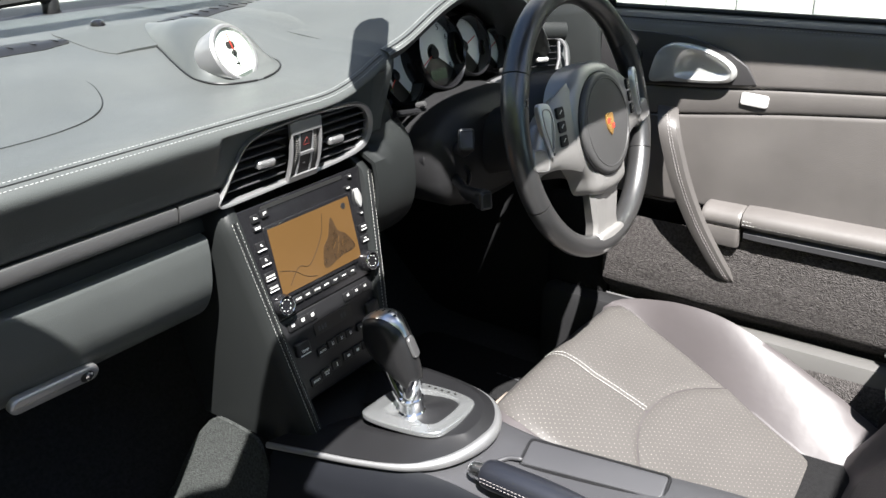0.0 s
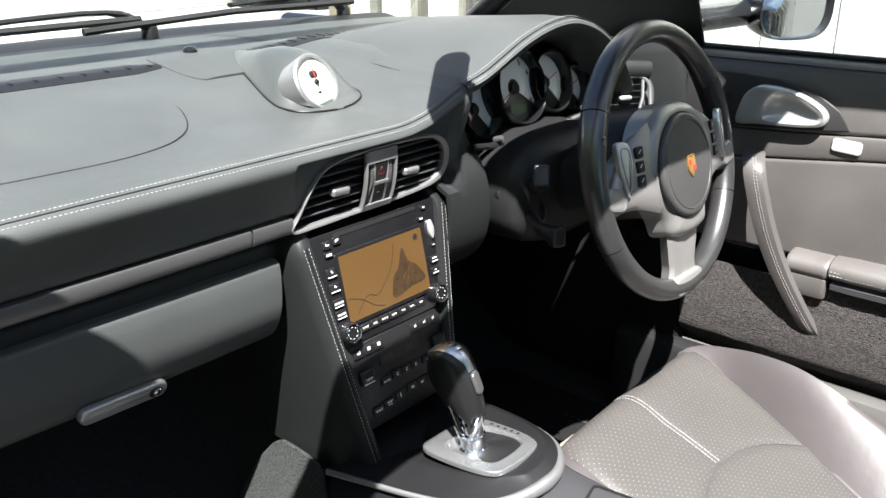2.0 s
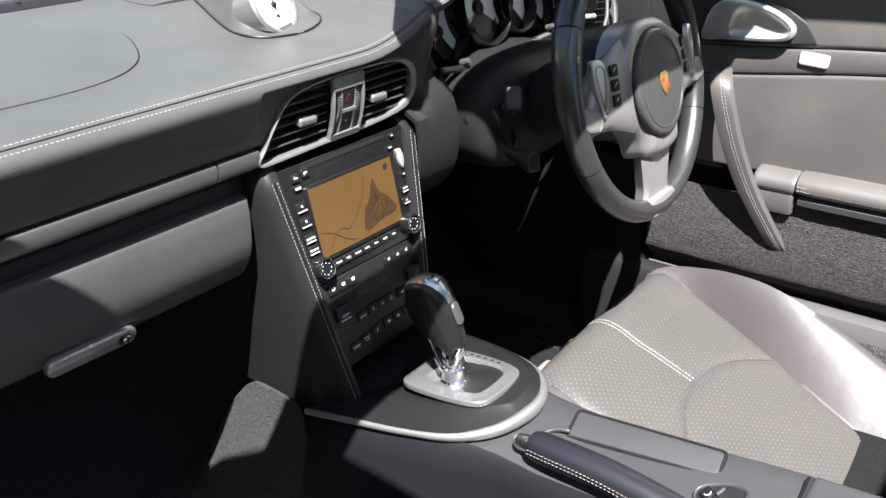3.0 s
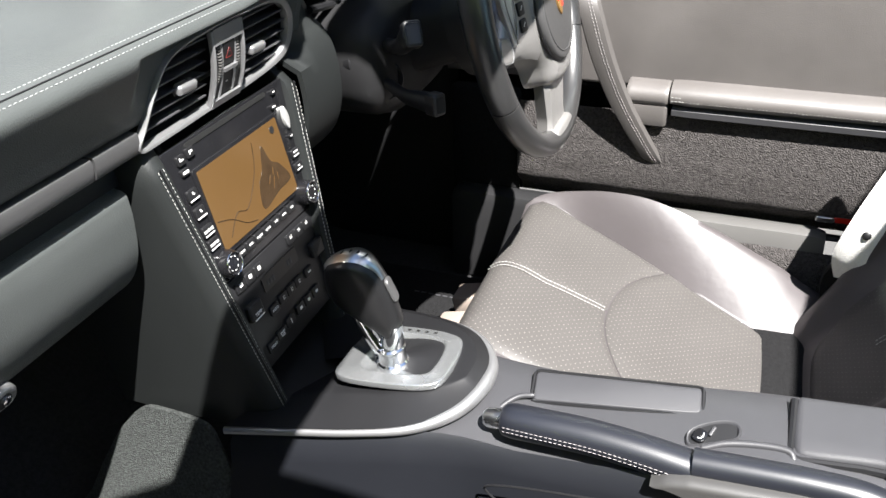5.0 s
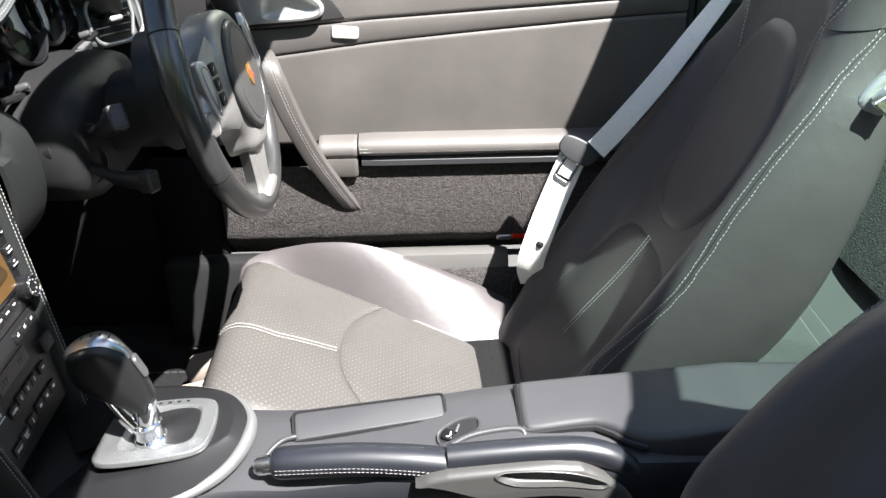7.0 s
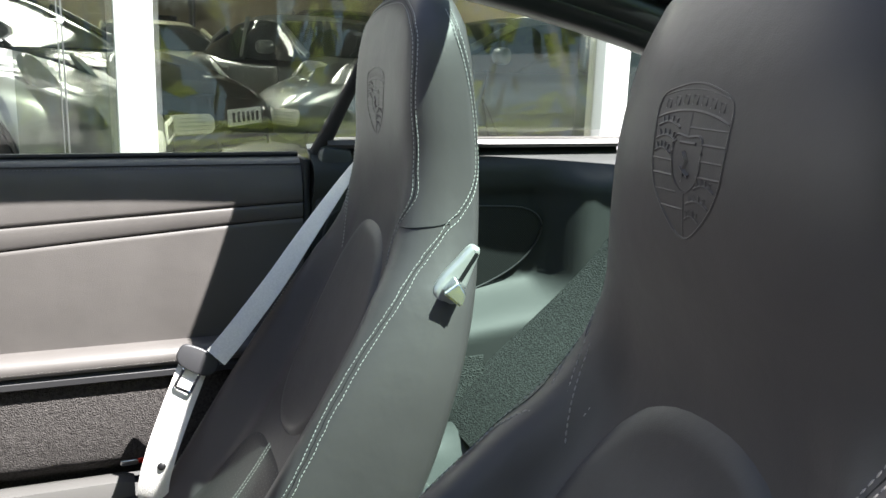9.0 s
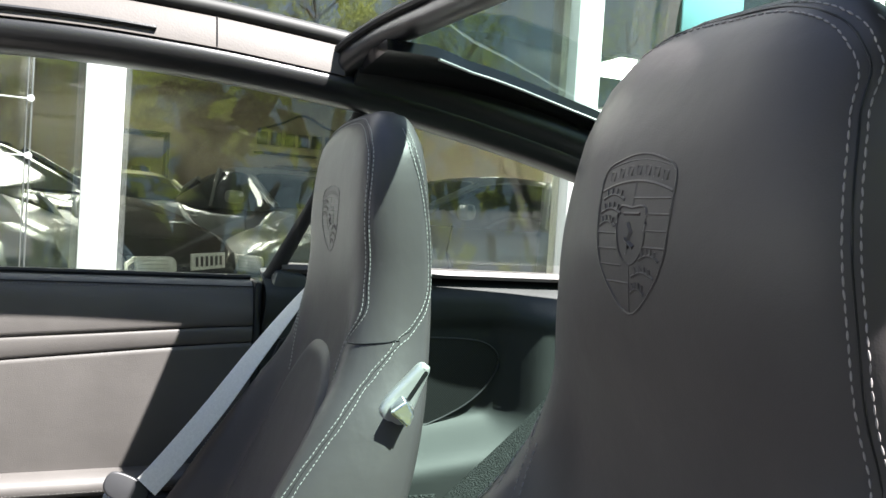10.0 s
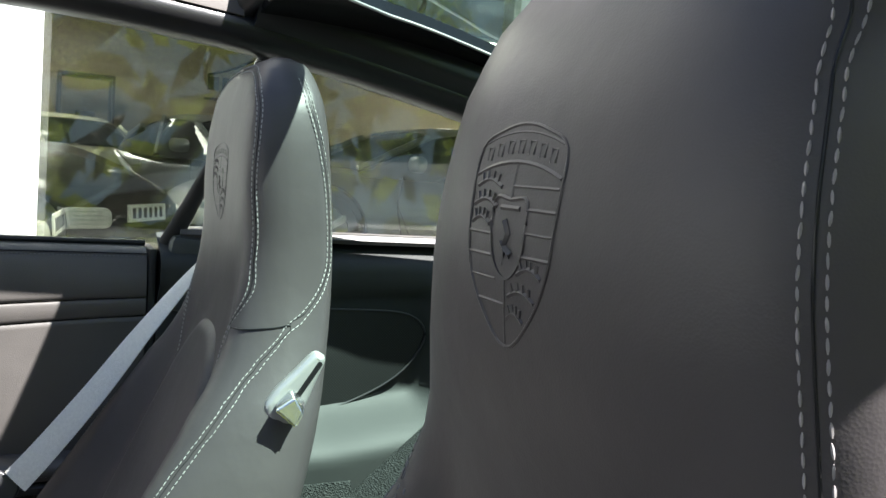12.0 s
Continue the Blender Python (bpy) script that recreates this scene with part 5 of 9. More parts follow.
for s in (-1, 1):
    # broad spokes drooping to the rim
    rows = []
    for k in range(13):
        t = k / 12
        x = s * (0.060 + 0.112 * t)
        yt, yb, z0 = lerp_table([(0.0, 0.066, -0.062, 0.026), (0.25, 0.058, -0.052, 0.024), (0.5, 0.045, -0.044, 0.020), (0.75, 0.022, -0.042, 0.015), (0.9, -0.008, -0.046, 0.010), (1.0, -0.020, -0.050, 0.006)], t)
        h = (yt - yb) / 2
        y0 = (yt + yb) / 2
        rows.append([wp(x, y0 + h, z0 - 0.008), wp(x, y0 + h * 0.85, z0 - 0.001), wp(x, y0 + h * 0.5, z0 + 0.002), wp(x, y0, z0 + 0.003), wp(x, y0 - h * 0.5, z0 + 0.002), wp(x, y0 - h * 0.85, z0 - 0.001), wp(x, y0 - h, z0 - 0.008), wp(x, y0 - h * 0.8, z0 - 0.028), wp(x, y0 + h * 0.8, z0 - 0.028)])
    sp = part("spoke", sheet(rows, closed_v=True, caps=True), wheel_plastic, WH)
    tog = [(p.x, p.y) for p in curve([(-0.012, 0.036, 0), (0.008, 0.034, 0), (0.014, 0.014, 0), (0.010, -0.014, 0), (-0.001, -0.040, 0), (-0.008, -0.016, 0), (-0.014, 0.012, 0)], 5, True)]
    tm_ = WM @ Matrix.Translation((s * 0.138, 0.016, 0.016)) @ Matrix.Rotation(s * 0.25, 4, "Y")
    tg_ = part("shift_toggle", slab([(s * -x * 0.92, y * 0.96) for x, y in tog], 0.009, tm_, 0.004, steps=5), toggle_silver, WH, "silver shift toggle")
    part("toggle_edge", tube([tm_ @ Vector((s * -x * 0.56, y * 0.74, 0.0091)) for x, y in tog], 0.0009, 5, True), wheel_plastic, tg_)
    for k in range(3):
        bmx = WM @ Matrix.Translation((s * (0.107 + 0.001 * k), 0.032 - 0.019 * k, 0.0225)) @ Matrix.Rotation(s * 0.16, 4, "Y")
        b = part("spoke_button", slab(rounded(0.015, 0.0155, 0.0025, 3), 0.004, bmx, 0.001), plastic_black, WH, "black wheel button")
        part("button_mark", rbox((0.007, 0.0014, 0.0003), bmx @ Matrix.Translation((0, 0.001, 0.0042)) @ Matrix.Rotation(0.7, 4, "Z"), 0.0001), mark_white, b)
    cm = WM @ Matrix.Translation((s * 0.164, -0.020, 0.0)) @ Matrix.Rotation(s * 0.22, 4, "Z")
    part("spoke_clip", slab(rounded(0.044, 0.032, 0.010), 0.019, cm, 0.006), wheel_plastic, WH, "satin grey spoke clip")
    part("clip_line", tube([cm @ Vector((x * 0.86, y * 0.84, 0.0187)) for x, y in rounded(0.044, 0.032, 0.010)], 0.0005, 5, True), silver_trim, WH)
# lower spoke
rows = []
for k in range(13):
    t = k / 12
    y = -0.085 - 0.090 * t
    w = 0.047 - 0.016 * t + 0.010 * max(0, t - 0.75) / 0.25
    z0 = 0.020 - 0.014 * t
    rows.append([wp(-w, y, z0 - 0.006), wp(-w * 0.85, y, z0), wp(-w * 0.3, y, z0 + 0.001), wp(0, y, z0 - 0.001), wp(w * 0.3, y, z0 + 0.001), wp(w * 0.85, y, z0), wp(w, y, z0 - 0.006), wp(w * 0.8, y, z0 - 0.022), wp(-w * 0.8, y, z0 - 0.022)])
part("lower_spoke", sheet(rows, closed_v=True, caps=True), wheel_plastic, WH, "satin grey lower spoke")
part("spoke_foot", slab(rounded(0.085, 0.030, 0.012), 0.016, WM @ Matrix.Translation((0, -0.180, 0.000)), 0.006), wheel_plastic, WH)

COL = thing("steering_column", "black steering column with two stalks", "steering column", (0.36, 0.05, 0.8))
ax = Vector((0, math.cos(radians(14)), -math.sin(radians(14))))
c0 = Vector((0.366, -0.072, 0.829))
rows = []
for k in range(13):
    t = k / 12
    c = c0 + ax * (0.055 + 0.20 * t)
    w, h = 0.050 + 0.012 * t, 0.046 + 0.016 * t
    rows.append([c + Vector((w * math.copysign(abs(math.cos(a)) ** 0.7, math.cos(a)), 0, h * math.copysign(abs(math.sin(a)) ** 0.7, math.sin(a)) - 0.012)) for a in [2 * math.pi * j / 24 for j in range(24)]])
part("cowl", sheet(rows, closed_v=True, caps=True), column_black, COL)
part("hub_collar", tube([c0 + ax * 0.012, c0 + ax * 0.03, c0 + ax * 0.085], [0.070, 0.080, 0.082], 32), column_black, COL)
rows = []
for k in range(11):
    t = k / 10
    y = 0.070 + 0.16 * t
    e = math.sqrt(max(0.0, 1 - (1 - min(1.0, t / 0.25)) ** 2)) * 0.25 + 0.75
    rows.append([Vector((0.366 + 0.150 * e * math.copysign(abs(math.cos(q)) ** 0.7, math.cos(q)), y, 0.768 + 0.086 * e * math.copysign(abs(math.sin(q)) ** 0.7, math.sin(q)))) for q in [2 * math.pi * j / 32 for j in range(32)]])
part("column_pod", sheet(rows, closed_v=True, caps=True), column_black, COL, "black column pod")
for root, knee, tip, width in (((0.267, 0.094, 0.788), (0.226, 0.046, 0.802), (0.178, 0.009, 0.834), 1.0), ((0.249, 0.078, 0.7455), (0.214, 0.036, 0.744), (0.189, -0.015, 0.748), 0.9), ((0.46, 0.082, 0.78), (0.49, 0.05, 0.79), (0.53, 0.01, 0.80), 1.0)):
    root, knee, tip = Vector(root), Vector(knee), Vector(tip)
    pts = curve([root + (root - knee) * 0.3, root.lerp(knee, 0.5), knee, knee.lerp(tip, 0.6), tip], 5)
    d = (tip - pts[-3]).normalized()
    radii = [width * (0.0075 + 0.0042 * max(0.0, min(1.0, (i / (len(pts) - 1) - 0.40) / 0.35))) for i in range(len(pts))]
    st = part("stalk", tube(pts, radii, 14, flat=1.2), stalk_black, COL, "black stalk")
    em_ = frame_at(tip, d)
    end = part("stalk_end", slab(rounded(0.0215 * width, 0.0300 * width, 0.0045), 0.016, em_ @ Matrix.Translation((0, 0, -0.013)), 0.0025), stalk_black, st, "flat stalk end")
    part("end_line", tube([em_ @ Vector((x, y, 0.0030)) for x, y in rounded(0.0155 * width, 0.0225 * width, 0.003)], 0.0007, 5, True), plastic_soft, end)
    rd = (root - knee).normalized()
    part("stalk_boot", lathe([(0.027, -0.004), (0.027, 0.002), (0.0245, 0.0045), (0.0225, 0.002), (0.020, -0.003), (0.013, -0.001), (0.0105, 0.008)], frame_at(root + rd * 0.006, -rd), 24), stalk_black, COL, "ribbed boot of the stalk")
part("ignition_lock", lathe([(0.019, 0), (0.019, 0.008), (0.016, 0.011), (0.008, 0.011)], frame_at((0.235, 0.118, 0.775), (-0.1, -1, 0.1)), 24), plastic_black, COL, "black ignition lock")

# ---- seats ----
# rows of z: front middle y, rear y, half width, bolster rise
BACK = [(0.28, -0.485, -0.66, 0.200, 0.030), (0.36, -0.545, -0.72, 0.215, 0.048), (0.42, -0.592, -0.775, 0.228, 0.062), (0.50, -0.655, -0.835, 0.240, 0.074), (0.58, -0.708, -0.872, 0.246, 0.076), (0.66, -0.752, -0.900, 0.240, 0.068),
        (0.74, -0.790, -0.925, 0.226, 0.054), (0.82, -0.822, -0.945, 0.200, 0.036), (0.88, -0.842, -0.956, 0.172, 0.016), (0.94, -0.852, -0.962, 0.152, 0.006), (1.00, -0.853, -0.962, 0.142, 0.0),
        (1.06, -0.850, -0.958, 0.136, 0.0), (1.12, -0.852, -0.952, 0.128, 0.0), (1.16, -0.858, -0.945, 0.116, 0.0), (1.185, -0.867, -0.938, 0.094, 0.0), (1.20, -0.878, -0.930, 0.074, 0.0), (1.208, -0.893, -0.917, 0.045, 0.0)]
# rows of -y: top z, bottom z, half width, bolster rise
CUSH = [(-0.005, 0.330, 0.300, 0.16, 0.000), (0.004, 0.375, 0.270, 0.200, 0.004), (0.022, 0.412, 0.255, 0.215, 0.010), (0.055, 0.422, 0.245, 0.230, 0.022), (0.11, 0.402, 0.24, 0.240, 0.050), (0.20, 0.371, 0.22, 0.246, 0.080),
        (0.30, 0.336, 0.20, 0.247, 0.096), (0.40, 0.302, 0.19, 0.245, 0.094), (0.48, 0.277, 0.18, 0.240, 0.082), (0.56, 0.262, 0.17, 0.228, 0.06), (0.60, 0.255, 0.17, 0.20, 0.04)]


BACK_BASE = BACK
SLIM = {0.58: (-0.708, 0.246, 0.098), 0.66: (-0.756, 0.240, 0.092), 0.74: (-0.806, 0.218, 0.078), 0.82: (-0.852, 0.184, 0.050), 0.88: (-0.874, 0.158, 0.022), 0.94: (-0.872, 0.143, 0.004),
        1.00: (-0.856, 0.135, 0.0), 1.06: (-0.850, 0.129, 0.0), 1.12: (-0.858, 0.120, 0.0), 1.16: (-0.871, 0.107, 0.0), 1.185: (-0.885, 0.090, 0.0), 1.20: (-0.899, 0.074, 0.0), 1.208: (-0.910, 0.045, 0.0)}
BACK_WIDE = [(z, SLIM[z][0], b, SLIM[z][1], SLIM[z][2]) if z in SLIM else (z, a, b, w, r) for z, a, b, w, r in BACK]
# widening of the passenger backrest on the tunnel side, by height
SWELL = [(0.28, 0.0), (0.62, 0.0), (0.74, 0.10), (0.82, 0.17), (0.88, 0.19), (0.94, 0.16), (1.00, 0.09), (1.06, 0.035), (1.12, 0.01), (1.30, 0.0)]
LOW_SIDE = -1


def ridge(u):
    """Bolster shape over u = |x| / half width."""
    if u < 0.50:
        return 0.0
    t = min(1.0, (u - 0.50) / 0.30)
    return t * t * (3 - 2 * t)


def back_front(x, z):
    yf, yr, w, bol = lerp_table(BACK, z)
    u = min(0.999, abs(x) / w)
    mid, hd = (yf + yr) / 2, (yf - yr) / 2
    e = 4.0 + (4.5 if LOW_SIDE else -0.9) * max(0.0, min(1.0, (z - 0.84) / 0.10))
    return mid + hd * (1 - u ** e) ** (1 / 2.5) + bol * ridge(u) * (1 - max(0, (u - 0.86) / 0.14) ** 2)


# rows of -y on the door side: half width of the panel, crest's x, crest's z
WING = [(-0.005, 0.200, 0.205, 0.335), (0.012, 0.226, 0.232, 0.404), (0.04, 0.240, 0.256, 0.420), (0.08, 0.236, 0.259, 0.430), (0.155, 0.220, 0.252, 0.4435), (0.24, 0.194, 0.248, 0.438), (0.35, 0.154, 0.238, 0.401), (0.447, 0.126, 0.224, 0.362), (0.50, 0.108, 0.220, 0.330), (0.56, 0.10, 0.21, 0.30), (0.60, 0.09, 0.195, 0.28)]


def cush_top(x, y):
    zt, zb, w, bol = lerp_table(CUSH, -y)
    if LOW_SIDE and x > 0:
        xs, xc, zc = lerp_table(WING, -y)
        z0 = zt - 0.012 * (x / xs) ** 2 * min(1.0, max(0.0, -y / 0.06)) + 0.010 * max(0.0, min(1.0, (-y - 0.15) / 0.2)) * (x / xs) ** 2
        if x <= xs:
            return min(z0, zc)
        zs = min(zt - 0.012 * min(1.0, max(0.0, -y / 0.06)) + 0.010 * max(0.0, min(1.0, (-y - 0.15) / 0.2)), zc)
        if x <= xc:
            t = (x - xs) / max(1e-6, xc - xs)
            return zs + (zc - zs) * (0.40 * math.sin(math.pi / 2 * t) + 0.60 * t)
        k = min(1.0, (x - xc) / 0.024)
        return zc - (zc - 0.30) * (1 - math.sqrt(max(0.0, 1 - k * k)))
    u = min(0.999, abs(x) / w)
    mid, hd = (zt + zb) / 2, (zt - zb) / 2
    if x * LOW_SIDE > 0:
        return mid + hd * (1 - u ** 5.0) ** (1 / 2.8) + 0.22 * bol * ridge(u - 0.24) * (1 - max(0, (u - 0.90) / 0.10) ** 2)
    return mid + hd * (1 - u ** 5.0) ** (1 / 2.8) + bol * ridge(u) * (1 - max(0, (u - 0.84) / 0.16) ** 2)


def build_seat(cx, side, name, label, dy=0.0, dz=0.0, crest_dx=0.0, crown=1.0):
    """side: which way the tunnel lies."""
    S = thing(name, label, "car seat", (cx, -0.4 + dy, 0.25), "front seats")

    def P(x, y, z):
        if z > 1.11:
            z = 1.11 + (z - 1.11) * crown
        if side > 0 and x > 0:
            x *= 1 + 0.20 * max(0.0, min(1.0, (z - 0.88) / 0.10))
        if side < 0 and x > 0:
            x *= 1 + lerp_table(SWELL, z)[0]
        return Vector((cx + x, y + dy, z + dz))
    # backrest shell with bolsters and headrest in one piece
    rows = []
    zs = [0.28 + (1.16 - 0.28) * k / 44 for k in range(45)] + [1.17, 1.18, 1.188, 1.195, 1.201, 1.205, 1.208]
    us = [-1, -0.995, -0.985, -0.97, -0.945, -0.91, -0.87, -0.81, -0.75, -0.69, -0.63, -0.57, -0.51, -0.42, -0.3, -0.15, 0, 0.15, 0.3, 0.42, 0.51, 0.57, 0.63, 0.69, 0.75, 0.81, 0.87, 0.91, 0.945, 0.97, 0.985, 0.995, 1]
    for z in zs:
        yf, yr, w, bol = lerp_table(BACK, z)
        ring = [P(u * w, back_front(u * w, z), z) for u in us]
        mid, hd = (yf + yr) / 2, (yf - yr) / 2
        for u in (0.985, 0.95, 0.88, 0.75, 0.5, 0.25, 0, -0.25, -0.5, -0.75, -0.88, -0.95, -0.985):
            ring.append(P(u * w, mid - hd * (1 - abs(u) ** 4) ** (1 / 3.0), z))
        rows.append(ring)
    back = part("backrest", sheet(rows, closed_v=True, caps=True), leather_seat, S, "dark leather backrest with headrest in one piece", sharp=60)
    # cushion
    rows = []
    for k in range(46):
        y = 0.005 - 0.605 * (k / 45) if k > 8 else 0.005 - 0.605 * (8 / 45) * (k / 8) ** 1.8
        zt, zb, w, bol = lerp_table(CUSH, -y)
        ring = [P(u * w, y, cush_top(u * w, y)) for u in us if u <= 0 or not LOW_SIDE]
        if LOW_SIDE:
            xs, xc, zc = lerp_table(WING, -y)
            ring += [P(x, y, cush_top(x, y)) for x in [xs * k / 8 for k in range(1, 9)] + [xs + (xc - xs) * (k / 12) ** 1.3 for k in range(1, 13)] + [xc + 0.024 * math.sin(math.pi / 2 * k / 8) for k in range(1, 9)]]
        mid, hd = (zt + zb) / 2, (zt - zb) / 2
        for u in (0.98, 0.9, 0.6, 0, -0.6, -0.9, -0.98):
            ring.append(P(u * w, y, mid - hd * (1 - abs(u) ** 4) ** (1 / 3.0)))
        rows.append(ring)
    cush = part("cushion", sheet(rows, closed_v=True, caps=True), leather_seat, S, "dark leather seat cushion with raised sides", sharp=60)

    # padded inserts lying on the cushion: front and rear panel
    def pad_on(fn, outline, rise, steps, mk, mat, nm, parent, lab=""):
        """A pillow over an outline of (a, b), on the height field fn."""
        n = len(outline)
        ca = sum(p[0] for p in outline) / n
        cb = sum(p[1] for p in outline) / n
        rows = []
        for k in range(steps + 1):
            t = k / steps
            edge = min(1.0, (1 - t) * 8.0)
            lift = rise * math.sin(edge * math.pi / 2) - (-0.0012 if nm in ("thigh_panel", "seat_panel") else 0.007) * (1 - edge)
            rows.append([mk(ca + (a - ca) * t, cb + (b - cb) * t, lift) for a, b in outline])
        bm = bmesh.new()
        mid_v = bm.verts.new(mk(ca, cb, rise))
        ring_prev = None
        for r in rows[1:]:
            ring = [bm.verts.new(p) for p in r]
            for i in range(n):
                if ring_prev is None:
                    bm.faces.new((mid_v, ring[i - 1], ring[i]))
                else:
                    bm.faces.new((ring_prev[i - 1], ring_prev[i], ring[i], ring[i - 1]))
            ring_prev = ring
        ob = part(nm, bm, mat, parent, lab, sharp=70)
        return ob

    def mk_c(x, y, lift):
        if x * LOW_SIDE > 0:
            x *= 1 + 0.40 * min(1.0, abs(x) / 0.12)
        return P(x, y, cush_top(x, y) + lift)

    def mk_b(x, z, lift):
        return P(x, back_front(x, z) + lift, z)

    def arc(x):
        if x > 0 and LOW_SIDE:
            return -0.205 - 0.070 * (x / 0.184) ** 2.3
        return -0.205 - 0.085 * (abs(x) / 0.125) ** 2.4

    def outer(y):
        """Half width of the inserts on the door side."""
        return lerp_table(WING, -y)[0] - 0.0015 if LOW_SIDE else 0.126
    xf, xa = outer(-0.02), (0.1825 if LOW_SIDE else 0.122)
    front_o = [(-0.128 + (0.128 + xf) * k / 24, -0.016 - 0.004 * math.cos(k / 24 * math.pi * 2)) for k in range(25)]
    front_o += [(outer(-0.02 - 0.0233 * k), -0.02 - 0.0233 * k) for k in range(1, 11)] + [(xa, arc(xa) + 0.004)]
    front_o += [(xa - (xa + 0.11) * k / 28, arc(xa - (xa + 0.11) * k / 28) + 0.0012) for k in range(1, 29)]
    front_o += [(-0.122, arc(-0.122) + 0.004), (-0.128, -0.24), (-0.132, -0.18), (-0.133, -0.12), (-0.132, -0.06)]
    # split along the centre seam
    for s in (-1, 1):
        half = [(x, y) for x, y in front_o if x * s > 0.0015]
        half.sort(key=lambda q: 0)
        line = [(0.0012 * s, -0.014 - (abs(arc(0)) - 0.018) * k / 12) for k in range(13)]
        pts = half + line
        cxm = sum(p[0] for p in pts) / len(pts)
        cym = sum(p[1] for p in pts) / len(pts)
        pts.sort(key=lambda q: math.atan2(q[1] - cym, q[0] - cxm))
        pad_on(cush_top, pts, 0.005, 14, mk_c, leather_perf, "thigh_panel", cush, "perforated leather thigh panel")
    rear_o = [(-0.125 + (0.125 + xa) * k / 24, arc(-0.125 + (0.125 + xa) * k / 24) - 0.0012) for k in range(25)]
    rear_o += [(outer(y), y) for y in (-0.31, -0.36, -0.40, -0.44, -0.48, -0.52)] + [(0.088 - 0.188 * k / 8, -0.55) for k in range(9)] + [(-0.118, -0.52), (-0.124, -0.44), (-0.126, -0.36)]
    rear_o.reverse()
    pad_on(cush_top, rear_o, 0.0055, 14, mk_c, leather_perf, "seat_panel", cush, "perforated leather seat panel")
    seam = [mk_c(0, -0.02 - (abs(arc(0)) - 0.022) * k / 30, 0.0052) for k in range(31)]
    stitch_row(seam, cush, thread, shifts=((-0.0045, 0, 0), (0.0045, 0, 0)), length=0.0046)
    # backrest inserts: perforated lower panel with a seam, smooth oval above
    low_o = [(0.142 * math.copysign(abs(math.cos(a)) ** 0.6, math.cos(a)), 0.432 + 0.135 * math.copysign(abs(math.sin(a)) ** 0.6, math.sin(a))) for a in [2 * math.pi * k / 48 for k in range(48)]]
    pad_on(back_front, low_o, 0.0035, 14, mk_b, leather_perf_back, "lumbar_panel", back, "perforated leather lumbar panel")
    up_o = [((0.116 - 0.014 * max(0, math.sin(a))) * math.copysign(abs(math.cos(a)) ** 0.80, math.cos(a)), 0.738 + (0.160 if side > 0 else 0.168) * math.copysign(abs(math.sin(a)) ** 0.85, math.sin(a))) for a in [2 * math.pi * k / 56 for k in range(56)]]
    pad_on(back_front, up_o, 0.006, 18, mk_b, leather_seat, "shoulder_panel", back, "smooth oval leather shoulder panel")
    seam = [mk_b(0, 0.40 + 0.165 * k / 30, 0.0064) for k in range(31)]
    stitch_row(seam, back, thread, shifts=((-0.0045, 0, 0), (0.0045, 0, 0)), length=0.0046)
    # headrest edge seam: double stitch round the front face, down both sides
    stitch_mat = thread if side > 0 else thread_soft

    def wide(z):
        return lerp_table(BACK, z)[2]

    su = 0.88 if side > 0 else 0.90
    half = [(0.118, 0.905), (su * wide(0.94), 0.94), (su * wide(0.98), 0.98), (su * wide(1.03), 1.03), (su * wide(1.08), 1.08), ((su + 0.01) * wide(1.12), 1.12), (0.103, 1.153)] + ([(0.078, 1.177), (0.042, 1.191), (0.0, 1.195)] if side > 0 else [(0.080, 1.181), (0.042, 1.197), (0.0, 1.2005)])
    ctrl = [(-x, z, 0) for x, z in half] + [(x * (1.0 if side > 0 else 1.07), z + (0.0 if side > 0 or z < 1.15 else 0.004), 0) for x, z in reversed(half[:-1])]
    head = [(p.x, p.y) for p in curve(ctrl, 6)]

    def on_face(x, z, k, up, lift):
        zz = z + up * max(0.0, min(1.0, (z - 1.11) / 0.06))
        w = wide(zz)
        return mk_b(max(-0.985, min(0.985, x * k / w)) * w, zz, lift)
    part("edge_seam", tube([on_face(x, z, 1.0, 0, 0.0) for x, z in head], 0.0006, 6), plastic_black, back)
    stitch_row([on_face(x, z, 0.974, -0.0036, 0.0004) for x, z in head], back, stitch_mat, pitch=0.0060, length=0.0045, r=0.00058)
    stitch_row([on_face(x, z, 1.024, 0.0034, 0.0004) for x, z in head], back, stitch_mat, pitch=0.0060, length=0.0045, r=0.00058)

    # seam behind the side gusset, then down the outer edge of the bolster
    SIDE_SEAM = [(-1.180, -0.909), (-1.124, -0.924), (-1.067, -0.938), (-1.0, -0.944), (-0.962, -0.942), (-0.944, -0.928), (-0.91, -0.897), (-0.865, -0.853), (-0.81, -0.811), (-0.76, -0.770), (-0.69, -0.724), (-0.59, -0.668), (-0.50, -0.604), (-0.44, -0.565)]

    def flank(s, y, z):
        """Point on the side of the backrest at a depth y."""
        yf, yr, w, bol = lerp_table(BACK, z)
        mid, hd = (yf + yr) / 2, (yf - yr) / 2
        if y < mid:
            u = (1 - min(1.0, (mid - y) / hd) ** 3.0) ** 0.25
            return P(s * (u * w + 0.0008), y, z)
        u = 0.999
        while u > 0.6 and back_front(u * w, z) < y:
            u -= 0.004
        return P(s * (u * w + 0.0008), back_front(u * w, z) + 0.0004, z)
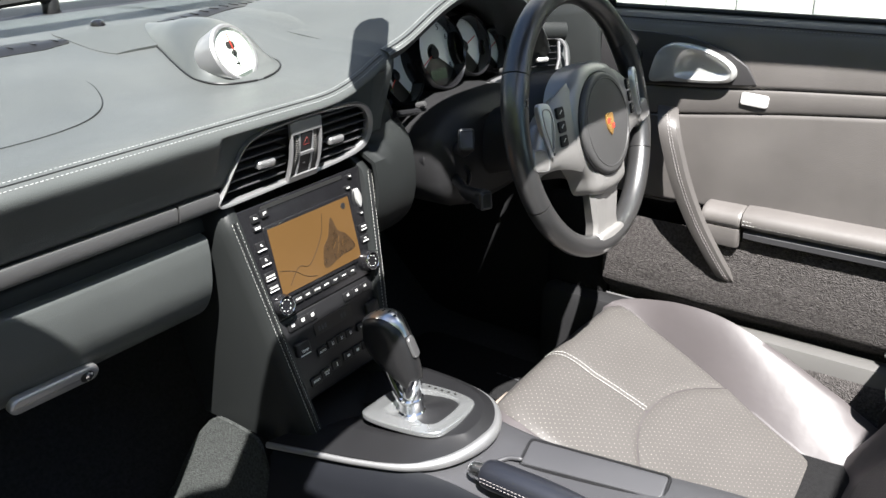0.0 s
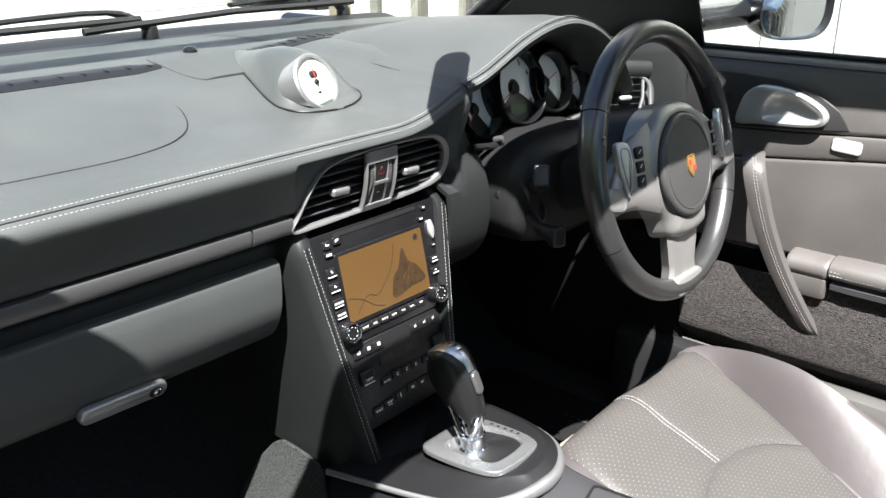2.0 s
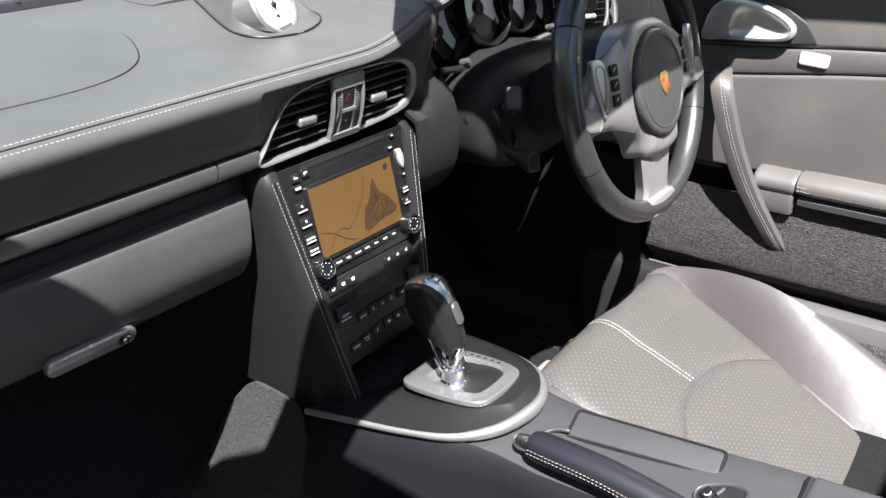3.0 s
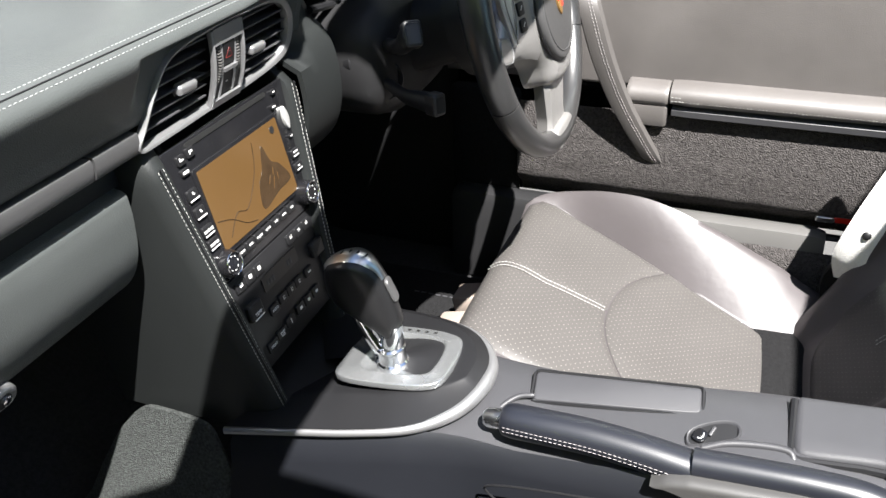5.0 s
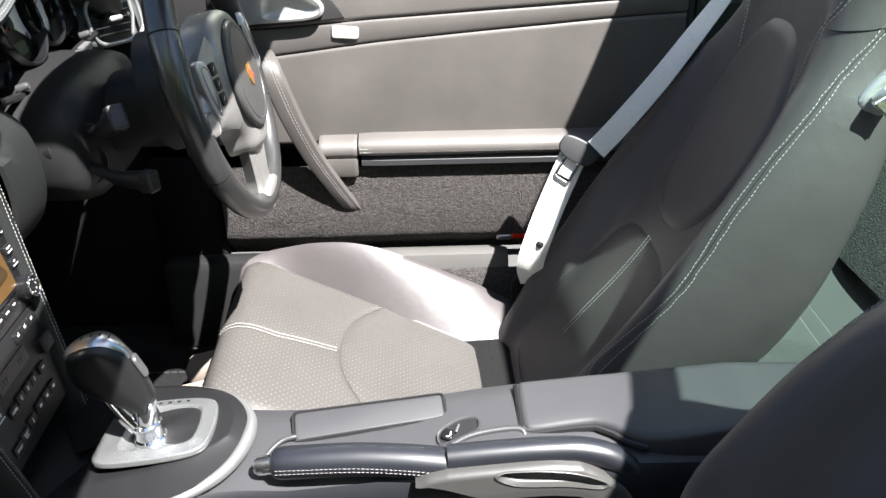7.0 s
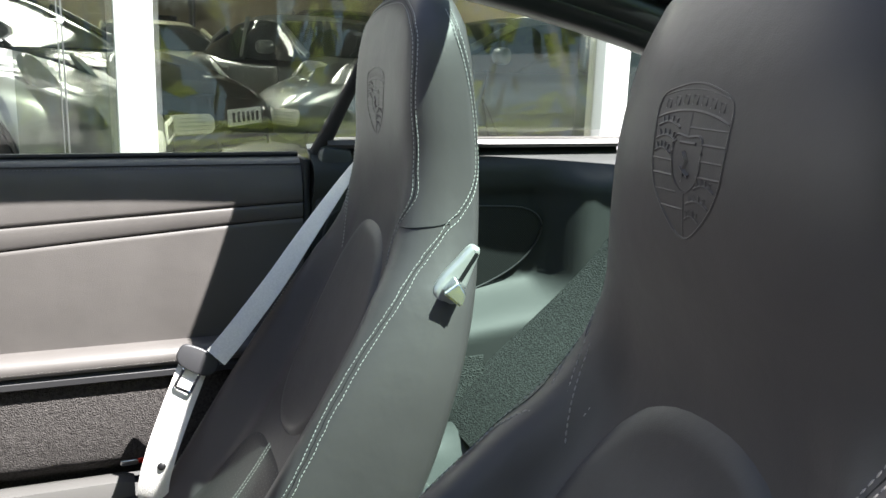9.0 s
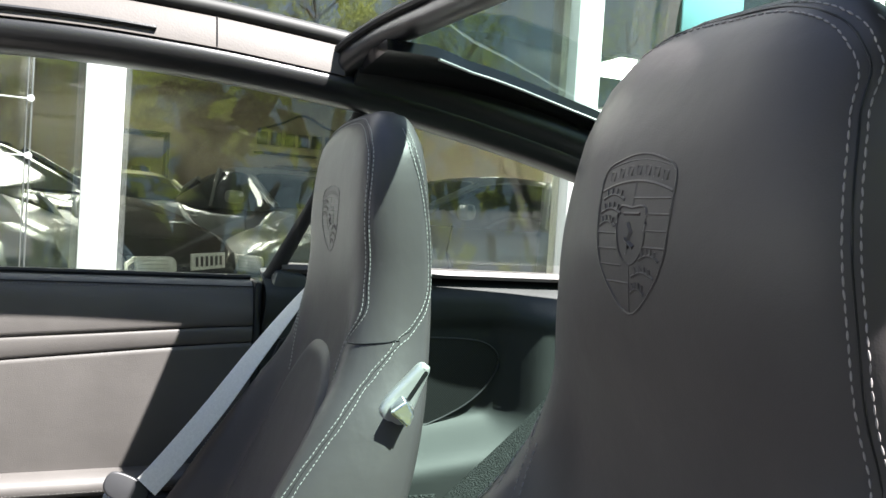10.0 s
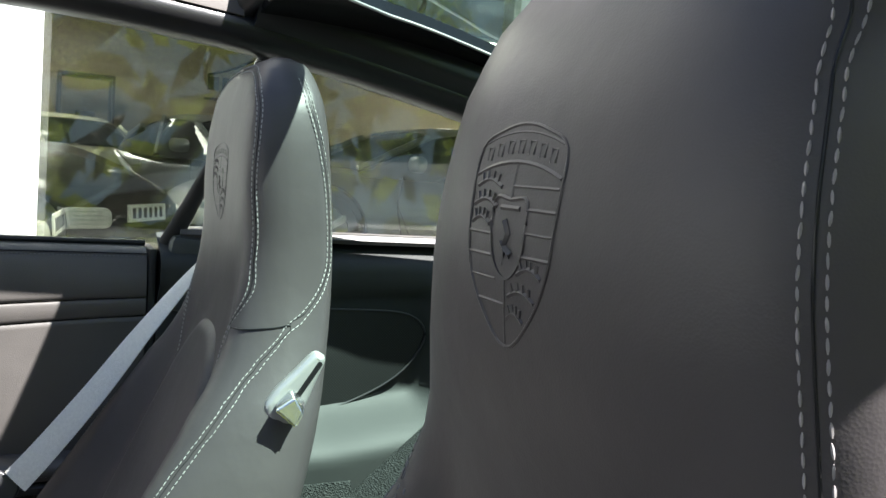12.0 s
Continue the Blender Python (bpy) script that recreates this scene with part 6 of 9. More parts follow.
    for s in (-1, 1):
        zs2 = [1.18 - 0.74 * k / 90 for k in range(91)]
        ys2 = [sum(lerp_table(SIDE_SEAM, -(z + 0.006 * j))[0] for j in range(-4, 5)) / 9 for z in zs2]
        part("bolster_piping", tube([flank(s, y, z) for y, z in zip(ys2, zs2)], 0.0003, 6), plastic_black, back)
        for off in (0.0036, -0.0036):
            stitch_row([flank(s, y + off, z - (0.002 if off < 0 and z < 0.95 else 0)) for y, z in zip(ys2, zs2)], back, stitch_mat, pitch=0.0060, length=0.0045, r=0.00058)
        yc = back_front(0.1185, 0.905)
        cross = [flank(s, -0.900 + (yc + 0.900) * k / 14, 0.913 - 0.008 * k / 14) for k in range(15)]
        if side > 0:
            part("cross_seam", tube(cross, 0.0009, 6), plastic_black, back)
        # wing stitch where the headrest runs out into the bolster
        wing = [mk_b(s * (0.118 - (0.012 if side > 0 else 0.010) * k / 18), 0.903 - 0.075 * k / 18, 0.0008) for k in range(19)]
        stitch_row(wing, back, stitch_mat, shifts=((0.004, 0, 0), (-0.004, 0, 0)), r=0.0007)
    def em(x, z, lift):
        return mk_b(-x * 0.90 + crest_dx, 1.058 + (z - 1.061) * 0.86, lift)

    # embossed shield, as plain raised lines, bars and curls
    shield = curve([(-0.036, 1.103, 0), (-0.018, 1.112, 0), (0, 1.115, 0), (0.018, 1.112, 0), (0.036, 1.103, 0), (0.037, 1.075, 0), (0.033, 1.045, 0), (0.019, 1.022, 0), (0, 1.007, 0), (-0.019, 1.022, 0), (-0.033, 1.045, 0), (-0.037, 1.075, 0)], 4, True)
    bm = tube([em(p.x, p.y, -0.0003) for p in shield], 0.0009, 6, True)

    def rib(pts, r):
        tube([em(a, b, -0.0005) for a, b in pts], r, 5, bm=bm)

    def sag(x):
        return -0.007 * (x / 0.036) ** 2
    rib([(x, 1.111 + sag(x)) for x in [-0.033 + 0.066 * k / 10 for k in range(11)]], 0.0008)
    rib([(x, 1.0965 + sag(x)) for x in [-0.036 + 0.072 * k / 10 for k in range(11)]], 0.0011)
    for k in range(7):
        x = -0.027 + 0.054 * k / 6
        rib([(x - 0.0022, 1.1005 + sag(x)), (x - 0.0022, 1.1070 + sag(x)), (x + 0.0018, 1.1070 + sag(x)), (x + 0.0018, 1.1005 + sag(x))], 0.0008)
    for z, x0, x1 in ((1.0850, 0, 0.036), (1.0745, 0.013, 0.036), (1.0635, 0.013, 0.035), (1.0525, 0.011, 0.034), (1.0610, -0.036, -0.014), (1.0505, -0.034, -0.013), (1.0395, -0.030, -0.008), (1.0280, -0.023, 0)):
        rib([(x0 + (x1 - x0) * k / 5, z) for k in range(6)], 0.0009)
    rib([(0, 1.0965), (0, 1.087), (0, 1.079)], 0.0008)
    rib([(0, 1.041), (0, 1.025), (0, 1.009)], 0.0009)
    inner = curve([(-0.0135, 1.078, 0), (0, 1.0785, 0), (0.0135, 1.078, 0), (0.0135, 1.056, 0), (0.008, 1.045, 0), (0, 1.0405, 0), (-0.008, 1.045, 0), (-0.0135, 1.056, 0)], 4, True)
    tube([em(p.x, p.y, -0.0004) for p in inner], 0.0010, 5, True, bm=bm)
    rib([(-0.008, 1.0745), (0, 1.0745), (0.008, 1.0745)], 0.0012)
    rib([(-0.003, 1.068), (0.001, 1.062), (-0.002, 1.056), (0.004, 1.052)], 0.0018)
    rib([(-0.005, 1.058), (-0.001, 1.053), (-0.003, 1.047)], 0.0012)
    for x0, x1, z in ((-0.033, -0.010, 1.0840), (-0.034, -0.012, 1.0745), (-0.034, -0.017, 1.0655), (0.010, 0.029, 1.0440), (0.003, 0.024, 1.0325), (0.002, 0.015, 1.0215)):
        rib([(x0 + (x1 - x0) * k / 6, z + 0.0035 * math.sin(math.pi * k / 6)) for k in range(7)], 0.0012)
        for k in range(1, 5):
            x = x0 + (x1 - x0) * k / 5
            zz = z + 0.0035 * math.sin(math.pi * k / 5)
            rib([(x, zz), (x - 0.0006 + 0.0009 * (k - 2.5), zz + 0.0042)], 0.0012)
    part("embossed_shield", bm, leather_seat, back, "embossed shield in the headrest leather")
    # backrest release on the tunnel side
    if side > 0:
        sx = -side
        w = lerp_table(BACK, 0.848)[2]
        n = Vector((sx * 0.97, 0.10, 0.12))
        m = frame_at(P(sx * (w - 0.001), -0.897, 0.850), n) @ Matrix.Rotation(radians(sx * 34), 4, "Z")
        tear = [(p.x, p.y) for p in curve([(0, 0.046, 0), (0.008, 0.042, 0), (0.013, 0.018, 0), (0.019, -0.014, 0), (0.017, -0.034, 0), (0, -0.043, 0), (-0.017, -0.034, 0), (-0.019, -0.014, 0), (-0.013, 0.018, 0), (-0.008, 0.042, 0)], 4, True)]
        rel = part("release_bezel", slab(tear, 0.012, m, 0.008, steps=5), silver_paint, back, "silver backrest release")
        part("release_slot", slab(rounded(0.0055, 0.044, 0.0026, 4), 0.0012, m @ Matrix.Translation((-0.004 * sx, 0.016, 0.0114))), plastic_black, rel)
        wedge = [(-0.013, 0.006, 0.0), (0.011, 0.010, 0.0), (0.014, -0.014, 0.0), (-0.012, -0.016, 0.0), (-0.010, -0.004, 0.024), (0.006, 0.004, 0.022), (0.018, -0.019, 0.027), (-0.013, -0.022, 0.028)]
        lm = m @ Matrix.Translation((-0.004 * sx, -0.010, 0.009))
        bm = bmesh.new()
        vs = [bm.verts.new(lm @ Vector((a * sx, b, c))) for a, b, c in wedge]
        for q in ((3, 2, 1, 0), (4, 5, 6, 7), (0, 1, 5, 4), (1, 2, 6, 5), (2, 3, 7, 6), (3, 0, 4, 7)):
            bm.faces.new([vs[k] for k in q])
        bmesh.ops.bevel(bm, geom=bm.edges[:], offset=0.0028, segments=3, affect="EDGES")
        part("release_lever", bm, aluminium, rel, "bright metal release lever")
    # plinth and hinge cover
    part("plinth", rbox((0.40, 0.46, 0.10), Matrix.Translation((cx, -0.30 + dy, 0.245)), 0.02), carpet_black, S)
    for s in (-1, 1):
        part("hinge_cover", slab([(p.x, p.y) for p in curve([(-0.06, -0.05, 0), (0.05, -0.05, 0), (0.07, 0.01, 0), (0.02, 0.07, 0), (-0.05, 0.05, 0)], 4, True)], 0.02, frame_at((cx + s * 0.205, -0.58 + dy, 0.36), (s, 0, 0)), 0.006), plastic_black, S)
    return S


build_seat(0.372, 1, "driver_seat", "dark brown-grey leather sports seat with pale stitching, beside the tunnel console", crest_dx=0.014)
BACK, LOW_SIDE = BACK_WIDE, 0
build_seat(-0.378, -1, "passenger_seat", "dark brown-grey leather sports seat with embossed headrest, by the open side", 0.042, 0.004, 0.016, 0.84)
BACK = BACK_BASE

# ---- driver's door ----
DOOR = thing("driver_door", "closed car door with grey leather card, carpet pocket and silver handle", "car door", (0.72, -0.4, 0.4))
Y0, Y1 = 0.16, -0.812
LINE1 = [(0.16, 0.812), (-0.05, 0.818), (-0.28, 0.834), (-0.55, 0.850), (-0.812, 0.864)]
LINE2 = [(0.16, 0.752), (-0.05, 0.768), (-0.28, 0.795), (-0.55, 0.818), (-0.812, 0.836)]


def on_line(line, y):
    return lerp_table([(-a, b) for a, b in line], -y)[0]


def door_panel(name, lo, hi, bulge, parent, mat, edge=0.0026, x0=0.690, steps=10, lean=0.0, label="", y0=Y0, y1=Y1):
    """A padded strip of the door card between two heights."""
    rows = []
    for i in range(37):
        y = y0 + (y1 - y0) * i / 36
        a, b = lo(y), hi(y)
        row = []
        for j in range(steps + 1):
            t = 0.5 - 0.5 * math.cos(math.pi * j / steps)
            z = a + (b - a) * t
            e = min(1.0, t * (b - a) / edge, (1 - t) * (b - a) / edge)
            e = math.sqrt(max(0.0, 1 - (1 - e) ** 2))
            row.append(Vector((x0 + 0.0030 * (1 - e) - bulge * math.sin(math.pi * t) + lean * t, y, z)))
        rows.append(row)
    return part(name, thick(sheet(rows), 0.004), mat, parent, label, sharp=60)


def shift(line, d):
    return lambda y: on_line(line, y) + d


door_panel("lower_panel", lambda y: 0.612, shift(LINE2, -0.0005), 0.004, DOOR, leather_door, steps=16, label="smooth grey leather panel")
band = door_panel("middle_band", shift(LINE2, 0.0005), shift(LINE1, -0.0005), 0.002, DOOR, leather_door, label="grey leather band")
# upper roll to the window
rows = []
for i in range(37):
    y = Y0 + (Y1 - Y0) * i / 36
    a = on_line(LINE1, y) + 0.0005
    prof = [(0.6925, a), (0.6900, a + 0.002), (0.6895, a + 0.008), (0.6920, a + 0.030), (0.6955, 0.900), (0.6995, 0.917), (0.7060, 0.930), (0.716, 0.938), (0.730, 0.941), (0.745, 0.940)]
    rows.append([Vector((px, y, pz)) for px, pz in prof])
top = part("upper_roll", thick(sheet(rows), 0.004), leather_door, DOOR, "padded leather roll under the window", sharp=60)
line = [Vector((0.7030, Y0 + (Y1 - Y0) * k / 60, 0.9265)) for k in range(61)]
stitch_row(line, top, thread_dark, pitch=0.006)
part("roll_seam", tube([p + Vector((0.0022, 0, 0.0042)) for p in line], 0.0010, 6), plastic_black, top)
part("window_seal", tube([Vector((0.735, Y0 + (Y1 - Y0) * k / 10, 0.945)) for k in range(11)], 0.006, 8, flat=0.8), rubber, DOOR, "black rubber window seal")
# dark block in place of the shade over the carpet pocket's front
part("pocket_end_shade", rbox((0.03, 0.13, 0.22), Matrix.Translation((0.690, 0.088, 0.480)), 0.012), carpet_black, DOOR)
part("door_shell", rbox((0.09, 0.98, 0.56), Matrix.Translation((0.765, -0.33, 0.655)), 0.01), body_black, DOOR)
part("door_end", rbox((0.085, 0.012, 0.53), Matrix.Translation((0.735, -0.820, 0.675)), 0.004), rubber, DOOR)
# armrest
def bar_y(y0, y1, prof, n=22, end=0.006):
    rows = []
    for i in range(n + 1):
        t = i / n
        y = y0 + (y1 - y0) * t
        d = min(t, 1 - t) * abs(y1 - y0)
        s = math.sqrt(max(0.0, 1 - (1 - min(1.0, d / end)) ** 2)) if d < end else 1.0
        cx = sum(p[0] for p in prof) / len(prof)
        cz = sum(p[1] for p in prof) / len(prof)
        k = 0.90 + 0.10 * s
        rows.append([Vector((cx + (px - cx) * k, y, cz + (pz - cz) * k)) for px, pz in prof])
    return sheet(rows, closed_v=True, caps=True)


arm_prof = [(0.692, 0.632), (0.672, 0.631), (0.656, 0.626), (0.649, 0.617), (0.648, 0.606), (0.652, 0.600), (0.692, 0.600)]
arm = part("armrest", bar_y(-0.236, Y1, arm_prof), leather_door, DOOR, "padded leather armrest")
part("armrest_front", bar_y(-0.165, -0.233, [(px + 0.002, pz - 0.003) for px, pz in arm_prof]), leather_door, DOOR)
stitch_row([Vector((0.6495, -0.24 - 0.56 * k / 40, 0.6135)) for k in range(41)], arm, thread, shifts=((0, 0, 0), (-0.001, 0, -0.006)))
part("pocket_lip", bar_y(-0.240, Y1, [(0.692, 0.597), (0.660, 0.596), (0.654, 0.590), (0.655, 0.580), (0.662, 0.577), (0.692, 0.578)]), plastic_soft, DOOR, "dark pocket lip")
part("lip_front", bar_y(-0.165, -0.233, [(0.692, 0.595), (0.652, 0.595), (0.650, 0.575), (0.655, 0.560), (0.692, 0.566)]), leather_door, DOOR)
# carpeted pocket front with a hand-worn pile edge, tucking under below
def ease_in(v):
    v = max(0.0, min(1.0, v))
    return v * v * (3 - 2 * v)



rows = []
for i in range(61):
    y = 0.02 + (Y1 - 0.02) * i / 60
    row = []
    for j in range(29):
        t = j / 28
        z = 0.388 + 0.185 * t
        x = 0.678 - 0.012 * math.sin(math.pi * t) + 0.012 * (1 - min(1, t * 5)) ** 2
        x += 0.0016 * noise.noise(Vector((y * 60, z * 60, 1.0))) + 0.026 * ease_in((0.440 + 0.006 * noise.noise(Vector((y * 14, 0, 3))) - z) / 0.035)
        row.append(Vector((x, y, z)))
    rows.append(row)
carpet = part("carpet_pocket", thick(sheet(rows), 0.006), carpet_grey, DOOR, "grey carpet on the door pocket")
part("lower_edge", tube([Vector((0.682, 0.10 + (Y1 - 0.10) * k / 20, 0.384)) for k in range(21)], 0.008, 8, flat=0.7), plastic_black, DOOR)
lamp = part("door_reflector", slab(rounded(0.048, 0.013, 0.006), 0.006, frame_at((0.672, -0.540, 0.4265), (-1, 0, -0.25)), 0.002), material("red_lens", (0.42, 0.02, 0.012), 0.2, vary=(40, 0.2)), DOOR, "red reflector in the carpet")
part("reflector_clear", slab(rounded(0.030, 0.011, 0.005), 0.0065, frame_at((0.672, -0.503, 0.4245), (-1, 0, -0.25)), 0.002), aluminium, DOOR)
# pull strap
rows = []
sp = curve([(0.672, -0.080, 0.786), (0.648, -0.090, 0.774), (0.634, -0.103, 0.742), (0.633, -0.127, 0.672), (0.640, -0.156, 0.604), (0.650, -0.188, 0.545), (0.662, -0.214, 0.500), (0.674, -0.222, 0.486)], 6)
for i, p in enumerate(sp):
    t = i / (len(sp) - 1)
    w = 0.0185 + 0.003 * math.sin(math.pi * t)
    rows.append([p + Vector((0.004, w, 0.002)), p + Vector((-0.005, w * 0.8, 0.002)), p + Vector((-0.008, 0, 0)), p + Vector((-0.005, -w * 0.8, -0.002)), p + Vector((0.004, -w, -0.002)), p + Vector((0.012, -w * 0.7, 0)), p + Vector((0.012, w * 0.7, 0))])
strap = part("pull_strap", sheet(rows, closed_v=True, caps=True), leather_strap_shaded, DOOR, "stitched leather pull handle")
stitch_row([p + Vector((-0.0075, -0.0075, 0)) for p in sp[4:-2]], strap, thread_soft, shifts=((0, 0, 0), (-0.0005, 0.0045, 0)))
# inner handle: satin silver surround with a recessed bowl
def even(points, n):
    """n points at even distances along a closed line."""
    ps = list(points) + [points[0]]
    acc = [0.0]
    for p, q in zip(ps, ps[1:]):
        acc.append(acc[-1] + (q - p).length)
    out, k = [], 0
    for i in range(n):
        d = acc[-1] * i / n
        while acc[k + 1] < d:
            k += 1
        out.append(ps[k].lerp(ps[k + 1], (d - acc[k]) / max(1e-9, acc[k + 1] - acc[k])))
    return out


edge_line = even(curve([(-0.040, 0.829, 0), (-0.042, 0.857, 0), (-0.052, 0.881, 0), (-0.072, 0.895, 0), (-0.097, 0.897, 0), (-0.122, 0.894, 0), (-0.145, 0.888, 0), (-0.165, 0.879, 0), (-0.182, 0.868, 0), (-0.189, 0.856, 0), (-0.184, 0.842, 0), (-0.160, 0.836, 0), (-0.116, 0.833, 0), (-0.075, 0.831, 0)], 5, True), 72)
bowl_line = even(curve([(-0.086, 0.846, 0), (-0.087, 0.868, 0), (-0.098, 0.885, 0), (-0.115, 0.890, 0), (-0.138, 0.886, 0), (-0.160, 0.877, 0), (-0.177, 0.866, 0), (-0.182, 0.855, 0), (-0.172, 0.845, 0), (-0.143, 0.841, 0), (-0.112, 0.840, 0), (-0.093, 0.841, 0)], 5, True), 72)
mid_e = sum(edge_line, Vector()) / 72
mid_b = sum(bowl_line, Vector()) / 72


def face(p, c, k, out):
    q = c + (p - c) * k
    return Vector((0.690 - out, q.x, q.y))


fasc = [(0.06, 0.912), (0.019, 0.912), (-0.035, 0.911), (-0.098, 0.907), (-0.139, 0.898), (-0.173, 0.886), (-0.204, 0.867), (-0.222, 0.838), (-0.150, 0.829), (-0.05, 0.822), (0.06, 0.818)]
part("handle_fascia", slab([(-y, z) for y, z in fasc], 0.005, Matrix(((0, 0, -1, 0.6905), (-1, 0, 0, 0), (0, 1, 0, 0), (0, 0, 0, 1))), 0.002), leather_fascia, DOOR, "dark leather fascia round the handle")
loops = [[face(p, mid_e, 1.0, 0.002) for p in edge_line], [face(p, mid_e, 1.0, 0.011) for p in edge_line], [face(p, mid_e, 0.975, 0.0150) for p in edge_line], [face(p, mid_e, 0.94, 0.0170) for p in edge_line], [face(p, mid_b, 1.04, 0.0185) for p in bowl_line], [face(p, mid_b, 1.0, 0.0175) for p in bowl_line]]
bezel = part("handle_bezel", sheet(loops, closed_v=True), silver_paint, DOOR, "satin silver door handle")
loops = [[face(p, mid_b, k, o) for p in bowl_line] for k, o in ((1.0, 0.0175), (0.95, 0.0155), (0.86, 0.0110), (0.70, 0.0075), (0.45, 0.0058), (0.2, 0.0052), (0.02, 0.0052))]
part("handle_bowl", sheet(loops, closed_v=True), silver_paint, bezel, "recessed satin bowl")
part("lock_switch", slab(rounded(0.026, 0.017, 0.004), 0.004, frame_at((0.686, -0.008, 0.868), (-0.98, 0, 0.1)), 0.0015), plastic_black, DOOR, "black lock switch")
part("switch_mark", rbox((0.008, 0.006, 0.0005), frame_at((0.6817, -0.008, 0.868), (-0.98, 0, 0.1)), 0.0001), mark_white, DOOR)
# small pale plate (door lamp) on the band
part("door_lamp", slab(rounded(0.046, 0.021, 0.005), 0.004, frame_at((0.689, -0.222, 0.8125), (-1, 0, 0.03)) @ Matrix.Rotation(radians(-4), 4, "Z"), 0.0015), lens_pale, DOOR, "small pale lamp lens")
# window pane
bm = slab([(0.055, 0.945), (-0.835, 0.945), (-0.94, 1.245), (-0.67, 1.265), (-0.40, 1.268), (-0.10, 1.245), (0.055, 1.205)], 0.004, Matrix(((0, 0, 1, 0.735), (1, 0, 0, 0), (0, 1, 0, 0), (0, 0, 0, 1))))
for v in bm.verts:
    v.co.x -= (v.co.z - 0.945) * 0.51
pane = part("window_pane", bm, glass_clear, DOOR, "clear side window", flat=True)

sail = slab([(0.055, 0.945), (0.055, 1.212), (0.16, 1.175), (0.30, 1.10), (0.42, 1.03), (0.55, 0.95)], 0.006, Matrix(((0, 0, 1, 0.728), (1, 0, 0, 0), (0, 1, 0, 0), (0, 0, 0, 1))))
for v in sail.verts:
    v.co.x -= (v.co.z - 0.945) * 0.51
part("mirror_triangle", sail, plastic_black, DOOR, "black triangle ahead of the side window", flat=True)
# outside mirror
MIR = thing("outside_mirror", "glossy black outside mirror on the driver's door", "wing mirror", (0.85, 0.0, 0.95))
MM = Matrix.Translation((0.912, -0.030, 1.008)) @ Matrix.Rotation(radians(-36), 4, "Z")


def loop_xz(k, y, wx=0.076, wz=0.066):
    return [MM @ Vector((wx * k * math.copysign(abs(math.cos(q)) ** 0.62, math.cos(q)), y, wz * k * math.copysign(abs(math.sin(q)) ** 0.70, math.sin(q)))) for q in [2 * math.pi * j / 36 for j in range(36)]]


part("housing", sheet([loop_xz(0.90, 0.004), loop_xz(0.93, -0.006), loop_xz(0.985, -0.008), loop_xz(1.0, 0.0), loop_xz(1.0, 0.02), loop_xz(0.94, 0.055), loop_xz(0.78, 0.085), loop_xz(0.45, 0.102), loop_xz(0.05, 0.106)], closed_v=True), body_black, MIR, "glossy black mirror housing")
mirror_mat = material("mirror_glass", (0.9, 0.9, 0.9), 0.01, 1.0)
part("mirror_glass", sheet([loop_xz(0.91, 0.003), loop_xz(0.5, 0.003), loop_xz(0.02, 0.003)], closed_v=True), mirror_mat, MIR, "mirror glass")
part("mirror_foot", tube([(0.735, 0.130, 0.985), (0.80, 0.105, 0.985), (0.90, 0.065, 0.990)], [0.050, 0.045, 0.045], 14, flat=0.6), body_black, MIR)

# ---- floor and sills ----
rows = []
for i in range(25):
    x = -0.755 + 1.51 * i / 24
    rows.append([Vector((x, y, 0.215 + 0.004 * noise.noise(Vector((x * 9, y * 9, 0))) + (0.40 * max(0, (y - 0.45) / 0.35) ** 1.3 if y > 0.45 else 0))) for y in [-1.1 + 1.9 * j / 24 for j in range(25)]])
floor = tagged(part("floor", thick(sheet(rows), 0.02), carpet_floor), "black carpeted car floor", "floor", kind="structure")
tagged(part("bulkhead", rbox((1.45, 0.03, 0.75), Matrix.Translation((0, 0.80, 0.55)), 0.01), carpet_floor), "black carpeted bulkhead behind the dashboard", "bulkhead", kind="structure")
SILL = thing("door_sill", "black plastic door sill beside the driver seat", "door sill", (0.64, -0.3, 0.3), kind="structure")
part("sill_front", bar_y(0.14, -0.12, [(0.690, 0.392), (0.676, 0.399), (0.660, 0.400), (0.645, 0.394), (0.638, 0.380), (0.634, 0.22), (0.70, 0.22)]), column_black, SILL)
part("sill_cover", bar_y(-0.12, -0.510, [(0.692, 0.396), (0.678, 0.402), (0.664, 0.403), (0.652, 0.397), (0.645, 0.380), (0.640, 0.352), (0.634, 0.22), (0.70, 0.22)]), plastic_grey, SILL)
part("sill_carpet", bar_y(-0.36, -0.90, [(0.644, 0.372), (0.634, 0.366), (0.624, 0.35), (0.616, 0.22), (0.66, 0.22)]), carpet_grey, SILL, "grey carpet end of the sill")
for s in (1, -1):
    kick = tagged(part("kick_panel", rbox((0.03, 0.9, 0.68), Matrix.Translation((s * 0.735, 0.56, 0.555)), 0.01), column_black), "black kick panel beside the footwell", "panel", kind="structure")
    tagged(part("front_wing", rbox((0.05, 1.2, 0.70), Matrix.Translation((s * 0.785, 0.72, 0.58)), 0.02), body_black), "glossy black front wing", "car body", kind="structure")
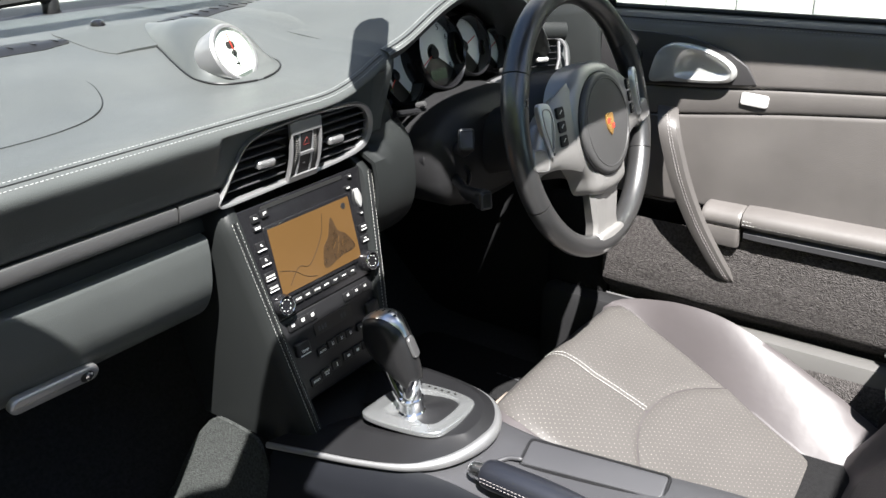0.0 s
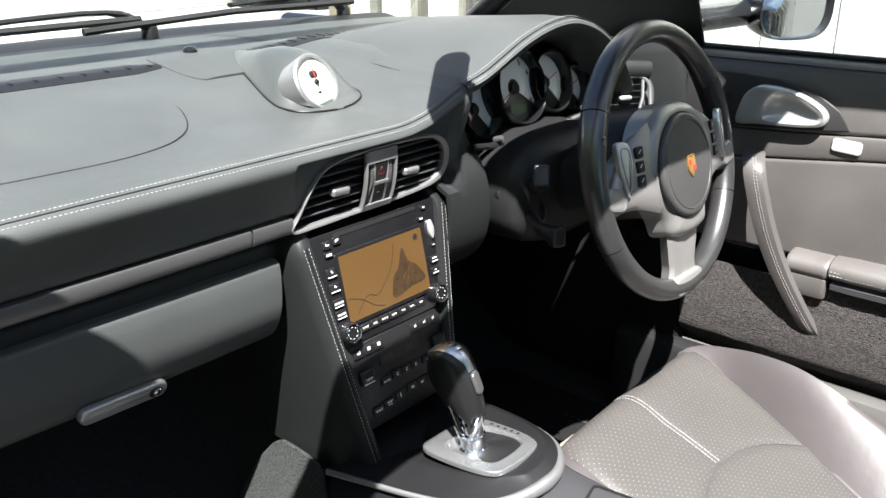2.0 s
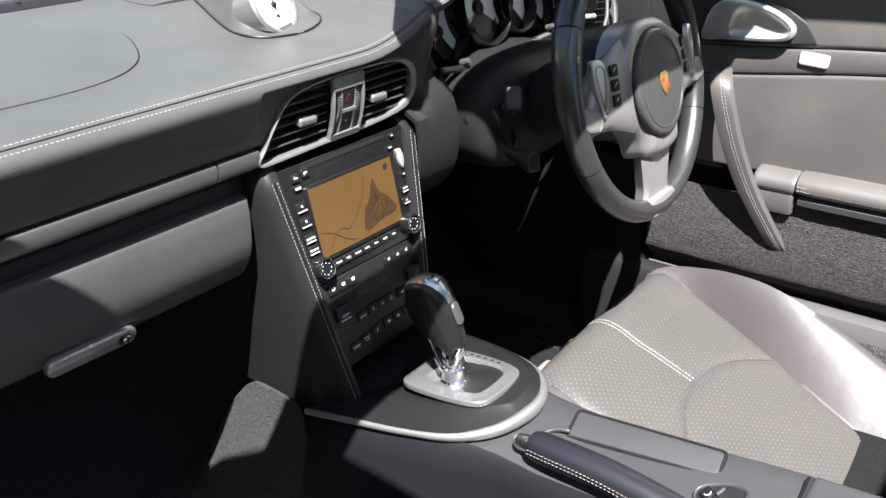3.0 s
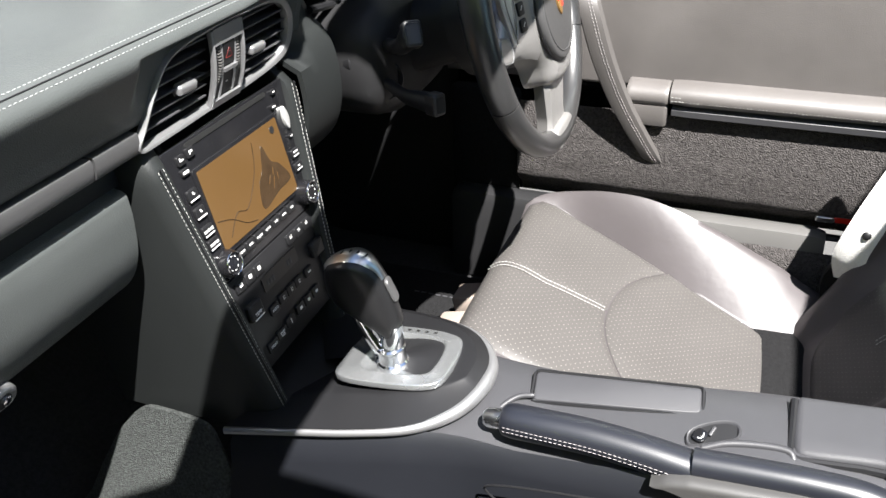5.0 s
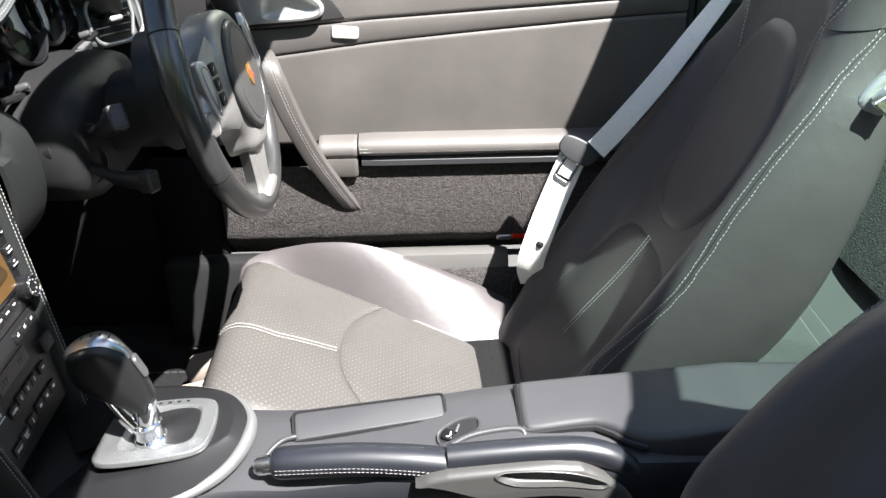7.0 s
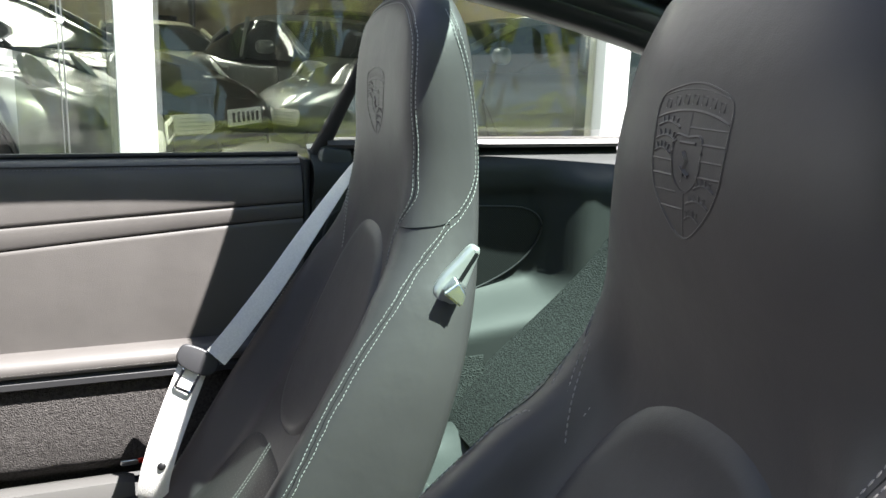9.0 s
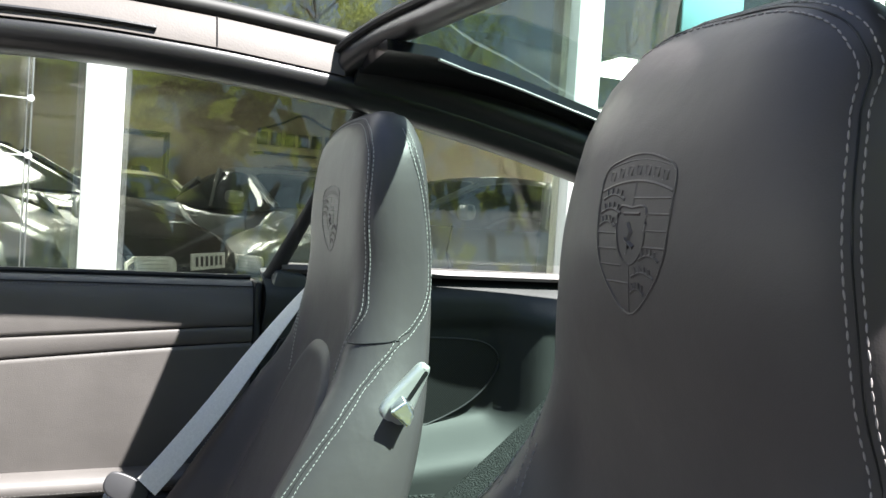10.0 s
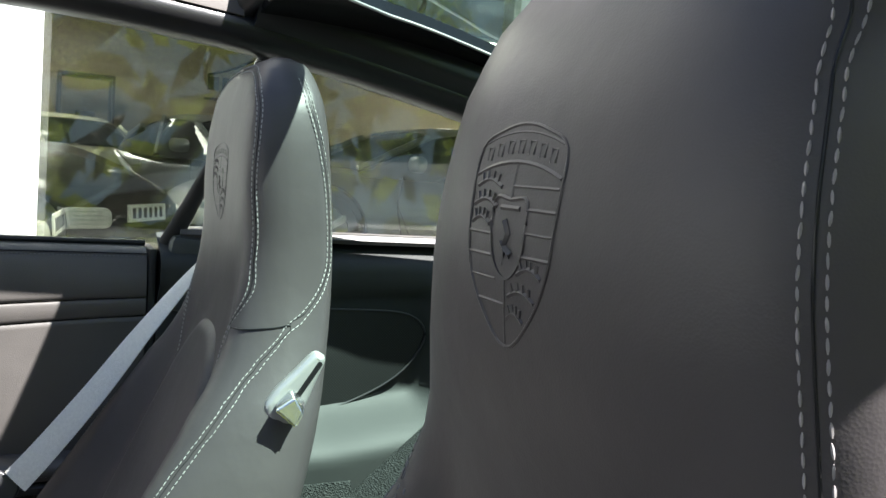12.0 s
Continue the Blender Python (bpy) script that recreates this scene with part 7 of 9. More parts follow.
# carpet hump at the foot of the centre stack on the passenger side
HUMP = thing("tunnel_carpet", "black carpet rising along the passenger side of the tunnel", "carpet", (-0.15, 0.15, 0.22))
rows = []
for i in range(33):
    y = 0.135 + 0.285 * i / 32
    h, xo = lerp_table([(0.135, 0.40, 0.118), (0.150, 0.452, 0.116), (0.175, 0.463, 0.114), (0.245, 0.462, 0.112), (0.275, 0.435, 0.114), (0.31, 0.385, 0.118), (0.36, 0.300, 0.124), (0.42, 0.23, 0.13)], y)
    row = []
    for j in range(15):
        u = j / 14
        x = -xo - 0.060 * u ** 1.4
        z = h - (h - 0.222) * u ** 1.15 - 0.006 * u * (1 - u)
        row.append(Vector((x, y, z + 0.0015 * noise.noise(Vector((x * 80, y * 80, z * 80))))))
    rows.append(row)
part("carpet", thick(sheet(rows), 0.006), carpet_tunnel, HUMP, "pile carpet")
# driver's mat with a woven bar, and pedals
MAT = thing("floor_mat", "black carpet mat in the driver's footwell", "floor mat", (0.42, 0.2, 0.23))
part("carpet", slab(rounded(0.42, 0.50, 0.04), 0.008, Matrix.Translation((0.40, 0.16, 0.222)), 0.003), carpet_black, MAT)
bm = bmesh.new()
for k in range(7):
    rbox((0.004, 0.010, 0.001), Matrix.Translation((0.530, 0.090 + 0.014 * k, 0.2312)), 0.0003, bm)
part("woven_bars", bm, plastic_soft, MAT, "woven grey bars")
PED = thing("pedal_box", "black pedals in the dark footwell", "pedal", (0.4, 0.45, 0.3))
for px, w, h, pz in ((0.33, 0.075, 0.06, 0.38), (0.46, 0.05, 0.13, 0.36)):
    pm = frame_at((px, 0.46, pz), (0, -0.85, 0.5))
    pd = part("pedal_pad", slab(rounded(w, h, 0.008), 0.010, pm, 0.003), rubber, PED, "ribbed rubber pedal pad")
    part("pedal_arm", tube([(px, 0.465, pz), (px, 0.50, pz + 0.10), (px, 0.56, pz + 0.24)], 0.009, 8), plastic_black, PED)
# pale ends of the seat rails under the cushion's front edge
RAILS = thing("seat_rail", "pale plastic ends of the driver seat's rails on the carpet", "seat rail", (0.40, 0.03, 0.225))
for rx, rz in ((0.440, 0.302), (0.352, 0.302)):
    part("rail_end", rbox((0.052, 0.075, 0.040), Matrix.Translation((rx, 0.022, rz)) @ Matrix.Rotation(radians(-14), 4, "X"), 0.006), material("rail_plastic", (0.25, 0.205, 0.175), 0.6, vary=(12, 0.2)) if rx > 0.4 else bpy.data.materials["rail_plastic"], RAILS)
    part("rail_foot", rbox((0.030, 0.16, 0.075), Matrix.Translation((rx, -0.02, 0.255)), 0.004), plastic_black, RAILS)
# ---- seat belt ----
BELT = thing("seat_belt", "pale grey seat belt with a dark tongue, beside the driver seat", "seat belt", (0.56, -0.55, 0.5))


def strip(points, w, across, n=8, d=0.0016, bias=1.0):
    pts = curve(points, n)
    rows = []
    for i, p in enumerate(pts):
        dd = (pts[min(i + 1, len(pts) - 1)] - pts[max(i - 1, 0)]).normalized()
        c = Vector(across[0]).lerp(Vector(across[1]), (i / (len(pts) - 1)) ** bias)
        c = (c - dd * c.dot(dd)).normalized()
        nn = c.cross(dd).normalized()
        rows.append([p + c * (w * u) + nn * (0.0016 * (1 - (2 * u) ** 2)) for u in (-0.5, -0.35, 0, 0.35, 0.5)])
    return thick(sheet(rows), d)


part("webbing", strip([(0.660, -0.945, 0.990), (0.600, -0.872, 0.925), (0.563, -0.795, 0.838), (0.552, -0.735, 0.758), (0.550, -0.675, 0.682), (0.552, -0.640, 0.640)], 0.037, ((0.80, -0.30, -0.25), (0.46, 0.81, 0.35)), bias=0.6), webbing, BELT, "pale grey webbing")
part("lap_webbing", strip([(0.576, -0.610, 0.630), (0.556, -0.576, 0.556), (0.535, -0.548, 0.490), (0.540, -0.535, 0.430), (0.556, -0.545, 0.385)], 0.047, ((0.1, 0.90, 0.4), (0.1, 0.95, 0.2))), webbing, BELT, "pale grey webbing")
tg = frame_at((0.568, -0.614, 0.636), (-0.95, 0.1, 0.25)) @ Matrix.Rotation(radians(-28), 4, "Z")
ton = part("tongue", slab([(p.x, p.y) for p in curve([(-0.033, -0.010, 0), (-0.031, 0.010, 0), (-0.012, 0.016, 0), (0.012, 0.016, 0), (0.031, 0.010, 0), (0.033, -0.010, 0), (0.018, -0.022, 0), (-0.018, -0.022, 0)], 4, True)], 0.009, tg @ Matrix.Translation((0, 0, -0.002)), 0.003), plastic_soft, BELT, "dark grey belt tongue")
part("tongue_blade", tube([tg @ Vector((x, y - 0.038, 0.003)) for x, y in rounded(0.026, 0.034, 0.004)], 0.0028, 6, True, up=(-1, 0, 0)), chrome, ton, "chrome belt blade")
part("belt_stud", lathe([(0.0065, 0), (0.0065, 0.002), (0.004, 0.004), (0, 0.0042)], frame_at((0.5315, -0.549, 0.475), (-0.97, 0.1, 0.2)), 20), plastic_black, BELT, "black belt stud")
part("anchor", tube([(0.556, -0.545, 0.39), (0.565, -0.55, 0.35), (0.575, -0.56, 0.30)], 0.010, 10), plastic_black, BELT)

# ---- rear quarter, rear seats, pillars and roof ----
QUART = thing("rear_quarter_trim", "dark leather rear side panel with an oval loudspeaker", "trim panel", (0.62, -1.1, 0.6), kind="structure")
leather_rear = material("leather_rear", (0.034, 0.037, 0.0365), 0.58, spec=0.35, grain=(800, 0.3, 0.0007), vary=(9, 0.2), rough_vary=0.06)


def ease(v):
    v = max(0.0, min(1.0, v))
    return v * v * (3 - 2 * v)


def quarter_x(y, z):
    """The side panel: flat behind the loudspeaker, swelling to a padded lip below and behind it."""
    low = ease((0.690 + 0.10 * max(0.0, -1.10 - y) - z) / 0.085)
    rear = ease((-1.265 - y) / 0.10) * ease((0.93 - z) / 0.05)
    hood = ease((z - 0.862) / 0.030) * (1 - ease((z - 0.915) / 0.03))
    out = 0.092 * (1 - (1 - low) * (1 - 0.80 * rear)) + 0.020 * hood * (1 - rear)
    top = 0.045 * ease((z - 0.928) / 0.03)
    return 0.700 - out + top


rows = []
for i in range(41):
    y = -0.83 - 0.635 * i / 40
    rows.append([Vector((quarter_x(y, z), y, z)) for z in [0.958 - 0.438 * j / 46 for j in range(47)]])
rows.append([p + Vector((0.004, -0.006, 0)) for p in rows[-1]])
rows.append([Vector((0.72, -1.475, p.z)) for p in rows[-1]])
qp = part("side_panel", thick(sheet(rows), 0.005), leather_rear, QUART, "leather side panel", sharp=60)
edge = [Vector((quarter_x(-1.452, z) - 0.001, -1.452, z)) for z in [0.925 - 0.20 * k / 40 for k in range(41)]]
stitch_row(edge, qp, thread, pitch=0.006, shifts=((0, 0, 0), (0, 0.009, 0)))
stitch_row([Vector((quarter_x(y, 0.918) - 0.0012, y, 0.918)) for y in [-0.86 - 0.54 * k / 50 for k in range(51)]], qp, thread_dark, pitch=0.006)
spk = [(p.x, p.y) for p in curve([(-0.86, 0.838, 0), (-1.0, 0.846, 0), (-1.16, 0.846, 0), (-1.255, 0.838, 0), (-1.285, 0.80, 0), (-1.25, 0.74, 0), (-1.18, 0.695, 0), (-1.09, 0.668, 0), (-0.96, 0.655, 0), (-0.86, 0.66, 0)], 5, True)]
bm = bmesh.new()
ca, cb = -1.07, 0.755
vs = None
mid_v = bm.verts.new((0.684, ca, cb))
for k in range(1, 7):
    t = k / 6
    ring = [bm.verts.new((0.689 - 0.005 * (1 - t) - 0.012 * max(0, (-1.16 - (ca + (a - ca) * t)) / 0.12) ** 1.4, ca + (a - ca) * t, cb + (b - cb) * t)) for a, b in spk]
    for i in range(len(spk)):
        if vs is None:
            bm.faces.new((mid_v, ring[i - 1], ring[i]))
        else:
            bm.faces.new((vs[i - 1], vs[i], ring[i], ring[i - 1]))
    vs = ring
grille = part("speaker_grille", bm, speaker_mesh, QUART, "black oval loudspeaker grille")
part("grille_edge", tube([Vector((0.687 - 0.012 * max(0, (-1.16 - a) / 0.12) ** 1.4, a, b)) for a, b in spk], 0.0018, 6, True), plastic_soft, QUART)
# quarter window ledge, its paler leather standing for skylight on it
part("window_ledge", bar_y(-0.86, -1.65, [(0.76, 0.972), (0.70, 0.972), (0.694, 0.964), (0.70, 0.957), (0.76, 0.955)]), leather_door, QUART, "ledge under the quarter window, paler to stand for skylight")
bm = slab([(-0.87, 0.97), (-1.68, 1.0), (-1.62, 1.09), (-1.36, 1.172), (-1.08, 1.235), (-0.97, 1.257)], 0.004, Matrix(((0, 0, 1, 0.735), (1, 0, 0, 0), (0, 1, 0, 0), (0, 0, 0, 1))))
for v in bm.verts:
    v.co.x -= (v.co.z - 0.945) * 0.51
part("quarter_window", bm, glass_clear, QUART, "clear rear quarter window", flat=True)
# B pillar
BP = thing("door_pillar", "black pillar between the side windows with belt guide", "pillar", (0.72, -0.85, 0.5), kind="structure")
part("pillar", tube([(0.735, -0.838, 0.40), (0.735, -0.842, 0.80), (0.722, -0.848, 0.95), (0.668, -0.900, 1.08), (0.585, -0.955, 1.245)], [0.040, 0.034, 0.016, 0.011, 0.014], 12, flat=0.7, up=(1, 0, 0)), rubber, BP)
part("belt_guide", rbox((0.020, 0.040, 0.060), Matrix.Translation((0.645, -0.930, 1.09)) @ Matrix.Rotation(radians(18), 4, "X"), 0.008), plastic_black, BP, "dark belt guide")
part("pillar_trim", rbox((0.05, 0.06, 0.12), Matrix.Translation((0.712, -0.868, 0.90)) @ Matrix.Rotation(radians(8), 4, "X"), 0.012), leather_dash, BP)

# rear compartment: carpeted wall, seat buckets
REAR = thing("rear_bucket_seat", "folded rear bucket seat in dark leather between carpeted panels", "car seat", (0.32, -1.0, 0.4))
rows = []
for i in range(25):
    u = 2 * i / 24 - 1
    row = []
    for j in range(19):
        t = j / 18
        y = -0.78 - 0.31 * t
        z = 0.455 + 0.034 * abs(u) ** 3 - 0.016 * math.sin(math.pi * t) * (1 - u * u)
        z -= 0.02 * max(0, (abs(u) - 0.92) / 0.08) ** 2 + 0.03 * max(0, (t - 0.9) / 0.1) ** 2
        z += 0.014 * max(0.0, 1 - ((math.hypot(u * 0.9, (t - 0.62) * 1.6) - 0.75) / 0.16) ** 2)
        row.append(Vector((0.335 + 0.218 * u, y, z)))
    rows.append(row)
rc = part("cushion", thick(sheet(rows), 0.05), leather_dash, REAR, "dark leather bucket cushion")
stitch_row([Vector((0.15 + 0.37 * k / 30, -0.905 - 0.016 * math.sin(math.pi * k / 30), 0.4545 + 0.020 * abs(k / 15 - 1) ** 2.5 * 0.7)) for k in range(31)], rc, thread, shifts=((0, 0.006, 0.001), (0, -0.022, 0.001)))
WALLC = thing("rear_carpet", "dark carpeted panels behind the rear seats", "carpet", (0.3, -1.3, 0.5), kind="structure")
rows = []
for i in range(25):
    x = -0.60 + 1.18 * i / 24
    rows.append([Vector((x, -1.05 - 0.40 * (j / 12) - 0.05 * math.sin(math.pi * j / 12), 0.47 + 0.40 * (j / 12) ** 0.80)) for j in range(13)])
part("back_panel", thick(sheet(rows), 0.01), carpet_rear, WALLC, "carpeted panel")
rows = []
for i in range(13):
    y = -0.80 - 0.32 * i / 12
    rows.append([Vector((0.560 + 0.010 * j / 8, y, 0.44 + 0.15 * j / 8)) for j in range(9)])
part("side_carpet", thick(sheet(rows), 0.006), carpet_rear, WALLC, "carpeted side")
part("parcel_shelf", rbox((1.25, 0.55, 0.03), Matrix.Translation((0, -1.76, 0.87)), 0.01), carpet_grey, WALLC)
part("frame_bar", tube([(0.20, -1.10, 0.55), (0.20, -1.30, 0.76)], 0.008, 8), plastic_black, WALLC)

ROOF = thing("car_roof", "black roof frame of the car with the glass panel slid back", "car roof", (0, -0.6, 1.3), kind="structure")
# side rails: dark lining, dusty track plate above, outer seal
RAIL = [(0.34, 1.12), (0.10, 1.20), (-0.15, 1.245), (-0.46, 1.264), (-0.66, 1.262), (-0.81, 1.252), (-0.95, 1.238), (-1.10, 1.214), (-1.32, 1.167), (-1.60, 1.09)]
for side in (1, -1):
    pts = curve([(0.0, y, z) for y, z in RAIL], 8)
    lining, track, seal = [], [], []
    for p in pts:
        # passenger rail is out of view, bent outward to keep its shadow off the dash
        xo = (0.545 + 0.30 * max(0.0, p.y + 0.2) if side > 0 else lerp_table([(-2.0, 0.545), (-0.30, 0.545), (-0.15, 0.60), (-0.09, 0.65), (-0.05, 0.70), (0.0, 0.745), (0.1, 0.77), (0.4, 0.78)], p.y)[0]) - 0.03 * max(0.0, -p.y - 1.0)
        lining.append([Vector((side * (xo + a), p.y, p.z + b)) for a, b in ((0.052 + (0.004 if side < 0 and p.y < -0.74 else 0.0), -0.002), (0.030, -0.006), (-0.010, -0.004), (-0.026, 0.006), (-0.031, 0.018), (-0.030, 0.030), (-0.022, 0.040), (0.012, 0.044), (0.045, 0.03))])
        track.append([Vector((side * (xo + a), p.y, p.z + b)) for a, b in ((-0.030, 0.036), (-0.028, 0.044), (-0.016, 0.078), (-0.010, 0.084))])
        seal.append(Vector((side * (xo + 0.004), p.y, p.z + 0.098)))
    nfront = next(i for i, p in enumerate(pts) if p.y < 0.12)
    nback = next(i for i, p in enumerate(pts) if p.y < -0.905)
    part("rail_lining", sheet(lining, closed_v=True, caps=True), headliner, ROOF, "dark roof rail lining")
    part("track_plate", thick(sheet(track[nfront:nback]), 0.003), track_grey, ROOF, "dusty grey-brown roof track")
    part("outer_seal", tube(seal[nfront:], 0.015, 10), rubber, ROOF, "black rubber roof seal")
    part("seal_lip", tube([q + Vector((side * 0.012, 0, -0.024)) for q in seal[nfront:]], 0.014, 8), rubber, ROOF)
    part("rear_rail_cover", tube([Vector((q.x - side * 0.006, q.y, q.z - 0.046)) for q in seal if q.y < -0.90], 0.040, 12), headliner, ROOF, "black rail cover beside the glass panel")
    for yj in (-0.70,):
        k = min(range(len(pts)), key=lambda i: abs(pts[i].y - yj))
        part("track_joint", tube([q + Vector((-side * 0.001, 0, 0.0012)) for q in track[k]], 0.0008, 4), plastic_black, ROOF)
    clip = [track[k][1] + Vector((side * -0.002, 0, 0.004)) for k in range(nfront, nback) if -0.62 < pts[k].y < -0.30]
    if len(clip) > 2:
        part("track_clip", tube(clip, 0.0035, 6), headliner, ROOF)
# A pillars and header; unseen passenger pillar set outward so its shadow clears the dash
for side in (1, -1):
    part("front_pillar", tube(curve([(side * 0.745, 0.60, 0.95), (side * (0.690 if side > 0 else 0.75), 0.40, 1.075), (side * (0.630 if side > 0 else 0.745), 0.20, 1.165), (side * (0.600 if side > 0 else 0.735), 0.05, 1.215)], 5), 0.030, 12, flat=0.8), leather_dark, ROOF, "dark windscreen pillar")
part("header", rbox((1.26, 0.06, 0.03), Matrix.Translation((0, 0.50, 1.175)), 0.012), headliner, ROOF, "dark windscreen header")
# front crossmember of the roof opening with the folded visors
rows = []
for k in range(25):
    x = -0.60 + 1.20 * k / 24
    z = 1.300 + 0.022 * (1 - (x / 0.60) ** 2) - 0.012
    rows.append([Vector((x, y, z + dz)) for y, dz in ((-0.190, -0.010), (-0.188, 0.006), (-0.200, 0.018), (-0.25, 0.021), (-0.298, 0.018), (-0.310, 0.008), (-0.312, -0.004), (-0.302, -0.014), (-0.25, -0.018), (-0.200, -0.017))])
part("crossmember", sheet(rows, closed_v=True, caps=True), headliner, ROOF, "dark crossmember at the front of the roof opening")
# windscreen
rows = []
for i in range(17):
    u = 2 * i / 16 - 1
    rows.append([Vector((u * (0.72 - 0.12 * t), 0.88 - 0.37 * t - 0.10 * u * u * (1 - 0.4 * t), 0.955 + 0.215 * t + 0.02 * math.sin(math.pi * t))) for t in [j / 8 for j in range(9)]])
part("windscreen", sheet(rows), pane_glass("glass_screen", (0.76, 0.80, 0.78)), ROOF, "clear windscreen")
# crossbeam at the front edge of the glass panel
beam = curve([(0.555, -0.890, 1.275), (0.520, -0.908, 1.308), (0.44, -0.938, 1.336), (0.28, -0.960, 1.346), (0.0, -0.972, 1.348), (-0.28, -0.965, 1.346), (-0.44, -0.945, 1.336), (-0.520, -0.915, 1.308), (-0.555, -0.895, 1.275)], 7)
part("front_beam", tube(beam, 0.019, 12, flat=1.1), headliner, ROOF, "dark front frame of the glass panel")
part("beam_lip", tube([p + Vector((0, 0.016, 0.020)) for p in beam], 0.007, 8), rubber, ROOF)
# glass panel behind and its dark border
rows = []
for i in range(21):
    u = 2 * i / 20 - 1
    rows.append([Vector((u * (0.535 - 0.04 * t), -0.965 - 0.88 * t, 1.352 - 0.040 * u * u - 0.02 * t - 0.23 * t * t)) for t in [j / 12 for j in range(13)]])
glass = part("glass_panel", sheet(rows), glass_roof, ROOF, "green-tinted glass roof panel, slid back")
def edge_in(t):
    return lerp_table([(0.0, 0.385), (0.08, 0.428), (0.35, 0.480), (1.0, 0.455)], t)[0]


for side in (1, -1):
    rows = []
    for j in range(27):
        t = (j - 2) / 24
        e = 0.535 - 0.04 * t
        z = 1.352 - 0.040 - 0.02 * t - 0.23 * t * t
        rows.append([Vector((side * (e + 0.012), -0.99 - 0.88 * t, z - 0.004)), Vector((side * edge_in(t), -0.99 - 0.88 * t, z + 0.006)), Vector((side * (edge_in(t) - 0.003), -0.99 - 0.88 * t, z - 0.010)), Vector((side * (e - 0.005), -0.99 - 0.88 * t, z - 0.03)), Vector((side * (e + 0.012), -0.99 - 0.88 * t, z - 0.03))])
    part("side_border", sheet(rows, closed_v=True, caps=True), plastic_gloss, ROOF, "black side border of the glass panel")
    part("border_trim", tube([Vector((side * (edge_in(t) - 0.003), -0.99 - 0.88 * t, 1.300 - 0.02 * t - 0.23 * t * t)) for t in [0.01 + j / 24 for j in range(17)]], 0.0022, 6), silver_paint, ROOF)
# passenger side body below the belt
SIDEB = thing("passenger_sill", "black sill of the open passenger doorway", "door sill", (-0.68, -0.4, 0.2), kind="structure")
part("sill", bar_y(0.6, -0.90, [(-0.70, 0.40), (-0.66, 0.41), (-0.62, 0.40), (-0.60, 0.36), (-0.60, 0.20), (-0.78, 0.20), (-0.78, 0.34)]), plastic_soft, SIDEB)
part("quarter_panel", rbox((0.10, 0.95, 0.76), Matrix.Translation((-0.745, -1.38, 0.575)), 0.03), body_black, SIDEB)
part("rear_body", rbox((1.50, 0.30, 0.55), Matrix.Translation((0, -2.05, 0.62)), 0.08), body_black, SIDEB)
part("quarter_outer", rbox((0.10, 1.15, 0.70), Matrix.Translation((0.80, -1.45, 0.58)), 0.03), body_black, SIDEB)
# opened passenger door, swung out ahead of the doorway; unseen, blocks side light
PDOOR = thing("passenger_door", "unseen black passenger door swung wide open", "car door", (-0.80, 0.58, 0.25))
pdm = Matrix.Translation((-0.80, 0.60, 0.0)) @ Matrix.Rotation(radians(-62), 4, "Z")
part("door_card", rbox((0.07, 1.12, 0.66), pdm @ Matrix.Translation((0.012, -0.57, 0.62)), 0.03), leather_dark, PDOOR, "black leather inner side")
part("door_skin", rbox((0.05, 1.18, 0.72), pdm @ Matrix.Translation((-0.050, -0.57, 0.60)), 0.022), body_black, PDOOR, "glossy black outer skin")
part("door_glass", rbox((0.005, 0.92, 0.34), pdm @ Matrix.Translation((0.0, -0.62, 1.11)) @ Matrix.Rotation(radians(14), 4, "Y"), 0.001), glass_clear, PDOOR, "clear door window")
# rear view mirror under the header
RVM = thing("rear_view_mirror", "black rear-view mirror turned to the driver, on a short arm", "mirror", (0.01, -0.02, 1.30))
part("housing", rbox((0.195, 0.048, 0.058), Matrix.Translation((0.014, 0.014, 1.252)) @ Matrix.Rotation(radians(38), 4, "Z") @ Matrix.Rotation(radians(-8), 4, "X"), 0.0235), plastic_black, RVM)
part("arm", tube([(0.010, 0.0, 1.262), (0.004, -0.06, 1.292), (0.0, -0.185, 1.306)], 0.009, 10), plastic_black, RVM)
# unseen visor, added and sized so its shadow covers the column pod
VISOR = thing("sun_visor", "unseen dark sun visor placed to shade the steering column", "sun visor", (0.25, -0.19, 1.29))
part("flap", rbox((0.40, 0.135, 0.016), Matrix.Translation((0.225, -0.115, 1.270)) @ Matrix.Rotation(radians(-10), 4, "X"), 0.007), headliner, VISOR)
part("hinge_pin", tube([(0.03, -0.188, 1.285), (0.42, -0.188, 1.285)], 0.006, 8), plastic_black, VISOR)
# scuttle with wipers in front of the screen
SCUT = thing("scuttle", "black scuttle panel in front of the windscreen", "car body", (0, 0.9, 0.9))
rows = []
for i in range(21):
    u = 2 * i / 20 - 1
    rows.append([Vector((u * 0.74, y - 0.10 * u * u, z)) for y, z in ((0.75, 0.955), (0.86, 0.945), (0.93, 0.948), (0.97, 0.955), (1.05, 0.950))])
part("panel", thick(sheet(rows), 0.004), column_black, SCUT)
rows = []
for i in range(21):
    u = 2 * i / 20 - 1
    rows.append([Vector((u * (0.76 - 0.10 * t), 1.04 - 0.10 * u * u + 1.0 * t, 0.952 - 0.10 * t - 0.22 * t * t - 0.06 * u * u)) for t in [j / 8 for j in range(9)]])
part("bonnet", thick(sheet(rows), 0.004), body_black, SCUT, "black bonnet")
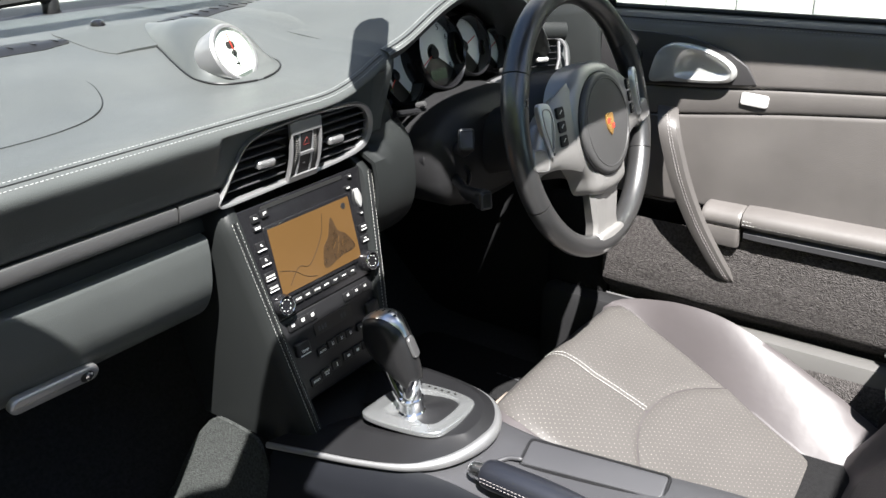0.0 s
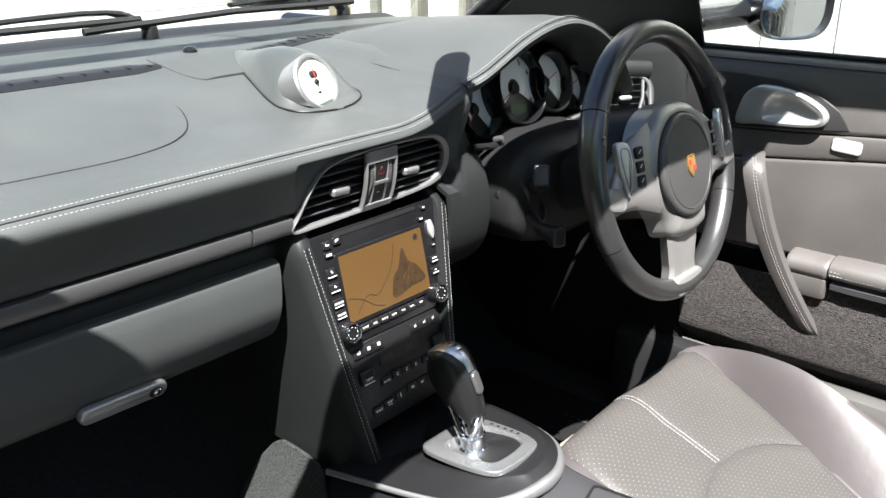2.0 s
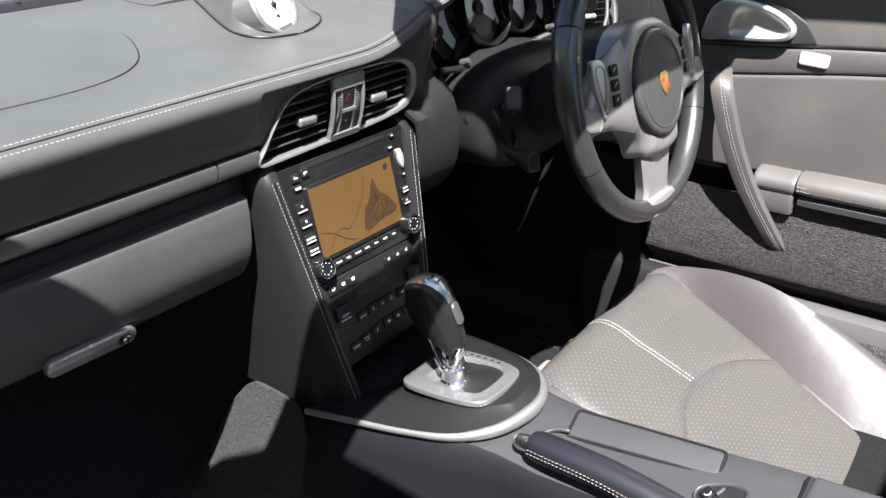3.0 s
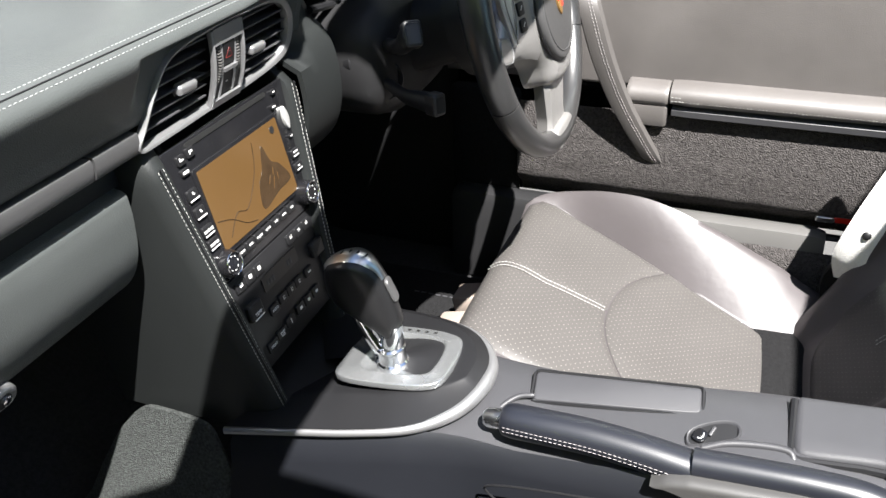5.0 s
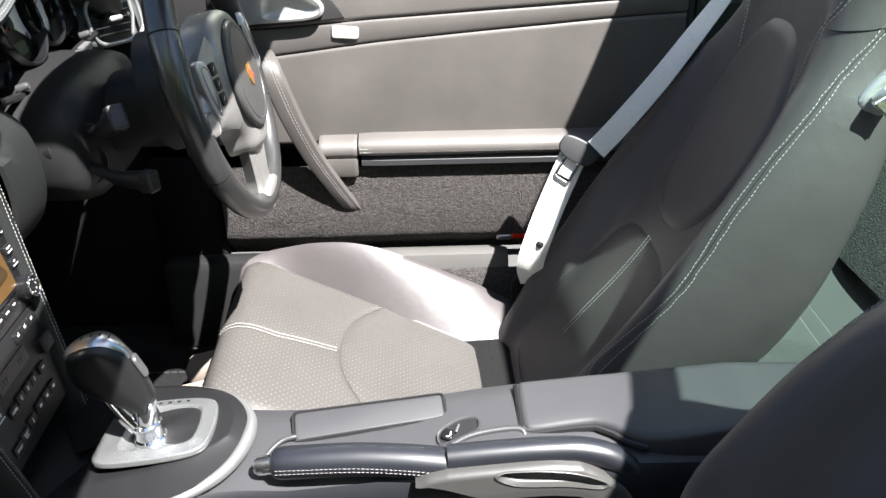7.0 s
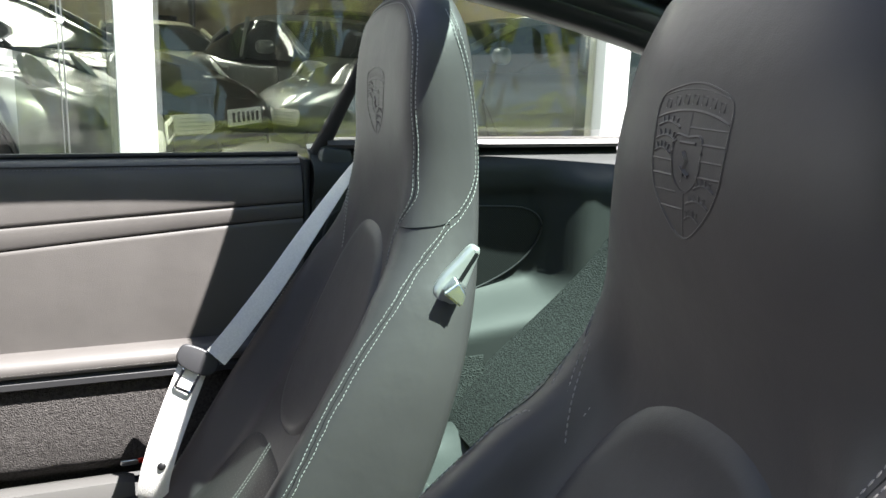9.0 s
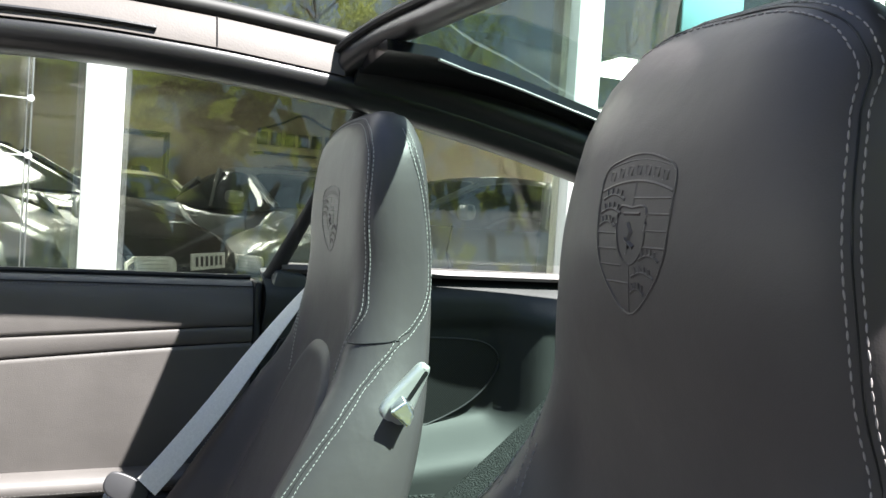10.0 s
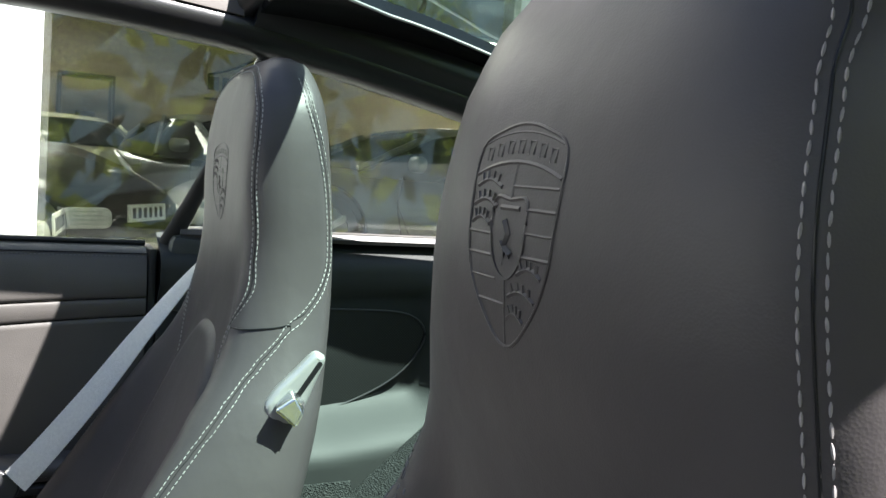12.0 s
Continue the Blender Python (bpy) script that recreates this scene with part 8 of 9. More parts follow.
for x0, x1, y0, y1, z1 in ((-0.55, 0.10, 0.80, 0.86, 0.992), (-0.02, 0.60, 0.84, 0.83, 0.992)):
    wi = thing("wiper", "black windscreen wiper lying at the foot of the screen", "wiper", (x0, y0, 0.95), "windscreen wipers")
    part("blade", tube([(x0, y0, 0.980), ((x0 + x1) / 2, (y0 + y1) / 2 + 0.01, 0.992), (x1, y1, z1)], 0.007, 6), rubber, wi)
    part("arm", tube(curve([(x1 + 0.05, 0.92, 0.965), (x1 - 0.05, 0.89, 1.005), ((x0 + x1) / 2, (y0 + y1) / 2 + 0.015, 1.004)], 5), [0.012] * 5 + [0.008] * 6, 8, flat=0.6), plastic_black, wi)
    part("pivot", lathe([(0.016, 0), (0.016, 0.02), (0.011, 0.028), (0, 0.029)], Matrix.Translation((x1 + 0.05, 0.92, 0.948)), 16), plastic_black, wi)

# ---- outside ----
asphalt = material("forecourt", (0.050, 0.049, 0.048), 0.85, grain=(60, 0.3, 0.004), vary=(3, 0.15))
white_paint = material("white_paint", (0.80, 0.80, 0.78), 0.5, vary=(3, 0.04))
cream_wall = material("cream_wall", (0.24, 0.205, 0.14), 0.7, vary=(2, 0.08))
shop_floor_mat = material("shop_floor", (0.30, 0.29, 0.27), 0.25, vary=(4, 0.1))
# glow of the fill panels added inside the showroom
fill_glow = material("fill_glow", (0.8, 0.8, 0.78), 0.5)
fill_glow.node_tree.nodes["Principled BSDF"].inputs["Emission Color"].default_value = (1.0, 0.98, 0.95, 1)
fill_glow.node_tree.nodes["Principled BSDF"].inputs["Emission Strength"].default_value = 4.6
ground = tagged(part("ground", slab([(-400, -400), (400, -400), (400, 400), (-400, 400)], 0.02, Matrix.Translation((0, 0, 0.02))), asphalt), "grey asphalt forecourt", "ground", kind="structure")
SHOP = thing("showroom", "white-posted glass showroom beside the car", "building", (6, 0, 0), kind="structure")
part("showroom_floor", rbox((12.5, 18.6, 0.26), Matrix.Translation((9.2, -5.7, 0.13)), 0.02), shop_floor_mat, SHOP)
part("showroom_ceiling", rbox((12.5, 18.6, 0.2), Matrix.Translation((9.2, -5.7, 3.6)), 0.02), material("shop_ceiling", (0.24, 0.24, 0.23), 0.7, vary=(2, 0.08)), SHOP)
part("back_wall", rbox((0.2, 18.6, 3.6), Matrix.Translation((15.2, -5.7, 1.9)), 0.02), cream_wall, SHOP)
for yy in (-14.9, 3.55):
    part("end_wall", rbox((12.5, 0.2, 3.6), Matrix.Translation((9.2, yy, 1.9)), 0.02), cream_wall, SHOP)
part("fascia", rbox((0.3, 18.6, 1.6), Matrix.Translation((3.05, -5.7, 4.2)), 0.02), white_paint, SHOP)
for yy in (-13.0, -10.4, -7.8, -5.3, -2.93, -0.63, 1.2, 2.72, 3.10, 3.45):
    part("post", rbox((0.16, 0.15, 3.4), Matrix.Translation((3.05, yy, 1.8)), 0.006), white_paint, SHOP, "white window post")
for a, b in zip((-13.0, -10.4, -7.8, -5.3, -2.93, -0.63, 1.2, 2.72, 3.10), (-10.4, -7.8, -5.3, -2.93, -0.63, -0.10, 2.72, 3.10, 3.45)):
    part("pane", rbox((0.012, b - a - 0.15, 3.2), Matrix.Translation((3.06, (a + b) / 2, 1.85)), 0.001), glass_shop, SHOP, "showroom window pane")
part("plinth", rbox((0.18, 18.6, 0.22), Matrix.Translation((3.05, -5.7, 0.13)), 0.01), white_paint, SHOP)

# white building across the forecourt, ahead of the car
FRONT = thing("white_building", "white rendered building ahead of the car", "building", (-2, 12, 0), kind="structure")
part("front_wall", rbox((40, 0.4, 3.4), Matrix.Translation((-2, 11.0, 1.7)), 0.03), white_paint, FRONT)
tagged(part("pavement", slab([(-30, 2.4), (30, 2.4), (30, 10.7), (-30, 10.7)], 0.008, Matrix.Translation((0, 0, 0.034)), 0.002), material("pale_paving", (0.36, 0.355, 0.34), 0.8, grain=(50, 0.3, 0.003), vary=(2, 0.12))), "pale sunlit paving ahead of the car", "paving", kind="structure")
for k in range(4):
    part("wall_board", rbox((0.10, 0.304, 3.3), Matrix.Translation((3.02, 0.075 + 0.31 * k, 1.85)), 0.006), white_paint, SHOP, "white wall board")
part("parapet", rbox((40.2, 0.6, 0.25), Matrix.Translation((-2, 11.0, 3.5)), 0.03), white_paint, FRONT)

# unseen glowing panels added under the ceiling to light the showroom
for lx in (5.5, 9.5, 13.0):
    for ly in (-10.5, -7.9, -0.8):
        CL = thing("fill_light", "unseen white panel added to light the showroom", "ceiling light", (lx, ly, 3.49), "showroom lights")
        part("light_frame", rbox((1.5, 1.5, 0.04), Matrix.Translation((lx, ly, 3.48)), 0.01), white_paint, CL)
        part("diffuser", rbox((1.3, 1.3, 0.02), Matrix.Translation((lx, ly, 3.455)), 0.004), fill_glow, CL, "glowing white fill sheet")

# ---- cars in the showroom ----
lamp_bright = material("lamp_bright", (0.75, 0.75, 0.72), 0.25, 0.3, vary=(20, 0.15))
car_silver = material("car_silver", (0.15, 0.165, 0.162), 0.28, 0.45, coat=0.6, vary=(3, 0.05))
car_grey = material("car_grey", (0.020, 0.021, 0.020), 0.26, 0.3, coat=0.6, vary=(3, 0.06))
car_cream = material("car_cream", (0.42, 0.42, 0.30), 0.3, 0.0, coat=0.7, vary=(3, 0.05))
car_red = material("car_red", (0.35, 0.02, 0.015), 0.3, 0.0, coat=0.7, vary=(3, 0.05))
car_glass = material("car_glass", (0.012, 0.016, 0.016), 0.06, 0.0, vary=(2, 0.2))
tyre_mat = material("tyre", (0.012, 0.012, 0.012), 0.7, vary=(30, 0.3))
lamp_clear = material("lamp_clear", (0.55, 0.56, 0.55), 0.15, 0.4, vary=(60, 0.3))


def show_car(label, paint, at, turn, tall=1.28, long=4.4, round_lamps=False, price="", scoop=False):
    """A parked coupe, nose along its own +x."""
    M = Matrix.Translation(at) @ Matrix.Rotation(radians(turn), 4, "Z")
    C = thing("parked_car", label, "car", at, "showroom cars")
    L = long / 4.4
    k = tall / 1.28
    # x, top of body, half width, bottom
    hull = [(-2.18, 0.56, 0.55, 0.36), (-2.10, 0.74, 0.72, 0.28), (-1.80, 0.86, 0.84, 0.20), (-1.30, 0.89, 0.90, 0.17), (-0.7, 0.86, 0.90, 0.16), (0.0, 0.84, 0.87, 0.16), (0.7, 0.85, 0.87, 0.16), (1.2, 0.82, 0.90, 0.17), (1.65, 0.74, 0.88, 0.18), (1.98, 0.62, 0.80, 0.20), (2.14, 0.50, 0.66, 0.24), (2.20, 0.42, 0.50, 0.30)]
    rows = []
    for i in range(45):
        x = -2.18 + 4.38 * i / 44
        zt, w, zb = lerp_table(hull, x)
        h = zt * k - zb
        ring = []
        for a, b in ((-0.86, 0.0), (-0.97, 0.14), (-1.0, 0.34), (-0.99, 0.58), (-0.95, 0.78), (-0.86, 0.92), (-0.66, 0.985), (-0.34, 1.0), (0, 1.003), (0.34, 1.0), (0.66, 0.985), (0.86, 0.92), (0.95, 0.78), (0.99, 0.58), (1.0, 0.34), (0.97, 0.14), (0.86, 0.0)):
            fender = 0.045 * math.exp(-((x - 1.25) / 0.38) ** 2) * (1 if 0.55 < abs(a) < 0.93 else 0)
            ring.append(M @ Vector((x * L, a * w, zb + h * b + fender)))
        rows.append(ring)
    body = part("body", sheet(rows, closed_v=True, caps=True), paint, C)
    cab = [(-1.75, 0.90, 0.50), (-1.3, 1.06, 0.60), (-0.75, 1.22, 0.63), (-0.2, 1.28, 0.64), (0.25, 1.22, 0.64), (0.65, 1.02, 0.68), (0.95, 0.86, 0.70)]
    rows, roof = [], []
    for i in range(25):
        x = -1.75 + 2.70 * i / 24
        zt, w = lerp_table(cab, x)
        zt *= k
        lo = 0.80 * k
        rows.append([M @ Vector((x * L, a * (w + 0.16 * (1 - b)), lo + (zt - lo) * b)) for a, b in ((-1, 0), (-1, 0.5), (-0.95, 0.85), (-0.8, 0.97), (-0.4, 1), (0, 1.005), (0.4, 1), (0.8, 0.97), (0.95, 0.85), (1, 0.5), (1, 0))])
        if -0.95 < x < 0.32:
            roof.append([p + Vector((0, 0, 0.006)) for p in rows[-1][2:9]])
    part("windows", sheet(rows), car_glass, C, "dark car windows")
    part("roof", thick(sheet(roof), 0.006), paint, C)
    for s in (-1, 1):
        for x0, x1, e in ((0.30, 0.93, 0), (-0.30, -0.42, 0), (-1.72, -0.95, 0)):
            pts = []
            for q in range(7):
                x = x0 + (x1 - x0) * q / 6
                zt, w = lerp_table(cab, x)
                zt *= k
                b = 0.90 if abs(x1 - x0) > 0.2 else 0.05 + 0.88 * q / 6
                lo = 0.80 * k
                pts.append(M @ Vector((x * L, s * (w + 0.16 * (1 - b)) * 0.985, lo + (zt - lo) * b + 0.004)))
            part("pillar", tube(pts, 0.030, 6), paint, C)
        for wx in (-1.22, 1.28):
            wm = M @ Matrix.Translation((wx * L, s * 0.815, 0.33)) @ Matrix.Rotation(radians(-90 * s), 4, "X")
            part("wheel_arch", lathe([(0.385, -0.02), (0.385, 0.082), (0.372, 0.086), (0.36, 0.07)], wm, 28), plastic_black, C)
            ty = part("wheel", lathe([(0.20, -0.05), (0.31, -0.03), (0.325, 0.0), (0.325, 0.06), (0.31, 0.085), (0.245, 0.09), (0.24, 0.075)], wm, 28), tyre_mat, C, "black tyre")
            part("rim", lathe([(0.245, 0.03), (0.245, 0.088), (0.232, 0.092), (0.222, 0.06), (0.05, 0.05), (0.045, 0.075), (0, 0.078)], wm, 28), plastic_black, ty)
            for q in range(5):
                a = 2 * math.pi * q / 5
                part("rim_spoke", tube([wm @ Vector((0.04 * math.cos(a), 0.04 * math.sin(a), 0.074)), wm @ Vector((0.14 * math.cos(a), 0.14 * math.sin(a), 0.080)), wm @ Vector((0.238 * math.cos(a), 0.238 * math.sin(a), 0.086))], 0.028, 6, flat=0.4, up=wm.to_3x3() @ Vector((0, 0, 1))), aluminium, ty)
        if round_lamps:
            lm = M @ Matrix.Translation((1.86 * L, s * 0.60, 0.70 * k)) @ Matrix.Rotation(radians(70), 4, "Y")
            part("headlamp", lathe([(0.125, -0.06), (0.125, 0.02), (0.115, 0.032), (0.10, 0.028), (0.06, 0.045), (0, 0.05)], lm, 24), lamp_clear, C, "round headlamp")
        else:
            lm = M @ Matrix.Translation((1.74 * L, s * 0.655, 0.665 * k)) @ Matrix.Rotation(radians(s * 24), 4, "Z") @ Matrix.Rotation(radians(52), 4, "Y")
            part("headlamp", slab([(0.20 * math.cos(q) , 0.095 * math.sin(q)) for q in [2 * math.pi * j / 24 for j in range(24)]], 0.03, lm, 0.02), lamp_clear, C, "oval headlamp")
        fm = M @ Matrix.Translation((2.135 * L, s * 0.590, 0.425 * k)) @ Matrix.Rotation(radians(s * 26), 4, "Z") @ Matrix.Rotation(radians(82), 4, "Y") @ Matrix.Rotation(radians(90), 4, "Z")
        part("fog_lamp", slab(rounded(0.32, 0.125, 0.05), 0.02, fm, 0.01), lamp_bright, C, "clear fog lamp")
        for q in range(4):
            part("lamp_rib", rbox((0.24 - 0.02 * q, 0.006, 0.004), fm @ Matrix.Translation((0, -0.036 + 0.024 * q, 0.021)), 0.001), lamp_clear, C)
        im = M @ Matrix.Translation((2.10 * L, s * 0.575, 0.30 * k)) @ Matrix.Rotation(radians(s * 26), 4, "Z") @ Matrix.Rotation(radians(86), 4, "Y") @ Matrix.Rotation(radians(90), 4, "Z")
        part("air_intake", slab(rounded(0.42, 0.15, 0.04), 0.014, im, 0.004), plastic_black, C, "black air intake")
        mm = M @ Matrix.Translation((0.55 * L, s * 0.96, 0.93 * k))
        part("door_mirror", rbox((0.10, 0.20, 0.13), mm, 0.045), paint, C)
        part("door_handle", rbox((0.20, 0.02, 0.035), M @ Matrix.Translation((-0.50 * L, s * 0.895, 0.70 * k)), 0.008), paint, C)
        part("door_gap", tube([M @ Vector((x * L, s * w, z * k)) for x, w, z in ((0.62, 0.875, 0.82), (0.66, 0.880, 0.60), (0.58, 0.865, 0.28))], 0.006, 5), plastic_black, C)
        part("tail_lamp", rbox((0.12, 0.34, 0.10), M @ Matrix.Translation((-2.06 * L, s * 0.56, 0.66 * k)), 0.03), car_red, C, "red tail lamp")
    if scoop:
        sm2 = M @ Matrix.Translation((-0.80 * L, 0.885, 0.60 * k)) @ Matrix.Rotation(radians(-90), 4, "X") @ Matrix.Rotation(radians(14), 4, "Z")
        part("side_intake", slab([(p.x, p.y) for p in curve([(-0.10, -0.20, 0), (0.06, -0.21, 0), (0.11, -0.05, 0), (0.10, 0.14, 0), (0.02, 0.22, 0), (-0.08, 0.10, 0)], 5, True)], 0.02, sm2, 0.006), plastic_black, C, "black side air intake")
        part("door_line", tube([M @ Vector((x * L, w, z * k)) for x, w, z in ((0.62, 0.880, 0.82), (0.66, 0.886, 0.60), (0.50, 0.872, 0.30), (-0.25, 0.882, 0.27), (-0.52, 0.905, 0.42), (-0.60, 0.915, 0.72), (-0.62, 0.905, 0.84))], 0.005, 5), plastic_black, C)
    part("lower_grille", slab(rounded(0.62, 0.12, 0.03), 0.012, M @ Matrix.Translation((2.185 * L, 0, 0.33 * k)) @ Matrix.Rotation(radians(88), 4, "Y") @ Matrix.Rotation(radians(90), 4, "Z"), 0.004), plastic_black, C, "black lower grille")
    pm = M @ Matrix.Translation((2.205 * L, 0, 0.445 * k)) @ Matrix.Rotation(radians(86), 4, "Y") @ Matrix.Rotation(radians(90), 4, "Z")
    plate = part("number_plate", slab(rounded(0.50, 0.11, 0.01), 0.01, pm, 0.002), white_paint, C, "white number plate with dark bars")
    bm = bmesh.new()
    for q in range(6):
        rbox((0.038, 0.065, 0.002), pm @ Matrix.Translation((-0.18 + 0.072 * q, 0, 0.011)), 0.0005, bm)
    part("plate_bars", bm, mark_black, plate)
    if price:
        wm2 = M @ Matrix.Translation((0.83 * L, 0.0, 0.98 * k)) @ Matrix.Rotation(radians(52), 4, "Y") @ Matrix.Rotation(radians(90), 4, "Z")
        board = part("price_card", slab(rounded(0.55, 0.16, 0.01), 0.004, wm2), white_paint, C, "white price card behind the windscreen")
        bm = bmesh.new()
        for q in range(5):
            rbox((0.05, 0.09, 0.002), wm2 @ Matrix.Translation((-0.16 + 0.08 * q, 0, 0.005)), 0.0005, bm)
        part("card_bars", bm, mark_black, board)
    return C


FZ = 0.262
show_car("dark grey sports coupe with clear fog lamps behind the glass", car_grey, (6.31, 0.44, FZ), 236)
show_car("silver coupe nose-on with a wide dark grille", car_silver, (8.55, -2.75, FZ), 198)
show_car("silver coupe close behind the window", car_silver, (4.32, 1.36, FZ), 262)
show_car("pale cream classic coupe with round headlamps", car_cream, (13.2, -1.3, FZ), 200, 1.32, 4.2, True)
show_car("dark coupe with a price card in its windscreen", car_grey, (12.2, -4.0, FZ), 188, 1.55, 4.4, False, "card")
show_car("silver sports coupe standing side-on behind the glass", car_silver, (6.20, -3.85, FZ), 93, 1.24, 4.4, False, "", True)
show_car("red coupe at the back of the showroom", car_red, (13.2, -8.2, FZ), 160, 1.25)
show_car("dark coupe parked ahead on the forecourt", car_grey, (9.0, 9.6, 0.04), 170)

# glass door hardware in the showroom front
DOORG = thing("glass_door", "frameless glass door with thin metal edge strips", "glass door", (3.03, -0.3, 0.26))
part("edge_strip", rbox((0.012, 0.006, 2.6), Matrix.Translation((3.01, -0.362, 1.56)), 0.002), silver_trim, DOORG, "pale metal edge strip")
part("edge_strip", rbox((0.012, 0.004, 2.6), Matrix.Translation((3.01, -0.345, 1.56)), 0.002), silver_trim, DOORG, "pale metal edge strip")
for hz in (1.225, 1.452):
    part("hinge_bar", rbox((0.012, 0.22, 0.005), Matrix.Translation((3.01, -0.245, hz)), 0.002), mark_white, DOORG)
    part("hinge_stud", lathe([(0.014, 0), (0.014, 0.008), (0, 0.010)], frame_at((3.0, -0.358, hz), (-1, 0, 0)), 16), mark_white, DOORG)
# showroom furniture: display case, wall lettering as plain bars
CASE = thing("display_case", "tall glass display case against the cream wall", "display case", (14.6, -1.6, FZ))
part("case_frame", rbox((0.5, 0.06, 2.0), Matrix.Translation((14.5, -1.2, 1.26)), 0.01), plastic_black, CASE)
part("case_frame", rbox((0.5, 0.06, 2.0), Matrix.Translation((14.5, -2.0, 1.26)), 0.01), plastic_black, CASE)
part("case_top", rbox((0.5, 0.86, 0.06), Matrix.Translation((14.5, -1.6, 2.27)), 0.01), plastic_black, CASE)
part("case_base", rbox((0.5, 0.86, 0.5), Matrix.Translation((14.5, -1.6, 0.52)), 0.01), plastic_black, CASE)
part("trophy", lathe([(0.12, 0), (0.05, 0.05), (0.04, 0.2), (0.14, 0.34), (0.16, 0.5), (0.0, 0.5)], Matrix.Translation((14.5, -1.6, 1.2)), 20), plastic_black, CASE, "dark ornament")
SIGN = thing("wall_sign", "dark car-shaped sign with bars on the cream wall", "sign", (15.05, -4.4, 2.4))
part("sign_curve", tube(curve([(15.08, -3.65, 2.58), (15.08, -4.1, 2.74), (15.08, -4.5, 2.92), (15.08, -4.9, 2.76), (15.08, -5.2, 2.66)], 6), 0.025, 6), plastic_black, SIGN)
for q in range(6):
    part("sign_bar", rbox((0.03, 0.20, 0.24), Matrix.Translation((15.08, -3.75 - 0.26 * q, 2.44)), 0.01), plastic_black, SIGN)
part("sign_line", rbox((0.02, 1.2, 0.05), Matrix.Translation((15.08, -4.2, 2.16)), 0.005), plastic_black, SIGN)
for q, (cy, cz) in enumerate(((-4.58, 2.62), (-3.72, 2.33))):
    CARD = thing("window_card", "pale blue price card in the showroom window", "sign", (2.98, cy, cz), "window cards")
    part("card", rbox((0.012, 0.42, 0.50), Matrix.Translation((2.98, cy, cz)), 0.003), material("card_blue", (0.25, 0.55, 0.58), 0.5, vary=(4, 0.1)), CARD)
    text_part("£75", frame_at((2.970, cy, cz - 0.12), (-1, 0, 0)), 0.14, mark_black, CARD)

# ---- trees behind the camera, mirrored in the glass ----
bark = material("bark", (0.10, 0.075, 0.055), 0.9, grain=(20, 0.8, 0.02), vary=(9, 0.3))
leaf = material("leaf", (0.085, 0.115, 0.030), 0.6, vary=(3, 0.4))
lt = leaf.node_tree
through_leaf, leaf_mix = lt.nodes.new("ShaderNodeBsdfTranslucent"), lt.nodes.new("ShaderNodeMixShader")
through_leaf.inputs[0].default_value = (0.36, 0.42, 0.08, 1)
leaf_mix.inputs[0].default_value = 0.5
lt.links.new(lt.nodes["Principled BSDF"].outputs[0], leaf_mix.inputs[1])
lt.links.new(through_leaf.outputs[0], leaf_mix.inputs[2])
lt.links.new(leaf_mix.outputs[0], lt.nodes["Material Output"].inputs[0])


